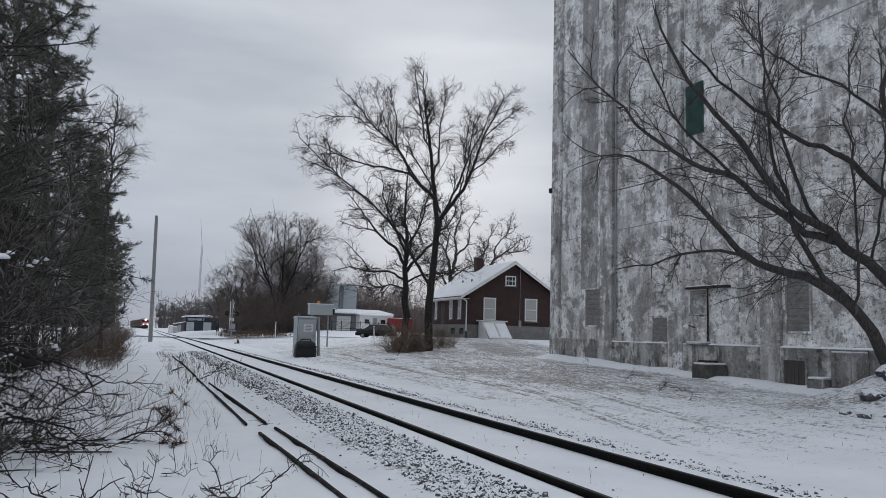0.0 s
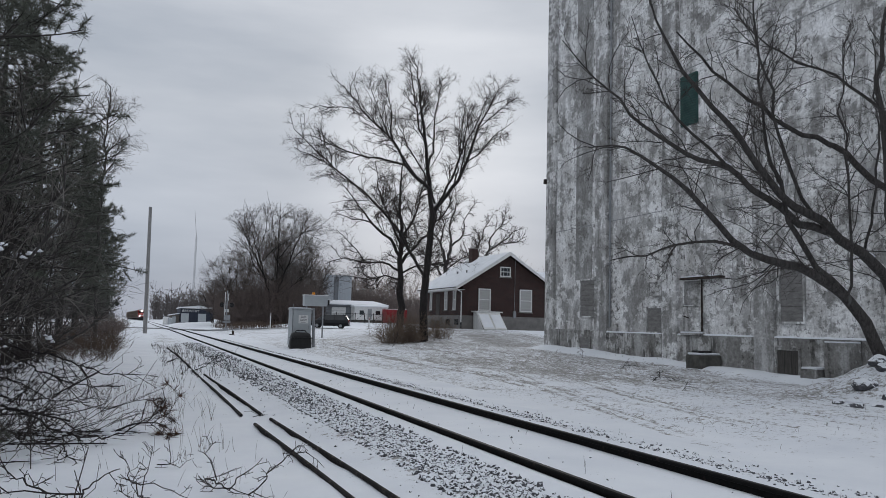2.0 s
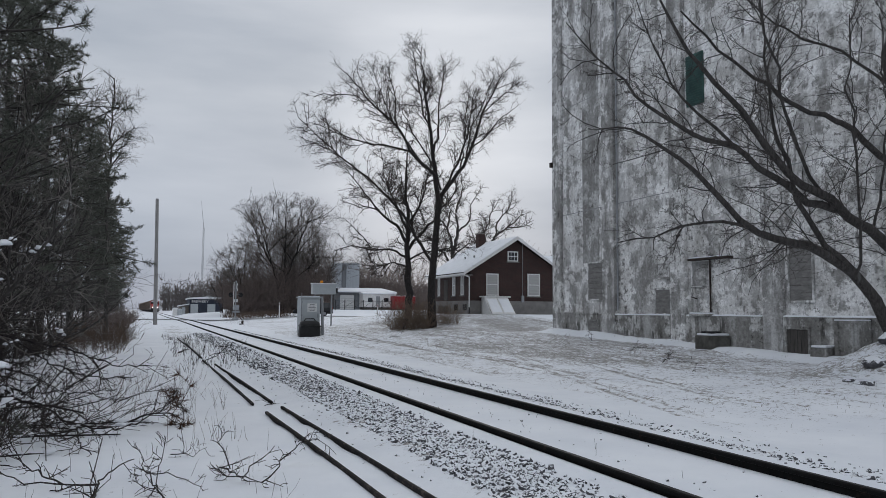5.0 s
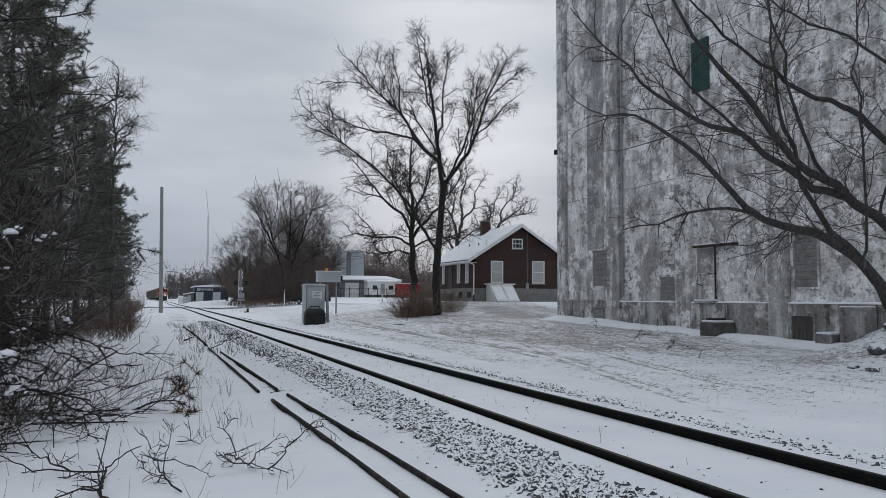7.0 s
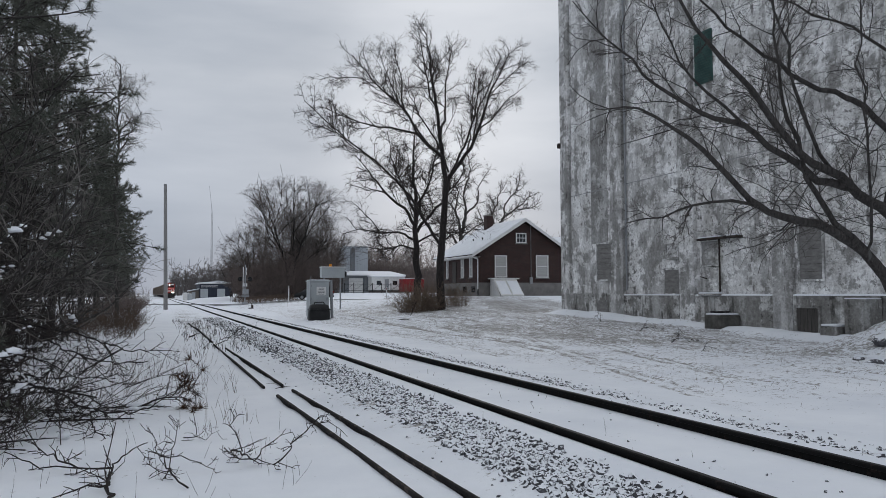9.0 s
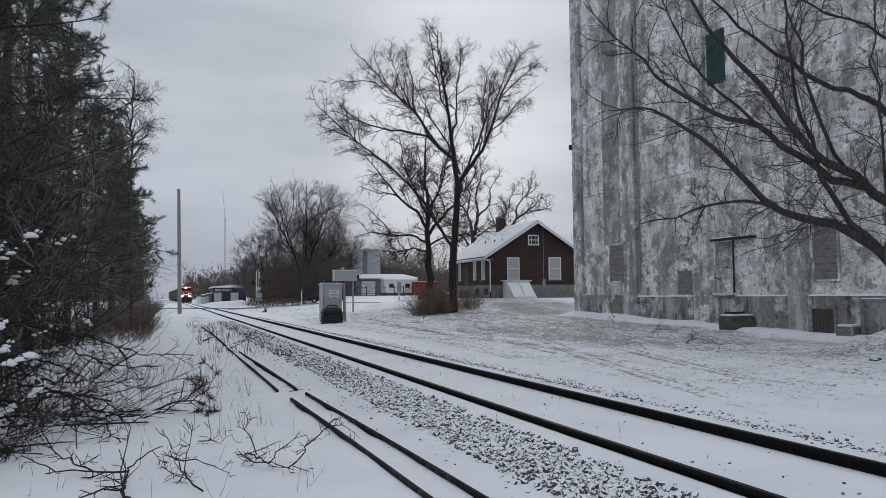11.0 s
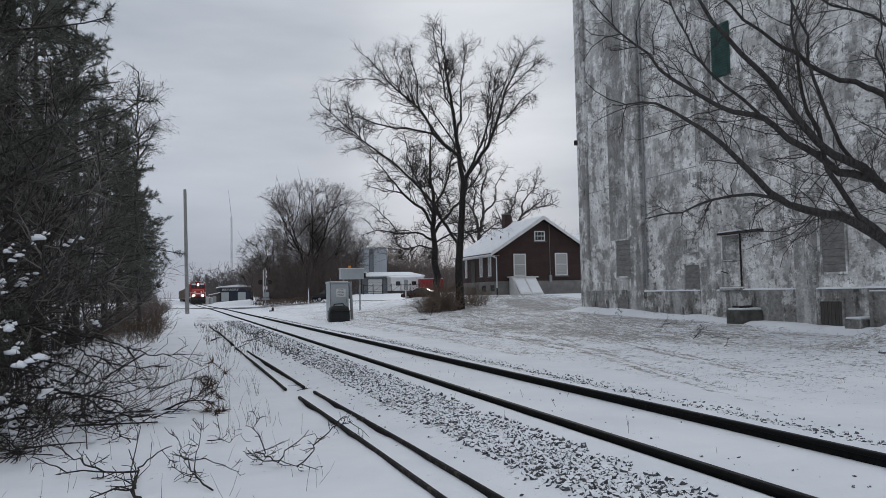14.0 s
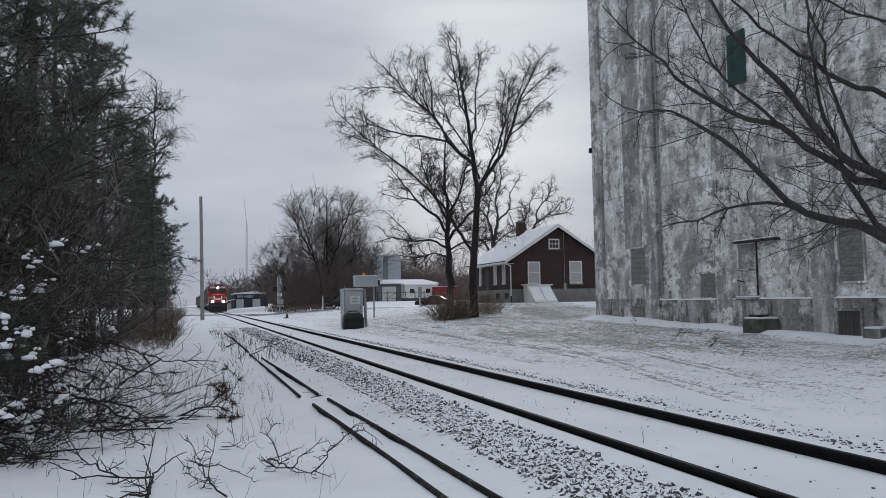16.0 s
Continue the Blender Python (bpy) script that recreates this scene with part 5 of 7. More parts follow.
def rubble():
    rng = np.random.default_rng(12)
    for k in range(26):
        x, y = 15.2 + rng.normal() * 0.7, 12.3 + rng.normal() * 0.7
        r = 0.08 + 0.15 * rng.random() ** 2
        bm = bmesh.new()
        bmesh.ops.create_icosphere(bm, subdivisions=2, radius=1.0)
        for v in bm.verts:
            v.co *= 1 + 0.35 * (noise.noise(v.co * 1.3 + Vector((k * 3.1, 0, 0))))
            v.co = Vector((v.co.x * r * 1.3, v.co.y * r, v.co.z * r * 0.75))
        t = thing("rubble_lump", pose(x, y, at(x, y) + r * 0.15, 0, 0, rng.random() * 360), "grey lump of rubble in the ploughed snow heap", "rock", group="rubble in the snow heap")
        part("stone", bm, STONE, t)
        bm = bmesh.new()
        bmesh.ops.create_icosphere(bm, subdivisions=2, radius=1.0)
        for v in bm.verts:
            v.co = Vector((v.co.x * r * 0.95, v.co.y * r * 0.8, max(v.co.z, -0.1) * r * 0.35 + r * 0.5))
        if k % 2:
            part("snow_cap", bm, SNOW, t, smooth=True)
        else:
            bm.free()


rubble()


# ---- the brick house ----
def brick_mat(name):
    m = bpy.data.materials.new(name)
    m.use_nodes = True
    n, l = m.node_tree.nodes, m.node_tree.links
    p = n["Principled BSDF"]
    p.inputs["Roughness"].default_value = 0.92
    tc = n.new("ShaderNodeTexCoord")
    sp = n.new("ShaderNodeSeparateXYZ")
    l.new(tc.outputs["Object"], sp.inputs[0])
    ad = n.new("ShaderNodeMath")
    l.new(sp.outputs["X"], ad.inputs[0]), l.new(sp.outputs["Y"], ad.inputs[1])
    cb = n.new("ShaderNodeCombineXYZ")
    l.new(ad.outputs[0], cb.inputs["X"]), l.new(sp.outputs["Z"], cb.inputs["Y"])
    b = n.new("ShaderNodeTexBrick")
    b.inputs["Scale"].default_value, b.inputs["Brick Width"].default_value, b.inputs["Row Height"].default_value = 1.0, 0.21, 0.075
    b.inputs["Mortar Size"].default_value, b.inputs["Bias"].default_value = 0.007, -0.1
    b.inputs["Color1"].default_value, b.inputs["Color2"].default_value = (0.050, 0.0225, 0.019, 1), (0.028, 0.0155, 0.0145, 1)
    b.inputs["Mortar"].default_value = (0.055, 0.043, 0.039, 1)
    l.new(cb.outputs[0], b.inputs["Vector"])
    no = n.new("ShaderNodeTexNoise")
    no.inputs["Scale"].default_value = 0.8
    l.new(tc.outputs["Object"], no.inputs["Vector"])
    hs = n.new("ShaderNodeHueSaturation")
    mr = n.new("ShaderNodeMapRange")
    mr.inputs["To Min"].default_value, mr.inputs["To Max"].default_value = 0.65, 1.35
    l.new(no.outputs["Fac"], mr.inputs["Value"])
    l.new(mr.outputs[0], hs.inputs["Value"])
    l.new(b.outputs["Color"], hs.inputs["Color"])
    l.new(hs.outputs["Color"], p.inputs["Base Color"])
    bp = n.new("ShaderNodeBump")
    bp.inputs["Strength"].default_value, bp.inputs["Distance"].default_value = 0.5, 0.01
    bp.invert = True
    l.new(b.outputs["Fac"], bp.inputs["Height"])
    l.new(bp.outputs["Normal"], p.inputs["Normal"])
    return m


BRICK = brick_mat("dark_red_brick")
FOUND = mat("grey_block_foundation", (0.22, 0.21, 0.20), (0.15, 0.145, 0.14), scale=2, rough=0.95, bump=0.3)
ROOF_SNOW = mat("thin_roof_snow", (0.78, 0.80, 0.83), (0.66, 0.68, 0.71), scale=2.0, rough=0.8, bump=0.3, third=(0.16, 0.16, 0.165), third_at=0.68, third_scale=1.5)
BLIND = mat("window_blind", (0.42, 0.42, 0.41), (0.34, 0.34, 0.33), scale=1.5, rough=0.6, bump=0.02, stretch=(0.3, 0.3, 12))
GLASS = mat("dark_window_glass", (0.03, 0.033, 0.036), (0.02, 0.022, 0.024), scale=1, rough=0.08, bump=0.0, spec=0.6)


def sash_window(parent, face, a, b, z0, z1, blind=True, grid=False):
    """A sash window in a wall; face(u, d, z) gives the place at u along the wall, d out of it."""
    def blk(u0, u1, d0, d1, w0, w1, bev=0.006):
        p, q = face(u0, d0, w0), face(u1, d1, w1)
        return cube(min(p[0], q[0]), max(p[0], q[0]), min(p[1], q[1]), max(p[1], q[1]), w0, w1, bev)

    win = part("window", blk(a + 0.08, b - 0.08, -0.06, 0.012, z0 + 0.08, z1 - 0.08, 0), BLIND if blind else GLASS, parent, "white-framed sash window with a drawn blind" if blind else "small white-framed gable window")
    for u0, u1, w0, w1 in ((a, a + 0.09, z0, z1), (b - 0.09, b, z0, z1), (a + 0.09, b - 0.09, z1 - 0.09, z1), (a + 0.09, b - 0.09, z0, z0 + 0.09)):
        part("frame", blk(u0, u1, -0.05, 0.06, w0, w1), WHITE, win)
    m = (z0 + z1) / 2
    part("sash_bar", blk(a + 0.09, b - 0.09, 0.0125, 0.04, m - 0.03, m + 0.03), WHITE, win)
    if grid:
        for k in (1, 2):
            u = a + (b - a) * k / 3
            part("sash_bar", blk(u - 0.015, u + 0.015, 0.0125, 0.03, z0 + 0.09, z1 - 0.09), WHITE, win)
    part("sill", blk(a - 0.08, b + 0.08, -0.02, 0.12, z0 - 0.09, z0 - 0.005), FOUND, win)


def house():
    FY, X0, X1, RX, RZ, WZ, BACK = 58.0, 24.4, 32.46, 28.43, 7.59, 5.05, 66.5
    t = thing("brick_house", pose(0, 0, 0), "small dark brick house with a snowy gable roof", "house")
    part("wall", prism([(X0, 2.45), (X1, 2.45), (X1, WZ), (RX, RZ - 0.12), (X0, WZ)], "y", FY, BACK), BRICK, t)
    part("foundation", cube(X0 - 0.06, X1 + 0.06, FY - 0.06, BACK + 0.06, 0.6, 2.449, 0.02), FOUND, t)
    sl = (RZ - WZ) / (RX - X0)
    for s in (-1, 1):
        ex = RX + s * (RX - X0 + 0.75)
        ez = RZ - sl * (RX - X0 + 0.75)
        r = part("roof", prism([(RX, RZ), (ex, ez), (ex, ez + 0.12), (RX, RZ + 0.14)], "y", FY - 0.45, BACK + 0.4), RUST, t)
        part("snow_cover", prism([(RX, RZ + 0.142), (ex + s * -0.03, ez + 0.122), (ex - s * 0.05, ez + 0.19), (RX, RZ + 0.22)], "y", FY - 0.42, BACK + 0.36), ROOF_SNOW, r, "thin snow with dark patches")
        part("bargeboard", prism([(RX, RZ - 0.1), (ex, ez - 0.1), (ex, ez + 0.13), (RX, RZ + 0.15)], "y", FY - 0.50, FY - 0.452), WHITE, r, "white painted bargeboard")
        part("gutter", cube(ex - 0.06, ex + 0.06, FY - 0.45, BACK + 0.4, ez - 0.06, ez + 0.06, 0.02), WHITE, r)
        part("soffit", cube(min(ex, RX + s * (RX - X0)), max(ex, RX + s * (RX - X0)), FY - 0.44, BACK + 0.38, ez - 0.085, ez - 0.062), WHITE, r)
    # rear wing with its ridge across
    part("rear_wall", cube(27.0, 39.0, BACK + 0.5, 75.0, 0.8, 4.7), BRICK, t)
    part("rear_roof", prism([(BACK - 0.6, 4.5), (75.5, 4.5), (71.0, 7.35)], "x", 28.45, 39.6), ROOF_SNOW, t)

    def front(u, d, z):
        return (u, FY - d, z)

    def side(u, d, z):
        return (X0 - d, u, z)

    sash_window(t, front, 25.8, 26.9, 2.87, 4.68)
    sash_window(t, front, 29.55, 30.7, 2.87, 4.74)
    sash_window(t, front, 27.72, 28.68, 5.72, 6.56, blind=False, grid=True)
    sash_window(t, side, 59.3, 59.95, 2.9, 4.6)
    sash_window(t, side, 61.2, 61.85, 2.9, 4.6)
    sash_window(t, side, 64.9, 65.4, 2.9, 4.6)
    dp = part("downpipe", bar((24.25, FY - 0.14, 1.35), (24.25, FY - 0.14, 4.35), 0.05, sides=8), WHITE, t, "white downpipe at the corner")
    part("elbow", bar((24.25, FY - 0.14, 4.33), (23.75, FY - 0.3, 4.5), 0.05, sides=8), WHITE, dp)
    part("shoe", bar((24.25, FY - 0.16, 1.25), (24.25, FY - 0.16, 1.9), 0.056, sides=8), BLACK, dp)
    ch = part("chimney", cube(27.6, 28.2, 63.7, 64.4, 6.6, 8.5, 0.02), BRICK, t)
    part("cap", cube(27.54, 28.26, 63.64, 64.46, 8.5, 8.6, 0.02), FOUND, ch)
    part("meter_box", cube(28.95, 29.2, FY - 0.14, FY, 2.35, 2.9, 0.02), METAL, t)
    part("conduit", bar((29.08, FY - 0.05, 2.9), (29.08, FY - 0.05, 7.6), 0.02, sides=6), METAL, t)
    for y, z in ((60.5, 5.85), (62.5, 6.1)):
        part("vent_pipe", bar((25.8, y, 5.6), (25.8, y, 6.3), 0.06, sides=8), BLACK, t)
    for y in (58.6, 60.5):
        part("cellar_window", cube(X0 - 0.09, X0 - 0.05, y, y + 0.8, 1.65, 2.15, 0.01), GLASS, t)
    b = part("step_rail", cube(23.4, 24.36, 62.8, 64.0, 1.0, 2.0, 0.02), FOUND, t, "low block stoop by the side door")
    part("side_door", cube(X0 - 0.04, X0 + 0.02, 63.0, 63.9, 2.0, 4.3, 0.01), DARKDOOR, t)
    # cellar hatch with sloping white doors
    h = thing("cellar_hatch", pose(26.4, 57.0, at(26.4, 56.6)), "white sloping metal cellar hatch with snow", "cellar hatch")
    part("cheek", prism([(-1.1, -0.1), (0.9, -0.1), (0.9, 1.35), (0.35, 1.35)], "x", -1.05, -0.98), WHITE, h)
    part("cheek", prism([(-1.1, -0.1), (0.9, -0.1), (0.9, 1.35), (0.35, 1.35)], "x", 0.98, 1.05), WHITE, h)
    for x0, x1 in ((-1.0, -0.02), (0.02, 1.0)):
        part("door", prism([(-1.16, 0.0), (0.36, 1.36), (0.33, 1.41), (-1.19, 0.05)], "x", x0, x1), WHITE, h)
        part("snow_cover", prism([(-1.05, 0.125), (0.1, 1.155), (0.08, 1.2), (-1.07, 0.17)], "x", x0 + 0.08, x1 - 0.08), SNOW, h)
    part("top_board", cube(-1.25, 1.25, 0.2, 0.92, 1.36, 1.46, 0.02), WHITE, h)


house()


# ---- beside the track ----
def utility_pole():
    t = thing("utility_pole", pose(0.78, 77.0, at(0.78, 77) - 0.3), "tall weathered grey wooden pole beside the track", "utility pole")
    part("shaft", bar((0, 0, 0), (-0.22, 0, 12.0), 0.19, 0.14, 14), WOOD_POLE, t)
    part("cap", bar((-0.22, 0, 12.0), (-0.222, 0, 12.06), 0.15, 0.12, 14), METAL, t)


utility_pole()


PRINT = mat("faded_print", (0.16, 0.165, 0.17), (0.12, 0.12, 0.125), bump=0)


def bars_of_text(parent, x0, x1, y, z0, z1, rows, material, seed=1):
    rng = np.random.default_rng(seed)
    for i in range(rows):
        z = z1 - (i + 0.5) * (z1 - z0) / rows
        w = (x1 - x0) * (0.6 + 0.4 * rng.random()) / 2
        part("text_bar", cube((x0 + x1) / 2 - w, (x0 + x1) / 2 + w, y - 0.004, y, z - 0.16 * (z1 - z0) / rows, z + 0.16 * (z1 - z0) / rows), material, parent)


def relay_cabinet():
    gx, gy = 9.15, 46.0
    g = at(gx, gy)
    t = thing("signal_cabinet", pose(gx, gy, g), "grey steel railway signal cabinet with a white notice", "signal cabinet")
    b = part("body", cube(-0.72, 0.40, -0.5, 0.75, 0.12, 2.2, 0.03), CAB_GREY, t)
    part("roof", cube(-0.78, 0.46, -0.56, 0.81, 2.2, 2.28, 0.03), CAB_GREY, t)
    part("snow_cap", cube(-0.7, 0.38, -0.5, 0.75, 2.282, 2.32, 0.015), SNOW, t)
    part("base", cube(-0.68, 0.36, -0.46, 0.7, -0.3, 0.12, 0.01), FOUND, t)
    d = part("door", cube(-0.66, 0.34, -0.53, -0.502, 0.2, 2.1, 0.012), CAB_GREY, t)
    part("handle", cube(0.24, 0.28, -0.58, -0.53, 1.05, 1.3, 0.01), METAL, d)
    for z in (0.4, 1.2, 1.95):
        part("hinge", bar((-0.66, -0.54, z - 0.06), (-0.66, -0.54, z + 0.06), 0.02, sides=8), METAL, d)
    s = part("notice", cube(-0.36, 0.2, -0.545, -0.532, 1.4, 1.88, 0.004), WHITE, t, "white notice with dark lines of small print")
    bars_of_text(s, -0.31, 0.15, -0.546, 1.42, 1.86, 5, PRINT, 3)
    part("conduit", bar((-0.7, -0.52, 0.1), (-0.7, -0.52, 2.5), 0.02, sides=8), METAL, t)
    part("brace", bar((0.60, -0.45, -0.1), (0.52, -0.4, 2.3), 0.09, sides=10), METAL, t, "grey slanting post")
    # battery box with a grab handle
    q = thing("battery_box", pose(gx - 0.32, gy - 1.15, at(gx, gy - 1.1)), "rounded black plastic tub with a handle before the cabinet", "plastic tub")
    bm = bmesh.new()
    prof = [(0.66, -0.05), (0.68, 0.3), (0.64, 0.62), (0.58, 0.82), (0.4, 0.9), (0.0, 0.93)]
    seg, rings = 24, []
    for r, z in prof[:-1]:
        ring = []
        for i in range(seg):
            a = i / seg * 2 * math.pi
            c, s_ = math.cos(a), math.sin(a)
            k = (abs(c) ** 4 + abs(s_) ** 4) ** -0.25
            ring.append(bm.verts.new((r * c * k * 0.92, r * s_ * k * 0.62, z)))
        rings.append(ring)
    for lo, hi in zip(rings, rings[1:]):
        for i in range(seg):
            bm.faces.new((lo[i], lo[(i + 1) % seg], hi[(i + 1) % seg], hi[i]))
    bm.faces.new(rings[-1])
    part("tub", bm, BLACK, q, smooth=True)
    part("rim", cube(-0.6, 0.6, -0.45, 0.42, 0.56, 0.62, 0.02), BLACK, q)
    pts = [(-0.35, -0.2, 0.88), (-0.3, -0.2, 1.0), (0.2, -0.2, 1.02), (0.28, -0.2, 0.9)]
    bm = bmesh.new()
    for a, c in zip(pts, pts[1:]):
        cyl(bm, a, c, 0.03, sides=8)
    part("handle", bm, BLACK, q)
    # equipment case on posts with an amber beacon
    u = thing("equipment_case", pose(12.88, 60.0, at(12.88, 60) + 0.3), "pale steel equipment case on posts with an amber beacon", "equipment case")
    part("case", cube(-0.95, 0.85, -0.4, 0.4, 2.2, 3.0, 0.03), CAB_GREY, u)
    part("lid", cube(-1.0, 0.9, -0.45, 0.45, 3.0, 3.06, 0.02), WHITE, u)
    part("side_box", cube(0.85, 1.05, -0.2, 0.2, 2.3, 2.7, 0.02), BLACK, u)
    for x in (-0.7, 0.6):
        part("post", bar((x, 0, -0.6), (x, 0, 2.2), 0.06, sides=8), METAL, u)
    amber = mat("amber_lens", (0.8, 0.32, 0.02), (0.6, 0.2, 0.01), rough=0.3, bump=0)
    part("beacon", bar((-0.2, 0, 3.06), (-0.2, 0, 3.26), 0.13, 0.1, 12), amber, u, "amber beacon")


relay_cabinet()

SIGN_WHITE = mat("sign_white", (0.68, 0.68, 0.67), (0.55, 0.55, 0.55), scale=2, rough=0.5, bump=0)
RED_LENS = mat("red_lens", (0.25, 0.01, 0.01), (0.15, 0.005, 0.005), rough=0.2, bump=0)


def crossing_signal(x, y, turn, label):
    t = thing("crossing_signal", pose(x, y, at(x, y), 0, 0, turn), label, "crossing signal", group="crossing signals")
    part("base", cube(-0.3, 0.3, -0.3, 0.3, -0.2, 0.35, 0.03), METAL, t)
    part("mast", bar((0, 0, 0.3), (0, 0, 5.0), 0.075, sides=12), METAL, t)
    part("finial", bar((0, 0, 5.0), (0, 0, 5.12), 0.09, 0.03, 12), METAL, t)
    for s in (-1, 1):
        part("crossbuck", cube(-0.1, -0.075, -0.6, 0.6, -0.11, 0.11, 0.004, Matrix.Translation((0, 0, 4.3)) @ pose(0, 0, 0, s * 45, 0, 0) @ Matrix.Translation((s * 0.006, 0, 0))), SIGN_WHITE, t)
    part("light_bar", bar((-0.75, -0.05, 3.3), (0.75, -0.05, 3.3), 0.035, sides=8), METAL, t)
    for sx in (-0.62, 0.62):
        hd = part("light_head", bar((sx, -0.2, 3.3), (sx, 0.1, 3.3), 0.17, 0.13, 16), BLACK, t)
        part("backplate", bar((sx, -0.06, 3.3), (sx, -0.045, 3.3), 0.3, sides=20), BLACK, hd)
        part("lens", bar((sx, -0.215, 3.3), (sx, -0.202, 3.3), 0.15, sides=16), RED_LENS, hd)
        part("hood", cube(sx - 0.18, sx + 0.18, -0.42, -0.06, 3.44, 3.47, 0.01), BLACK, hd)
    part("gate_box", cube(-0.35, 0.35, 0.05, 0.5, 1.3, 2.0, 0.04), METAL, t, "grey gate mechanism box")
    part("counterweight", cube(-0.5, 0.5, 0.15, 0.3, 1.0, 1.22, 0.03), METAL, t)
    part("gate_arm", cube(0.28, 0.36, 0.2, 0.28, 1.6, 4.9, 0.01), SIGN_WHITE, t, "raised gate arm")
    part("track_sign", cube(-0.3, 0.3, -0.1, -0.085, 2.35, 2.75, 0.004), SIGN_WHITE, t)
    return t


crossing_signal(10.7, 103.5, 188, "crossing signal mast with lights, crossbuck and raised gate")
crossing_signal(-3.4, 121.5, 190, "far crossing signal mast seen past the track")


def marker_post(x, y, h, label):
    t = thing("marker_post", pose(x, y, at(x, y)), label, "marker post", group="marker posts")
    part("post", cube(-0.06, 0.06, -0.04, 0.04, -0.2, h, 0.01), SIGN_WHITE, t)
    part("reflector", cube(-0.04, 0.04, -0.052, -0.041, h - 0.25, h - 0.1, 0.003), RED_LENS, t)


marker_post(15.3, 97.0, 2.0, "slim white marker post near the crossing")
marker_post(22.4, 78.0, 1.2, "short white marker post by the yard entrance")


def switch_stand():
    t = thing("derail_stand", pose(9.0, 81.0, at(9.0, 81)), "low rusty switch stand with a leaning lever", "switch stand")
    part("base", cube(-0.25, 0.25, -0.1, 0.1, -0.1, 0.1, 0.02), RUST, t)
    part("body", cube(0.0, 0.2, -0.1, 0.1, 0.1, 0.4, 0.03), RUST, t)
    part("lever", bar((0.1, 0, 0.35), (-0.35, 0, 1.1), 0.025, sides=8), RUST, t)


switch_stand()


# ---- beyond the crossing ----
NAVY = mat("dark_blue_siding", (0.035, 0.042, 0.06), (0.025, 0.03, 0.045), scale=1.2, rough=0.7, bump=0.1, stretch=(6, 6, 0.3))
STEEL = mat("grey_ribbed_steel", (0.46, 0.49, 0.52), (0.38, 0.41, 0.44), scale=1.0, rough=0.5, bump=0.05, stretch=(5, 5, 0.1))
STEEL_DARK = mat("dark_ribbed_steel", (0.19, 0.205, 0.22), (0.14, 0.15, 0.16), scale=1.0, rough=0.5, bump=0.05, stretch=(5, 5, 0.1))
TAN = mat("tan_siding", (0.17, 0.15, 0.13), (0.12, 0.11, 0.10), scale=1.0, rough=0.8, bump=0.1)
RED = mat("red_container_paint", (0.27, 0.026, 0.030), (0.18, 0.018, 0.02), scale=1.0, rough=0.5, bump=0.05, stretch=(4, 4, 0.4))


def brewery():
    t = thing("brewery_building", pose(0, 192, at(11, 190)), "low dark blue roadside building with white letters and snowy roof", "building")
    part("wall", cube(9.4, 16.8, 0, 16, -0.3, 3.3), NAVY, t)
    part("roof", prism([(9.0, 3.3), (17.3, 3.3), (17.1, 3.6), (14.8, 3.85), (12.8, 3.85), (9.2, 3.55)], "y", -0.5, 16.5), ROOF_SNOW, t)
    part("vent", cube(13.4, 14.4, 4, 6, 3.7, 4.2, 0.05), METAL, t)
    part("fascia", cube(8.95, 17.35, -0.56, -0.51, 3.28, 3.42, 0.01), WHITE, t)
    for x0, x1, z1 in ((9.6, 11.3, 2.1), (13.4, 15.2, 2.1)):
        part("door", cube(x0, x1, -0.12, -0.01, 0.0, z1, 0.02), CAB_GREY, t, "grey loading door")
    txt = bpy.data.curves.new("lettering", "FONT")
    txt.body, txt.size, txt.extrude, txt.align_x = "BREWERY", 0.78, 0.02, "CENTER"
    tmp = bpy.data.objects.new("lettering", txt)
    me = bpy.data.meshes.new_from_object(tmp)
    bpy.data.objects.remove(tmp)
    me.materials.append(SIGN_WHITE)
    o = new("lettering", me)
    o.parent = t
    o.matrix_basis = pose(11.7, -0.05, 2.45, 90, 0, 0) @ Matrix.Diagonal((1.12, 1, 1, 1))
    o["label"] = "white painted letters on the wall"
    w = thing("shed", pose(0, 193, at(5, 190)), "small tan lean-to shed beside the dark building", "shed")
    part("wall", cube(7.2, 9.3, 0, 7, -0.3, 2.3), TAN, w)
    part("roof", prism([(6.9, 2.1), (9.38, 2.6), (9.38, 2.8), (6.9, 2.3)], "y", -0.4, 7.4), ROOF_SNOW, w)
    part("door", cube(7.7, 8.5, -0.06, -0.005, 0, 1.9, 0.02), CAB_GREY, w)
    for k, (x, lab) in enumerate(((6.1, "pale tank beside the far shed"), (7.0, "grey equipment box beside the far shed"))):
        b = thing("yard_tank", pose(x, 188, at(x, 188)), lab, "tank")
        part("shell", bar((0, 0, -0.1), (0, 0, 1.7 - 0.3 * k), 0.6, 0.55, 14), CAB_GREY if k else WHITE, b)
        part("snow_cap", bar((0, 0, 1.7 - 0.3 * k), (0, 0, 1.8 - 0.3 * k), 0.55, 0.3, 14), SNOW, b)
    p = thing("utility_pole", pose(16.2, 184, at(16, 184)), "distant wooden utility pole by the dark building", "utility pole")
    part("shaft", bar((0, 0, -0.3), (0.1, 0, 7.5), 0.14, 0.1, 10), WOOD_POLE, p)
    part("crossarm", cube(-0.9, 1.0, -0.06, 0.06, 6.9, 7.05, 0.01), WOOD_POLE, p)


brewery()


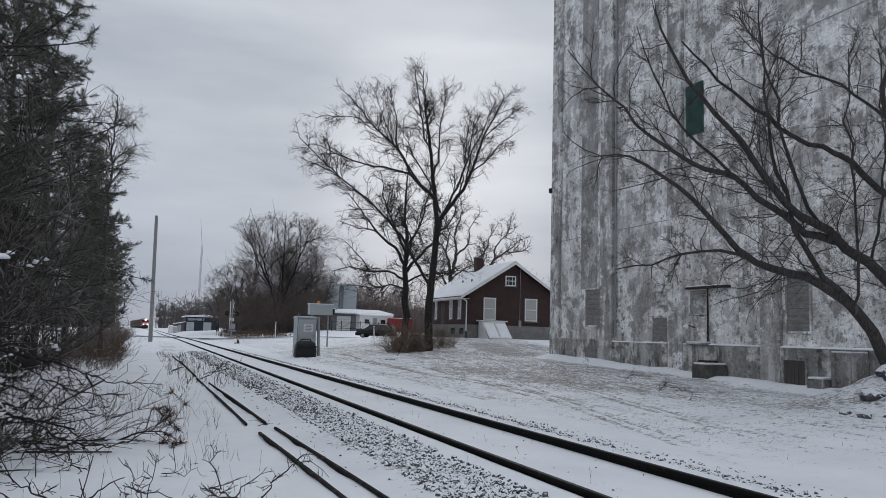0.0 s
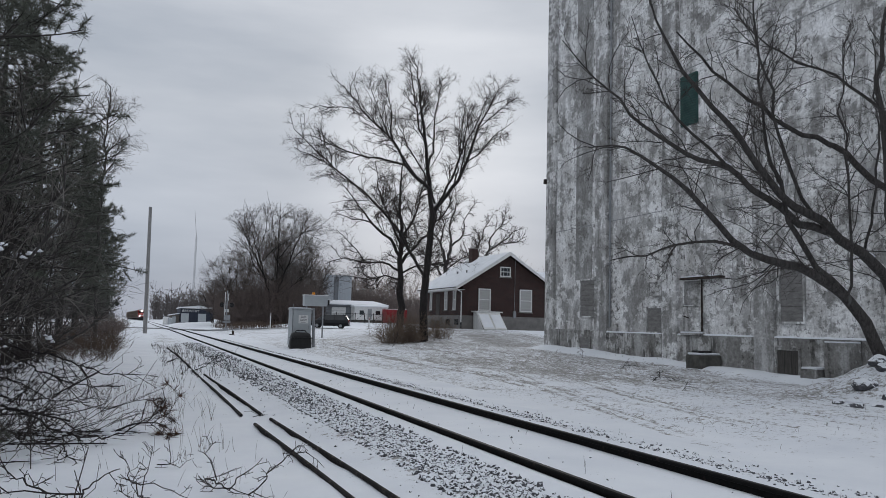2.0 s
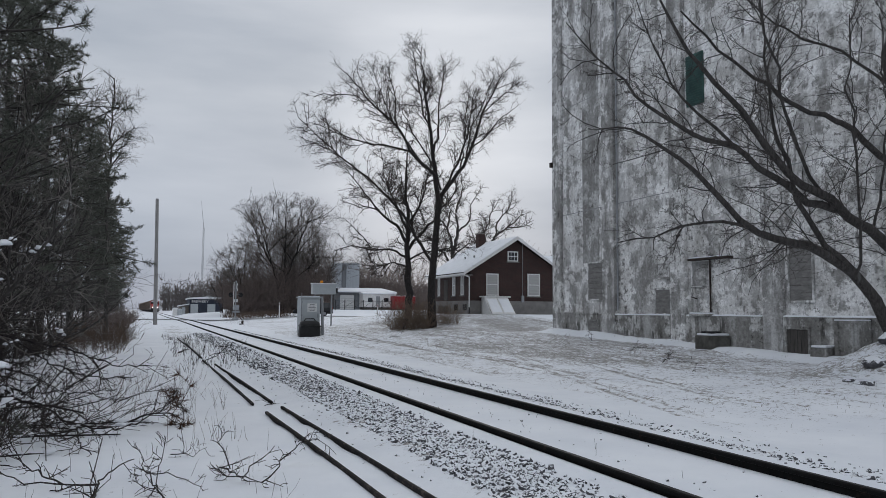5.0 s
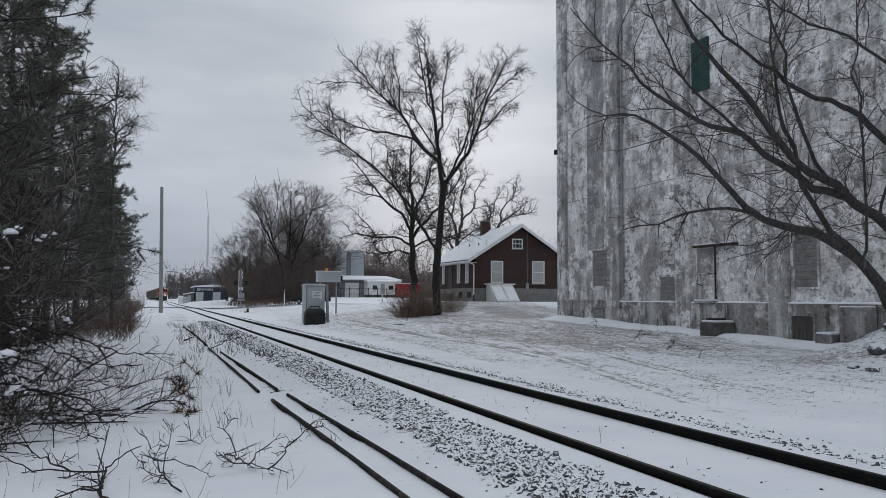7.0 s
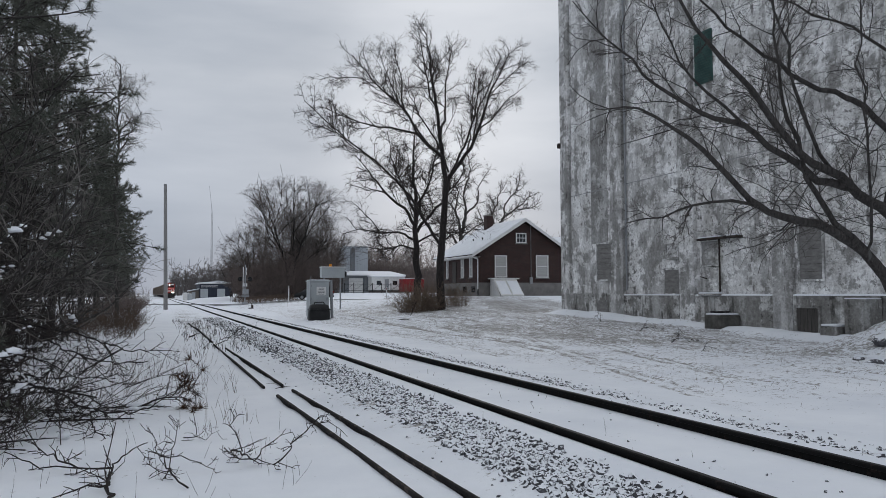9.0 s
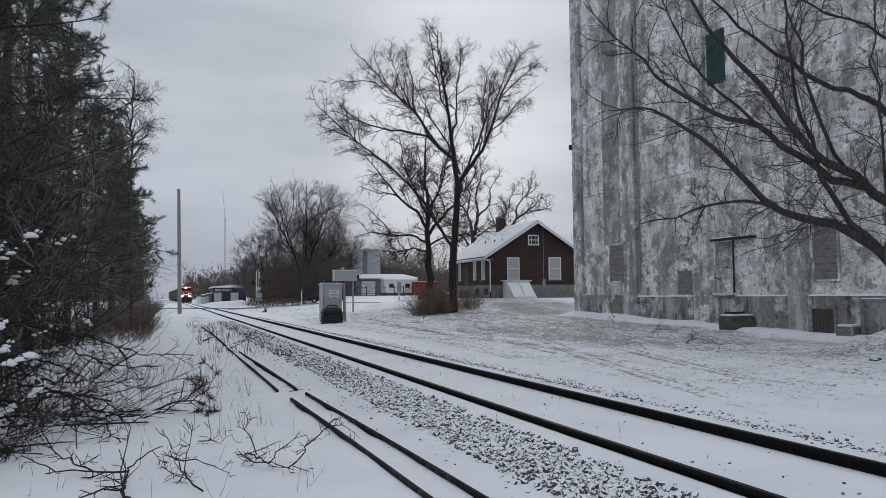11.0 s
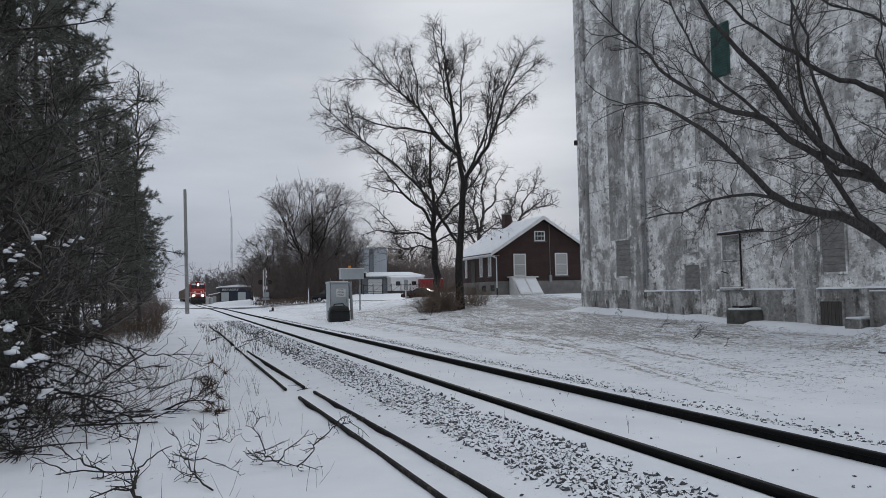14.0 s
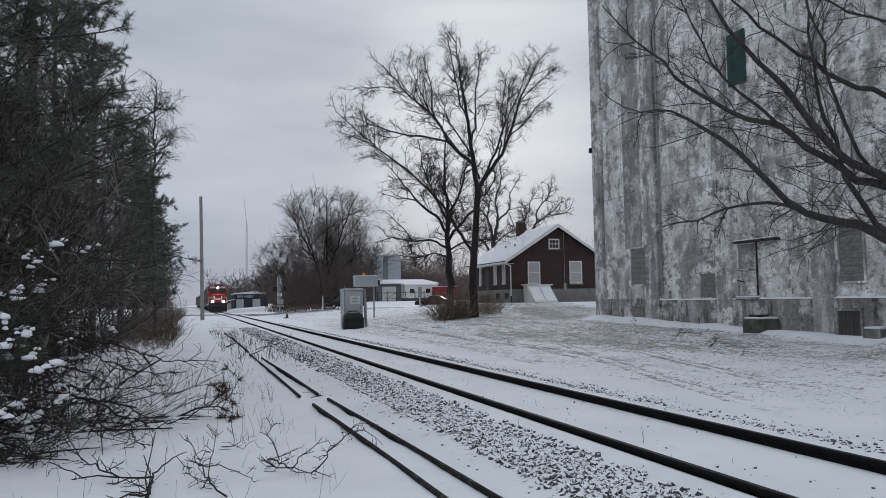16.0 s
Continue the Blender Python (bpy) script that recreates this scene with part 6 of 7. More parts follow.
def low_buildings():
    g = at(38, 150)
    t = thing("steel_tower", pose(39.4, 172, at(38, 172) - 0.7), "tall grey ribbed steel tower behind the low buildings", "tower")
    part("wall", cube(0, 5.6, 0, 5, -0.3, 11.0, 0.05), STEEL, t)
    part("stair_bay", cube(1.5, 2.5, -0.3, -0.01, 0, 10.9, 0.03), STEEL_DARK, t)
    for x in np.arange(0.2, 5.6, 0.42):
        part("rib", cube(x, x + 0.07, -0.06, -0.005, 0, 10.9, 0.01), STEEL, t)
    part("head", cube(-0.1, 5.7, -0.1, 5.1, 11.0, 11.3, 0.03), STEEL, t)
    part("mast", bar((0.6, 2, 11.3), (0.6, 2, 15.0), 0.06, 0.03, 8), METAL, t)
    b = thing("low_warehouse", pose(34.2, 150, g), "long low grey warehouse with snow on its flat roof", "warehouse")
    part("wall", cube(0, 12.4, 0, 10, -0.5, 3.3), STEEL_DARK, b)
    part("roof", prism([(-0.5, 3.4), (10.4, 4.4), (10.4, 4.2), (-0.5, 3.2)], "x", -0.4, 12.8), STEEL_DARK, b)
    part("snow_cover", prism([(-0.48, 3.41), (10.3, 4.41), (10.3, 4.6), (-0.45, 3.6)], "x", -0.35, 12.75), SNOW, b)
    part("garage_door", cube(1.2, 4.0, -0.08, -0.01, 0.1, 2.9, 0.02), WHITE, b, "white roller door")
    for z in (0.8, 1.5, 2.2):
        part("door_joint", cube(1.25, 3.95, -0.095, -0.081, z, z + 0.03), METAL, b)
    c = thing("site_trailer", pose(38.4, 144, at(39, 144)), "white flat-roofed site trailer with snow on top", "trailer")
    part("body", cube(0, 6.6, 0, 2.6, 0.5, 3.0, 0.04), WHITE, c)
    part("snow_cap", prism([(-0.15, 3.0), (2.7, 3.02), (2.7, 3.45), (-0.12, 3.2)], "x", -0.1, 6.7), SNOW, c)
    for x in (1.0, 4.2):
        part("window", cube(x, x + 0.9, -0.04, -0.005, 1.5, 2.3, 0.01), GLASS, c)
    part("door", cube(2.6, 3.4, -0.05, -0.005, 0.6, 2.6, 0.01), METAL, c)
    part("skirt", cube(0.1, 6.5, 0.1, 2.5, -0.3, 0.5), DARKDOOR, c)
    r = thing("red_container", pose(43.4, 140, at(44, 140)), "red ribbed steel container in the yard", "container")
    part("body", cube(0, 4.2, 0, 2.4, 0.1, 2.6, 0.03), RED, r)
    for x in np.arange(0.15, 4.1, 0.3):
        part("rib", cube(x, x + 0.12, -0.035, -0.004, 0.2, 2.5, 0.008), RED, r)
    part("snow_cap", cube(0.02, 4.18, 0.02, 2.38, 2.602, 2.68, 0.03), SNOW, r)
    part("skid", cube(0.05, 4.15, 0.1, 2.3, -0.2, 0.1), DARKDOOR, r)
    f = thing("yard_fence", pose(0, 134, 0), "black steel yard fence with thin bars", "fence")
    for k in range(7):
        x = 30.8 + k * 1.7
        part("post", cube(x - 0.06, x + 0.06, -0.06, 0.06, at(x, 134) - 0.3, at(x, 134) + 1.8, 0.01), BLACK, f)
        if k < 6:
            for z in (0.5, 1.6):
                part("rail", cube(x + 0.06, x + 1.64, -0.02, 0.02, at(x, 134) + z - 0.03, at(x, 134) + z + 0.03), BLACK, f)
            part("brace", bar((x + 0.06, 0, at(x, 134) + 0.5), (x + 1.64, 0, at(x, 134) + 1.6), 0.025, sides=6), BLACK, f)


low_buildings()


def radio_mast():
    t = thing("radio_mast", pose(37.5, 600, 0), "tall thin grey lattice radio mast on the horizon", "radio mast")
    legs = [(0.8 * math.cos(a), 0.8 * math.sin(a)) for a in (0.5, 2.6, 4.7)]
    for x, y in legs:
        part("leg", bar((x, y, -1), (x * 0.75, y * 0.75, 62), 0.12, 0.09, 6), METAL, t)
    bm = bmesh.new()
    for k in range(30):
        z0, z1 = k * 62 / 30, (k + 1) * 62 / 30
        for i in range(3):
            (x0, y0), (x1, y1) = legs[i], legs[(i + 1) % 3]
            cyl(bm, (x0, y0, z0), (x1 * 0.9, y1 * 0.9, z1), 0.06, sides=4, caps=False)
    part("lattice", bm, METAL, t)
    part("whip", bar((0, 0, 62), (-2.2, 0, 82), 0.16, 0.08, 6), METAL, t)


radio_mast()


# ---- fallen boughs, twigs and dry grass on the near verge ----
def snow_lump(parent, p, rx, ry, rz, seed):
    bm = bmesh.new()
    bmesh.ops.create_icosphere(bm, subdivisions=2, radius=1.0)
    for v in bm.verts:
        k = 1 + 0.7 * noise.noise(v.co * 1.9 + Vector((seed * 2.3, 0, 0)))
        v.co = Vector((v.co.x * rx * k, v.co.y * ry * k, (v.co.z if v.co.z > 0 else v.co.z * 0.4) * rz * k))
    ob = part("snow_lump", bm, SNOW, parent, smooth=True)
    ob.location = p
    return ob


def fallen_bough(seed, x, y, az, length, rise, r, label, lumps=5, needles=False, twig=TWIG, dens=1.0, z0=0.1, droop=-0.02, crook=0.14):
    rng = np.random.default_rng(seed)
    t = thing("fallen_bough", pose(x, y, at(x, y)), label, "fallen bough", group="fallen boughs on the verge")
    d = np.array([math.cos(az), math.sin(az), rise])
    main = shoot((0, 0, z0), d, length, 10, rng, crook, droop)
    main[:, 2] = np.maximum(main[:, 2], 0.03)
    spec = [(2.6 * dens, 0.42, 0.35, 0.75, 0.34, -0.02, r * 0.5, 0.08), (3.6 * dens, 0.5, 0.2, 0.85, 0.4, 0.03, r * 0.28, 0.08), (3.6 * dens, 0.5, 0.12, 0.9, 0.42, 0.03, r * 0.18, 0.1)]
    orders = branch_out([(main, r, r * 0.4)], rng, spec)
    for lst in orders:
        for p, _ in lst:
            p[:, 2] = np.maximum(p[:, 2], 0.0 + 0.01)
    tree_parts(t, orders, (7, 5, 3, 3), BARK, twig, split=1, twig_name="side_twig")
    for k in range(lumps):
        o = orders[rng.integers(0, 2)]
        p, _ = o[rng.integers(0, len(o))]
        i = rng.integers(1, len(p) - 1)
        d = p[i + 1] - p[i]
        for q in range(3):
            w = 0.016 + 0.042 * rng.random() ** 1.5
            ob = snow_lump(t, (0, 0, 0), w * (0.9 + 0.7 * rng.random()), w * 0.75, w * 0.8, seed * 7 + k * 3 + q)
            u = 0.15 + 0.3 * q
            ob.matrix_basis = Matrix.Translation(tuple(p[i] + d * u + np.array([0, rng.normal() * 0.02, 0.01]))) @ Matrix.Rotation(math.atan2(d[1], d[0]), 4, "Z")
    if needles:
        C, D = [], []
        for p, _ in orders[1] + orders[2]:
            for u in np.linspace(0.4, 1, 5):
                i = min(int(u * (len(p) - 1)), len(p) - 2)
                C.append(p[i + 1]), D.append((p[i + 1] - p[i]) / (np.linalg.norm(p[i + 1] - p[i]) + 1e-9))
        v, f = tufts(np.array(C), np.array(D), rng, 9, 0.15, 0.0045)
        ob = new("needle_spray", mesh_from("needle_spray", v, f, NEEDLE_RUST if needles == "rust" else NEEDLE, smooth=False))
        ob.parent = t
    return t


DEAD = "tangled dead grey bough with snow lying on it"
for k, (x, y, az, ln, rise, r) in enumerate(((-4.0, 10.2, 0.1, 3.9, 0.16, 0.035), (-4.2, 11.0, -0.1, 4.2, 0.10, 0.03), (-3.6, 9.4, 0.2, 3.2, 0.05, 0.028), (-3.8, 12.0, 0.0, 4.1, 0.18, 0.03), (-3.5, 8.7, -0.15, 2.9, 0.1, 0.024),
                                             (-4.4, 10.6, 0.3, 4.3, 0.02, 0.04), (-3.0, 11.6, 0.05, 3.1, 0.22, 0.022), (-4.5, 9.0, 0.35, 3.8, 0.16, 0.026), (-3.2, 10.0, 0.0, 2.9, 0.28, 0.02), (-3.9, 13.0, -0.1, 4.0, 0.12, 0.03), (-3.6, 7.9, 0.25, 2.6, 0.1, 0.02), (-4.8, 12.4, 0.1, 4.6, 0.3, 0.03), (-4.4, 9.3, 0.05, 3.0, 0.02, 0.045), (-4.2, 8.7, 0.2, 2.5, 0.12, 0.035), (-4.6, 10.4, -0.15, 3.2, 0.22, 0.045), (-4.0, 9.9, 0.15, 2.6, -0.05, 0.03), (-4.3, 8.3, 0.3, 2.2, 0.0, 0.03))):
    fallen_bough(100 + k, x, y, az, ln, rise, r * 0.8, DEAD, lumps=13, z0=0.12 + 0.07 * (k % 5), crook=0.24)
fallen_bough(129, -2.2, 10.9, 0.0, 2.0, 0.02, 0.02, DEAD, 3)
for k, (x, y, az, ln, rise, z0) in enumerate(((-4.6, 9.6, 0.2, 2.3, 0.1, 1.55), (-4.7, 9.2, 0.0, 2.2, 0.0, 1.2), (-4.4, 9.9, 0.3, 2.2, -0.05, 0.95), (-4.2, 8.8, 0.1, 1.7, 0.0, 0.75), (-4.5, 10.2, -0.2, 2.6, 0.05, 1.75))):
    fallen_bough(160 + k, x, y, az, ln, rise, 0.02, "snow-laden green pine bough hanging low over the verge", 13, True, dens=2.4, z0=z0, crook=0.12)
fallen_bough(130, -0.15, 11.0, 0.35, 0.7, 0.4, 0.014, "dead pine bough with rust-brown needles", 0, "rust", dens=2.6, z0=0.1)
fallen_bough(131, -3.1, 8.4, 0.5, 1.7, 0.42, 0.02, "snow-laden green pine bough hanging low", 12, True, dens=1.8, z0=0.5)
fallen_bough(132, -3.4, 9.6, 0.2, 2.0, 0.38, 0.02, "snow-laden green pine bough near the ground", 14, True, dens=1.8, z0=0.6)
fallen_bough(133, -3.2, 7.6, 0.6, 1.3, 0.3, 0.018, "snow-laden pine bough close to the camera", 12, True, dens=1.8, z0=0.35)


def laid_branch(seed, lines, r, label, dens=1.0, reach=0.4):
    """A dead branch along given crooked lines (x, y, height over the snow)."""
    rng = np.random.default_rng(seed)
    x0, y0, _ = lines[0][0]
    t = thing("fallen_branch", pose(x0, y0, at(x0, y0)), label, "fallen branch", group="fallen boughs on the verge")
    r = r * 0.72
    limbs = [(curve_through([(x - x0, y - y0, z) for x, y, z in c], 0.08, rng, 0.012), r * (1.0 if k == 0 else 0.65), r * 0.3) for k, c in enumerate(lines)]
    spec = [(4.4 * dens, reach * 0.72, 0.12, 0.8, 0.3, 0.0, r * 0.45, 0.05), (6.0 * dens, 0.5, 0.07, 0.85, 0.34, 0.01, r * 0.28, 0.1)]
    orders = branch_out(limbs, rng, spec)
    for lst in orders:
        for p, _ in lst:
            p[:, 2] = np.maximum(p[:, 2], 0.008)
    return tree_parts(t, orders, (7, 4, 3), BARK, TWIG, split=1, twig_name="side_twig")


laid_branch(140, [[(-0.30, 6.45, 0.0), (-0.33, 6.9, 0.03), (-0.33, 7.45, 0.07), (-0.22, 7.7, 0.12), (-0.06, 7.95, 0.16)], [(-0.33, 7.4, 0.06), (-0.62, 7.5, 0.06), (-0.9, 7.48, 0.1), (-1.2, 7.6, 0.22)], [(-0.62, 7.5, 0.06), (-0.85, 7.8, 0.12), (-1.05, 8.1, 0.2)], [(-0.33, 6.9, 0.03), (-0.55, 6.7, 0.05), (-0.75, 6.6, 0.02)]], 0.019, "dark forked dead branch lying on the snow", 1.5)
laid_branch(141, [[(0.26, 6.65, 0.02), (0.14, 6.95, 0.08), (0.05, 7.4, 0.16), (-0.02, 7.7, 0.3)], [(0.14, 6.95, 0.08), (0.16, 7.3, 0.26), (0.2, 7.4, 0.45)], [(0.05, 7.4, 0.14), (0.3, 7.3, 0.12), (0.5, 7.1, 0.05)]], 0.012, "thin dark dead twigs lying on the snow", 2.2)
laid_branch(142, [[(0.30, 9.0, 0.02), (0.42, 8.85, 0.05), (0.52, 8.75, 0.03), (0.66, 8.85, 0.1)], [(0.42, 8.85, 0.05), (0.40, 8.9, 0.3), (0.42, 8.95, 0.55)]], 0.009, "thin dead weed lying and standing in the snow", 2.0)
laid_branch(143, [[(0.72, 8.0, 0.02), (0.78, 7.6, 0.08), (0.86, 7.3, 0.05), (1.05, 7.05, 0.03)], [(0.78, 7.6, 0.08), (0.70, 7.8, 0.3), (0.74, 7.9, 0.42)], [(0.86, 7.3, 0.05), (1.02, 7.5, 0.16), (1.2, 7.7, 0.25)], [(0.84, 7.4, 0.05), (0.7, 7.2, 0.1), (0.62, 7.2, 0.2)], [(1.0, 7.1, 0.04), (1.15, 7.2, 0.14), (1.3, 7.6, 0.2)]], 0.014, "dark crooked dead branch lying by the spare rails", 1.6)
laid_branch(144, [[(1.28, 7.9, 0.06), (1.5, 7.95, 0.2), (1.66, 7.9, 0.25), (1.82, 7.75, 0.12)], [(1.5, 7.95, 0.2), (1.6, 8.0, 0.32), (1.75, 8.0, 0.3)]], 0.010, "dark crooked twig reaching over a spare rail", 2.0, 0.3)
laid_branch(145, [[(-1.9, 11.6, 0.5), (-1.2, 11.2, 0.32), (-0.75, 10.95, 0.12), (-0.38, 10.85, 0.06), (0.0, 11.1, 0.12), (0.3, 11.3, 0.32), (0.42, 11.35, 0.48)], [(-0.75, 10.95, 0.12), (-0.72, 10.3, 0.1), (-0.62, 9.6, 0.06), (-0.5, 9.3, 0.02)], [(-1.2, 11.2, 0.32), (-1.1, 10.4, 0.2), (-1.0, 9.9, 0.15)]], 0.024, "long drooping dead pine bough lying in the snow", 1.5, 0.3)
laid_branch(146, [[(-2.4, 9.3, 0.3), (-2.0, 8.9, 0.22), (-1.75, 8.7, 0.3), (-1.55, 8.8, 0.16), (-1.5, 8.6, 0.02)], [(-2.3, 8.6, 0.1), (-1.9, 8.3, 0.16), (-1.6, 8.3, 0.12), (-1.5, 8.5, 0.2)]], 0.016, "curled dead branch at the edge of the brush", 1.8)
laid_branch(151, [[(12.4, 15.6, 0.02), (12.7, 15.8, 0.1), (13.0, 15.7, 0.04)]], 0.012, "dead twigs lying on the gravel yard", 2.5)
laid_branch(152, [[(13.6, 18.4, 0.02), (14.0, 18.6, 0.14), (14.5, 18.3, 0.05)], [(14.0, 18.6, 0.1), (14.2, 18.9, 0.3)]], 0.016, "broken dead branch lying on the gravel yard", 2.5)
laid_branch(153, [[(16.0, 23.4, 0.02), (16.5, 23.8, 0.12), (17.1, 23.7, 0.03)]], 0.016, "dead branch lying before the elevator", 2.2)
laid_branch(154, [[(17.2, 28.0, 0.0), (17.3, 28.1, 0.25), (17.2, 28.2, 0.4)], [(17.25, 28.0, 0.02), (17.0, 28.0, 0.3)]], 0.012, "dry weed standing in the drift by the elevator", 3.0)
laid_branch(147, [[(-2.6, 12.5, 1.3), (-1.8, 12.4, 1.15), (-1.0, 12.3, 0.95), (-0.4, 12.2, 0.75), (0.1, 12.1, 0.72)], [(-1.8, 12.4, 1.15), (-1.2, 12.0, 0.8), (-0.6, 11.8, 0.6), (-0.1, 11.6, 0.62)], [(-2.6, 12.5, 0.7), (-1.7, 12.0, 0.72), (-1.0, 11.6, 0.45), (-0.5, 11.4, 0.42)]], 0.026, "arching dead bough over the snow", 1.6, 0.36)
fallen_bough(146, 1.85, 13.0, 0.6, 0.5, 0.2, 0.007, "dry tuft of twigs between the spare rails", 0, dens=2.5, z0=0.03)
fallen_bough(147, 1.7, 24.5, 0.3, 1.3, 0.25, 0.014, "dead branch lying over the spare rails", 0, dens=1.2, z0=0.06)
fallen_bough(148, 2.0, 27.0, 0.1, 1.5, 0.15, 0.012, "dead branch lying beside the ballast", 0, dens=1.2, z0=0.06)
fallen_bough(149, 1.1, 29.0, 1.2, 0.6, 0.5, 0.03, "short dead stump standing in the snow", 0, dens=0.5, z0=0.02)
fallen_bough(150, 11.4, 37.5, 0.1, 1.6, 0.2, 0.015, "dead branch lying on the yard snow", 0, dens=0.8, z0=0.03)
fallen_bough(151, 13.0, 40.5, 1.0, 1.2, 0.4, 0.02, "dead branch sticking out of the yard snow", 0, dens=0.8, z0=0.03)


def grass(name, seed, area, count, h, r, material, label):
    rng = np.random.default_rng(seed)
    polys = []
    xs_ = area[0] + (area[1] - area[0]) * rng.random(count)
    ys_ = area[2] + (area[3] - area[2]) * rng.random(count)
    keep = fbm(xs_, ys_, 0.7, seed) > 0.45
    xs_, ys_ = xs_[keep], ys_[keep]
    zs_ = ground_height(xs_, ys_)
    for x, y, z in zip(xs_, ys_, zs_):
        hh = h * (0.4 + 0.8 * rng.random())
        p = shoot((x, y, z - 0.02), np.array([rng.normal() * 0.25, rng.normal() * 0.25, 1.0]), hh, 3, rng, 0.12, -0.02)
        polys.append((p, np.linspace(r, r * 0.4, 4)))
    v, f = tubes(polys, 3)
    return tagged(new(name, mesh_from(name, v, f, material)), label, "grass", kind="stuff")


grass("grass", 1, (-1.6, 1.3, 9.5, 22), 620, 0.42, 0.0026, TWIG_PALE, "dry grass stems standing out of the snow")
grass("grass", 2, (-1.4, 1.4, 5.0, 10), 70, 0.3, 0.002, TWIG, "thin dead weed stems in the snow")
grass("grass", 3, (8.0, 18.5, 8.0, 24), 900, 0.10, 0.0035, TWIG_PALE, "short dead grass poking through yard snow")
grass("grass", 4, (9.5, 22.0, 24.0, 55), 1600, 0.12, 0.006, TWIG_PALE, "short dead grass poking through worn snow")
grass("grass", 5, (11.5, 19.5, 105, 135), 1500, 0.9, 0.02, TWIG_PALE, "tall tan dead grass by the crossing")
grass("grass", 6, (0.8, 3.0, 20, 47), 800, 0.25, 0.007, TWIG, "dead weeds beside the ballast")
grass("grass", 7, (2.2, 6.8, 4, 18), 60, 0.14, 0.003, TWIG, "scattered weed stems between the rails")
make_brush("brush", 51, (-3.6, -0.7, 29, 44), 620, 1.25, 0.007, TWIG_PALE, "brown dry brush along the pines")
make_brush("brush", 55, (-3.8, -0.9, 8.6, 12.5), 130, 1.3, 0.007, TWIG, "tangled dead grey twigs on the verge", fan=1.6, side=6)
make_brush("brush", 52, (-6.5, -2.6, 12, 27), 800, 1.9, 0.008, TWIG, "grey undergrowth beneath the pines")
make_brush("brush", 53, (-30, -7, 22, 70), 500, 3.5, 0.02, TWIG_BROWN, "brown undergrowth deep between the pines")
make_brush("brush", 54, (-4.5, -1.2, 44, 100), 700, 1.8, 0.014, TWIG_BROWN, "brown dry brush along the line")


# ---- vehicles ----
VAN_PAINT = mat("dark_grey_car_paint", (0.014, 0.015, 0.017), (0.011, 0.0115, 0.013), scale=1, rough=0.35, bump=0)
CAR_PAINT = mat("maroon_car_paint", (0.034, 0.010, 0.011), (0.026, 0.008, 0.009), scale=1, rough=0.35, bump=0)
TYRE = mat("tyre_rubber", (0.016, 0.016, 0.016), (0.01, 0.01, 0.01), scale=6, rough=0.9, bump=0.2)
LOCO_RED = mat("red_locomotive_paint", (0.33, 0.024, 0.020), (0.25, 0.020, 0.017), scale=0.8, rough=0.5, bump=0.02, third=(0.16, 0.03, 0.025), third_at=0.7)
LOCO_BLACK = mat("grimy_black_steel", (0.022, 0.021, 0.021), (0.014, 0.013, 0.013), scale=2, rough=0.8, bump=0.2)
HOPPER = mat("dusty_brown_hopper_paint", (0.20, 0.165, 0.135), (0.13, 0.105, 0.09), scale=0.7, rough=0.8, bump=0.1, third=(0.08, 0.06, 0.05), third_at=0.64)
HEAD_ON = mat("lit_headlight", (1.0, 0.93, 0.82), (1.0, 0.93, 0.82), rough=0.3, bump=0, emit=60.0)
TAIL = mat("red_tail_lens", (0.30, 0.012, 0.012), (0.2, 0.01, 0.01), rough=0.3, bump=0)
LAMP = mat("clear_headlamp", (0.55, 0.56, 0.58), (0.45, 0.46, 0.48), rough=0.15, bump=0)


def lofted(sections):
    """A body through closed sections, each a list of points, capped at both ends."""
    bm = bmesh.new()
    rings = [[bm.verts.new(p) for p in s] for s in sections]
    n = len(rings[0])
    for a, b in zip(rings, rings[1:]):
        for i in range(n):
            bm.faces.new((a[i], a[(i + 1) % n], b[(i + 1) % n], b[i]))
    bm.faces.new(rings[0][::-1]), bm.faces.new(rings[-1])
    bmesh.ops.recalc_face_normals(bm, faces=bm.faces)
    return bm


def slab_sections(lower, upper, half, tuck):
    """Sections of a car body along x: (x, z) lines below and above, width half, drawn in by tuck at the top."""
    out = []
    for (x, z0), (_, z1) in zip(lower, upper):
        m = (z0 + z1) / 2
        out.append([(x, -half * 0.94, z0), (x, half * 0.94, z0), (x, half, m), (x, half * tuck, z1), (x, -half * tuck, z1), (x, -half, m)])
    return out


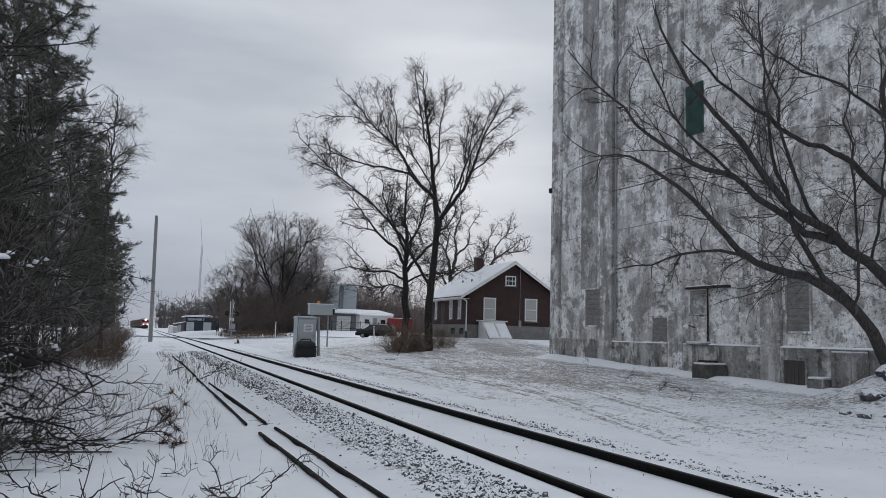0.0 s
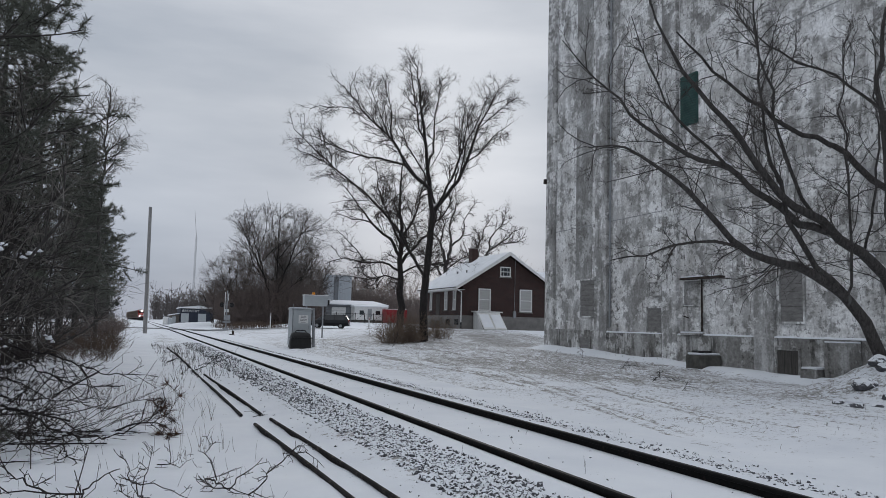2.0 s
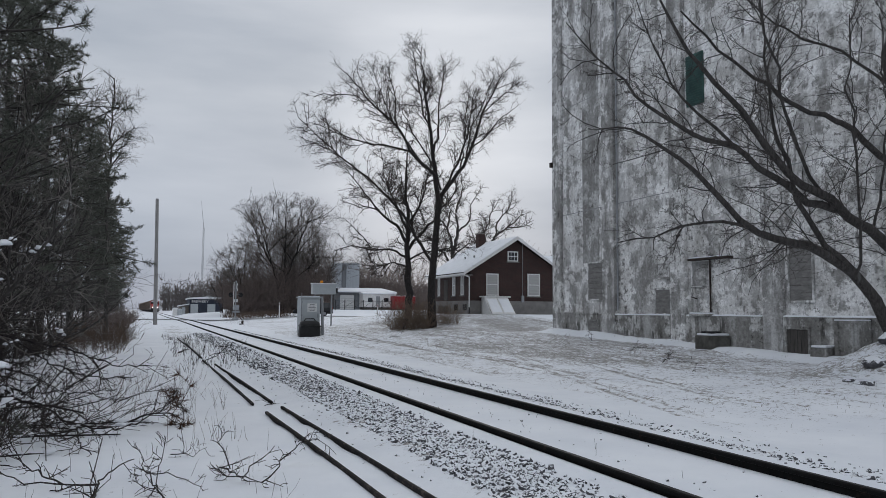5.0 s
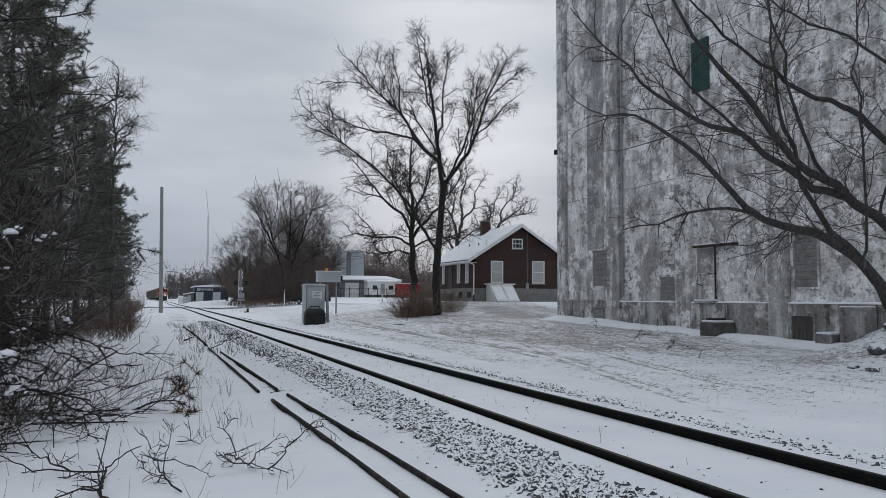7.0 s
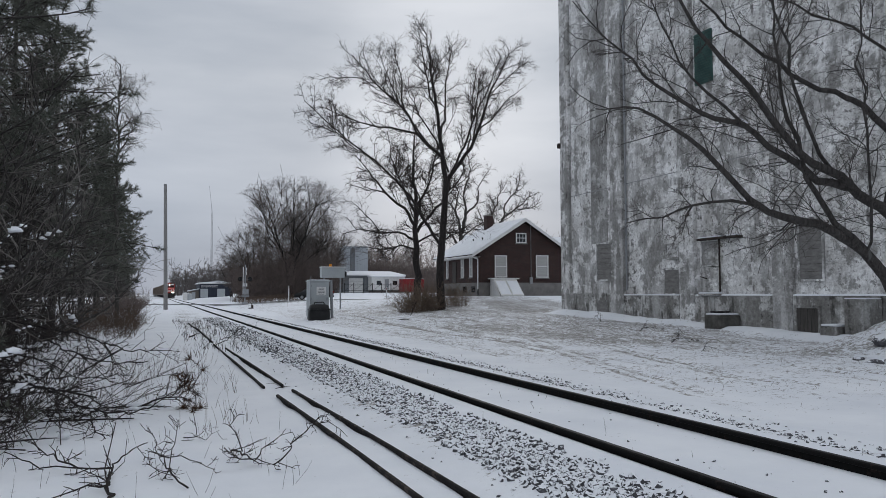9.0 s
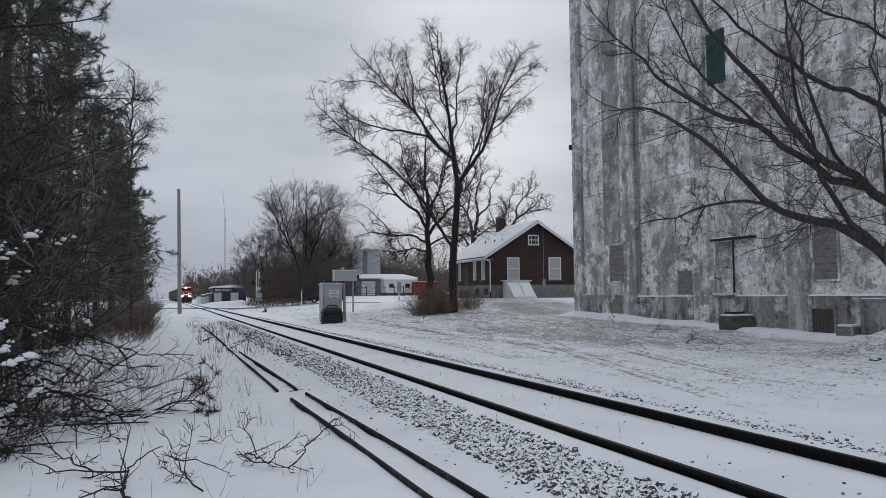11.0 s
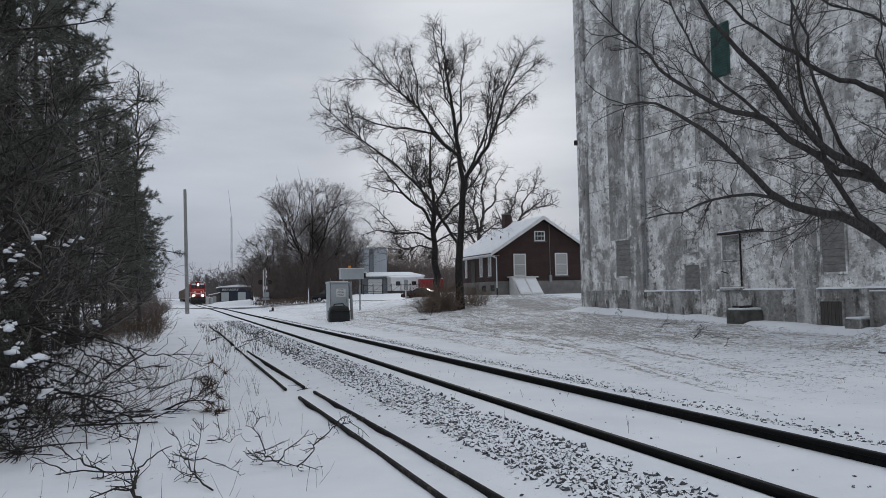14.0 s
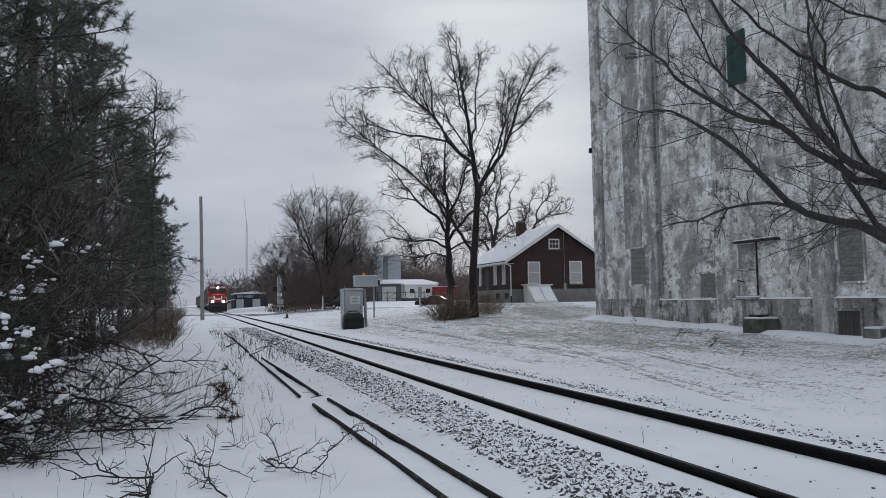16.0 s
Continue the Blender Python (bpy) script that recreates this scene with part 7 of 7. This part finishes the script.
def car(name, label, paint, length, beltline, roof, axles, r, van):
    """Front towards -x, wheels on z = 0."""
    t = thing(name, pose(0, 0, 0), label, "minivan" if van else "car")
    h = 0.97 if van else 0.9
    n = len(beltline)
    low = [(x, 0.30 if 0 < i < n - 1 else 0.42) for i, (x, _) in enumerate(beltline)]
    b = part("body", lofted(slab_sections(low, beltline, h, 0.93)), paint, t, smooth=False)
    xs_ = [x for x, _ in roof]
    g = part("cabin", lofted([[(x, -h * 0.92, zb), (x, h * 0.92, zb), (x, h * 0.78 if zr - zb > 0.2 else h * 0.9, zr), (x, -(h * 0.78 if zr - zb > 0.2 else h * 0.9), zr)] for (x, zr), zb in zip(roof, [z for _, z in [(q, np.interp(q, [a for a, _ in beltline], [c for _, c in beltline]) - 0.03) for q in xs_]])]), GLASS, t, "dark glazed cabin")
    inner = [(x, z) for x, z in roof if z > max(z for _, z in roof) - 0.14]
    part("roof", cube(inner[0][0], inner[-1][0], -h * 0.77, h * 0.77, max(z for _, z in roof) - 0.05, max(z for _, z in roof) + 0.03, 0.03), paint, t)
    for x in (inner[0][0] + 0.05, (inner[0][0] + inner[-1][0]) / 2, inner[-1][0] - 0.1):
        for s in (-1, 1):
            part("pillar", bar((x - 0.04, s * h * 0.93, np.interp(x, [a for a, _ in beltline], [c for _, c in beltline]) - 0.03), (x + 0.02, s * h * 0.79, max(z for _, z in roof) - 0.02), 0.045, sides=6), paint, t)
    wheels = []
    for x in axles:
        for s in (-1, 1):
            w = new("wheel")
            w.parent = t
            w.location = (x, s * (h - 0.1), r)
            bm = bar((0, -0.11, 0), (0, 0.11, 0), r, sides=24)
            part("tyre", bm, TYRE, w)
            part("rim", bar((0, s * 0.09, 0), (0, s * 0.125, 0), r * 0.62, sides=10), METAL, w)
            wheels.append(w)
    x0, x1 = beltline[0][0], beltline[-1][0]
    for s in (-1, 1):
        part("headlamp", cube(x0 + 0.02, x0 + 0.22, s * h * 0.78 - 0.14, s * h * 0.78 + 0.14, 0.62, 0.78, 0.03), LAMP, t)
        part("tail_lamp", cube(x1 - 0.1, x1 + 0.02, s * h * 0.84 - 0.08, s * h * 0.84 + 0.08, 0.78, 1.15 if van else 0.95, 0.02), TAIL, t)
        part("mirror", cube(roof[1][0] + 0.1, roof[1][0] + 0.25, s * (h + 0.1) - 0.1, s * (h + 0.1) + 0.1, 1.02, 1.17, 0.03), paint, t)
    part("bumper", cube(x0 - 0.04, x0 + 0.15, -h * 0.9, h * 0.9, 0.32, 0.52, 0.04), paint, t)
    part("bumper", cube(x1 - 0.12, x1 + 0.05, -h * 0.9, h * 0.9, 0.34, 0.56, 0.04), paint, t)
    if not van:
        part("roof_snow", cube(inner[0][0] + 0.2, inner[-1][0] - 0.2, -h * 0.6, h * 0.6, max(z for _, z in roof) + 0.032, max(z for _, z in roof) + 0.05, 0.01), SNOW, t, "thin dusting of snow")
    return t, wheels


van, van_wheels = car("minivan", "dark grey minivan driving up to the crossing", VAN_PAINT, 5.2, [(-2.6, 0.72), (-2.35, 0.86), (-1.7, 1.0), (-1.2, 1.06), (1.2, 1.08), (2.3, 1.08), (2.55, 0.95)],
                      [(-1.75, 1.02), (-0.75, 1.66), (-0.2, 1.75), (1.6, 1.75), (2.15, 1.68), (2.5, 1.1)], (-1.6, 1.5), 0.34, True)
sedan, sedan_wheels = car("sedan", "dark maroon car waiting at the crossing", CAR_PAINT, 4.7, [(-2.35, 0.68), (-2.1, 0.82), (-1.2, 0.93), (-0.9, 0.95), (1.3, 0.98), (2.15, 0.98), (2.35, 0.85)],
                          [(-1.25, 0.95), (-0.35, 1.40), (0.1, 1.46), (0.9, 1.44), (1.7, 1.02)], (-1.45, 1.4), 0.33, False)


def locomotive():
    """Front at y = 0 facing -y, z = 0 on the rails."""
    t = thing("locomotive", pose(0, 142, 0.21), "red diesel freight locomotive with bright headlights", "locomotive")
    L = 22.0
    part("frame", cube(-1.5, 1.5, 0.6, L - 0.6, 1.15, 1.55, 0.04), LOCO_BLACK, t)
    part("pilot", prism([(0.25, 0.15), (0.9, 0.15), (0.9, 1.3), (0.45, 1.3), (0.3, 0.9)], "x", -1.45, 1.45), LOCO_BLACK, t)
    part("plough", lofted([[(-1.5, 0.5, 0.12), (-1.5, 0.5, 0.75), (-1.5, 0.62, 0.75), (-1.5, 0.62, 0.12)], [(0, -0.05, 0.12), (0, 0.2, 0.75), (0, 0.4, 0.75), (0, 0.4, 0.12)], [(1.5, 0.5, 0.12), (1.5, 0.5, 0.75), (1.5, 0.62, 0.75), (1.5, 0.62, 0.12)]]), LOCO_BLACK, t)
    nose = part("nose", lofted([[(-1.05, 1.1, 1.5), (1.05, 1.1, 1.5), (1.05, 1.1, 2.55), (0.9, 1.1, 2.85), (-0.9, 1.1, 2.85), (-1.05, 1.1, 2.55)], [(-1.3, 2.7, 1.5), (1.3, 2.7, 1.5), (1.3, 2.7, 2.7), (1.15, 2.7, 3.1), (-1.15, 2.7, 3.1), (-1.3, 2.7, 2.7)]]), LOCO_RED, t)
    for s in (-1, 1):
        part("nose_stripe", cube(s * 0.62 - 0.1, s * 0.62 + 0.1, 1.07, 1.098, 1.6, 2.7, 0.0, ), SIGN_WHITE, nose, "white painted band")
    part("nose_emblem", cube(-0.45, 0.45, 1.065, 1.097, 2.05, 2.3, 0.03), SIGN_WHITE, nose, "plain white emblem shape")
    cab = part("cab", lofted([[(-1.55, 2.7, 1.5), (1.55, 2.7, 1.5), (1.55, 2.7, 3.2), (-1.55, 2.7, 3.2)], [(-1.55, 3.0, 1.5), (1.55, 3.0, 1.5), (1.52, 3.0, 4.1), (-1.52, 3.0, 4.1)], [(-1.55, 5.2, 1.5), (1.55, 5.2, 1.5), (1.45, 5.2, 4.35), (-1.45, 5.2, 4.35)]]), LOCO_RED, t)
    for x0, x1 in ((-1.4, -0.75), (-0.7, -0.08), (0.08, 0.7), (0.75, 1.4)):
        part("windscreen", cube(x0, x1, 2.66, 2.9, 3.25, 3.85, 0.02, Matrix.Translation((0, 0, 0))), GLASS, cab)
    part("brow", cube(-1.5, 1.5, 2.75, 3.2, 4.05, 4.32, 0.04), LOCO_RED, cab)
    for s in (-1, 1):
        part("number_board", cube(s * 0.85 - 0.42, s * 0.85 + 0.42, 2.70, 2.76, 3.98, 4.25, 0.01), LAMP, cab)
        part("side_window", cube(s * 1.53 - 0.04, s * 1.53 + 0.04, 3.4, 4.6, 3.1, 3.8, 0.02), GLASS, cab)
        d = part("ditch_light", bar((s * 0.95, 0.55, 1.75), (s * 0.95, 0.8, 1.75), 0.20, sides=16), LOCO_BLACK, t)
        part("lens", bar((s * 0.95, 0.50, 1.75), (s * 0.95, 0.545, 1.75), 0.15, sides=16), HEAD_ON, d, "lit headlight")
        part("handrail", bar((s * 1.48, 0.7, 2.5), (s * 1.48, 2.6, 2.5), 0.025, sides=6), SIGN_WHITE, t)
        for y in (0.7, 1.6, 2.55):
            part("stanchion", bar((s * 1.48, y, 1.5), (s * 1.48, y, 2.5), 0.025, sides=6), SIGN_WHITE, t)
        part("front_rail", bar((s * 0.5, 0.62, 2.45), (s * 1.45, 0.62, 2.45), 0.025, sides=6), SIGN_WHITE, t)
        part("step_well", cube(s * 1.3 - 0.22, s * 1.3 + 0.22, 0.7, 1.3, 0.35, 1.15, 0.02), LOCO_BLACK, t)
        part("side_rail", bar((s * 1.5, 5.3, 2.5), (s * 1.5, L - 0.8, 2.5), 0.03, sides=6), SIGN_WHITE, t)
        part("sill_stripe", cube(s * 1.505 - 0.004, s * 1.505 + 0.004, 0.8, L - 0.8, 1.3, 1.45), SIGN_WHITE, t)
    hl = part("headlight_case", cube(-0.36, 0.36, 2.55, 2.8, 3.85, 4.2, 0.04), LOCO_BLACK, cab)
    part("lens", bar((0, 2.50, 4.02), (0, 2.545, 4.02), 0.16, sides=16), HEAD_ON, hl, "lit headlight")
    part("long_hood", cube(-1.0, 1.0, 5.2, L - 1.0, 1.5, 4.2, 0.08), LOCO_RED, t)
    part("radiator", cube(-1.45, 1.45, L - 6.2, L - 2.0, 3.5, 4.5, 0.06), LOCO_RED, t)
    part("blower_case", cube(-1.25, 1.25, 6.0, 8.0, 3.4, 4.3, 0.05), LOCO_RED, t)
    part("exhaust", cube(-0.5, 0.5, 10.5, 11.5, 4.2, 4.5, 0.04), LOCO_BLACK, t)
    for s in (-1, 0, 1):
        part("horn", bar((s * 0.14, 6.0, 4.42), (s * 0.14, 5.6, 4.44), 0.03, 0.08, 8), LOCO_BLACK, t)
    part("air_conditioner", cube(-0.55, 0.55, 3.6, 4.8, 4.3, 4.62, 0.05), LOCO_RED, cab)
    part("aerial", bar((0.7, 4.0, 4.3), (0.7, 4.0, 4.95), 0.02, sides=6), LOCO_BLACK, cab)
    part("fuel_tank", cube(-1.4, 1.4, 8.0, 14.0, 0.25, 1.15, 0.15), LOCO_BLACK, t)
    part("coupler", cube(-0.18, 0.18, -0.45, 0.3, 0.65, 0.95, 0.05), LOCO_BLACK, t)
    part("coupler", cube(-0.18, 0.18, L - 0.3, L + 0.35, 0.65, 0.95, 0.05), LOCO_BLACK, t)
    for y0 in (2.0, 15.6):
        b = part("bogie", cube(-1.25, 1.25, y0, y0 + 4.4, 0.45, 0.95, 0.06), LOCO_BLACK, t)
        for k in range(3):
            y = y0 + 0.5 + k * 1.7
            for s in (-1, 1):
                part("wheel", bar((s * 0.70, y, 0.53), (s * 0.83, y, 0.53), 0.53, sides=20), LOCO_BLACK, b)
    return t


loco = locomotive()
loco.scale = (1.03, 1.0, 1.08)


def hopper():
    t = thing("hopper_car", pose(0, 170, 0.21), "dusty brown covered hopper freight car", "freight car", group="freight cars of the train")
    L = 17.0
    part("body", lofted([[(-1.55, 0.6, 3.0), (1.55, 0.6, 3.0), (1.55, 0.6, 4.3), (0.7, 0.6, 4.65), (-0.7, 0.6, 4.65), (-1.55, 0.6, 4.3)], [(-1.55, 2.4, 1.2), (1.55, 2.4, 1.2), (1.55, 2.4, 4.3), (0.7, 2.4, 4.65), (-0.7, 2.4, 4.65), (-1.55, 2.4, 4.3)],
                         [(-1.55, L - 2.4, 1.2), (1.55, L - 2.4, 1.2), (1.55, L - 2.4, 4.3), (0.7, L - 2.4, 4.65), (-0.7, L - 2.4, 4.65), (-1.55, L - 2.4, 4.3)], [(-1.55, L - 0.6, 3.0), (1.55, L - 0.6, 3.0), (1.55, L - 0.6, 4.3), (0.7, L - 0.6, 4.65), (-0.7, L - 0.6, 4.65), (-1.55, L - 0.6, 4.3)]]), HOPPER, t)
    for s in (-1, 1):
        for y in np.arange(1.2, L - 1, 1.25):
            part("rib", cube(s * 1.58 - 0.03, s * 1.58 + 0.03, y, y + 0.12, 1.3 if 2.4 < y < L - 2.4 else 3.0, 4.25), HOPPER, t)
        part("side_sill", cube(s * 1.5 - 0.06, s * 1.5 + 0.06, 0.3, L - 0.3, 1.0, 1.22, 0.02), HOPPER, t)
    part("walkway", cube(-0.5, 0.5, 0.4, L - 0.4, 4.70, 4.76, 0.01), METAL, t)
    part("centre_sill", cube(-0.35, 0.35, -0.1, L + 0.1, 0.75, 1.1, 0.03), LOCO_BLACK, t)
    for y in (4.5, 8.5, 12.5):
        part("discharge_gate", lofted([[(-1.2, y - 1.2, 1.2), (1.2, y - 1.2, 1.2), (1.2, y + 1.2, 1.2), (-1.2, y + 1.2, 1.2)], [(-0.5, y - 0.4, 0.4), (0.5, y - 0.4, 0.4), (0.5, y + 0.4, 0.4), (-0.5, y + 0.4, 0.4)]]), HOPPER, t)
    for y0 in (1.0, L - 3.0):
        b = part("bogie", cube(-1.2, 1.2, y0 + 0.2, y0 + 1.8, 0.4, 0.8, 0.05), LOCO_BLACK, t)
        for y in (y0 + 0.1, y0 + 1.9):
            for s in (-1, 1):
                part("wheel", bar((s * 0.70, y, 0.46), (s * 0.83, y, 0.46), 0.46, sides=18), LOCO_BLACK, b)
    part("end_ladder", cube(-1.5, -1.1, 0.42, 0.46, 1.2, 4.2), HOPPER, t)
    return t


hoppers = [hopper()]
hoppers[0].scale = (1.0, 1.0, 1.12)
for _k in range(11):
    hoppers.append(copy_thing(hoppers[0], pose(0, 170 + 17.6 * (_k + 1), 0.21)))


# ---- what moves ----
def on_track(y):
    """A vehicle's pose with its front at y along the line."""
    a = math.atan2(float(track_shift(y + 10) - track_shift(y)), 10.0)
    return Matrix.Translation((TRACK_X + float(track_shift(y)), y, 0.21)) @ Matrix.Rotation(-a, 4, "Z")


TRAIN_SPEED, TRAIN_AT_END = 17.5, 142.0
ROAD_TURN = math.degrees(math.atan(-0.6))


def on_road(x, lane):
    """A car's pose with its middle at x along the road."""
    y = road_y(x) + lane
    near = min(max((x - 21.0) / 6.0, 0.0), 1.0)
    return pose(x, y, at(x, y) + 0.05, 0, 0, -11.0 + (ROAD_TURN + 11.0) * near)


def motions():
    for k, v in enumerate([loco] + hoppers):
        lag = 0 if k == 0 else 22.6 + 17.6 * (k - 1)
        walk(v, [(t, on_track(TRAIN_AT_END + TRAIN_SPEED * (16 - t) + lag)) for t in np.arange(0, 16.01, 1.0)])
    ride = math.sqrt(1 + 0.36)
    for v, wheels, rows, r in ((van, van_wheels, VAN_ROWS, 0.34), (sedan, sedan_wheels, SEDAN_ROWS, 0.33)):
        ts, xs_ = zip(*rows)
        fine = np.arange(0, 16.01, 0.1)
        xf = np.interp(fine, ts, xs_)
        xf = np.convolve(np.pad(xf, 4, mode="edge"), np.ones(9) / 9, mode="valid")
        walk(v, [(t, on_road(x, 1.6)) for t, x in zip(fine[::5], xf[::5])])
        for w in wheels:
            loc = w.location.copy()
            walk(w, [(t, Matrix.Translation(loc) @ Matrix.Rotation((x - xf[0]) * ride / r, 4, "Y")) for t, x in zip(fine, xf)])


VAN_ROWS = ((0.0, 29.2), (0.5, 27.3), (1.0, 25.7), (1.5, 24.6), (2.0, 23.9), (2.5, 23.3), (3.0, 22.8), (3.5, 22.3), (4.0, 21.8), (5.0, 20.8), (6.5, 20.1), (8.0, 19.9), (11.5, 19.8), (14.0, 19.6), (16.0, 19.6))
SEDAN_ROWS = ((0.0, 75.0), (6.0, 60.0), (8.0, 48.0), (9.0, 42.0), (10.0, 36.5), (11.0, 32.6), (11.5, 31.7), (12.5, 31.1), (13.0, 30.7), (13.6, 30.2), (14.0, 30.1), (16.0, 30.1))
motions()
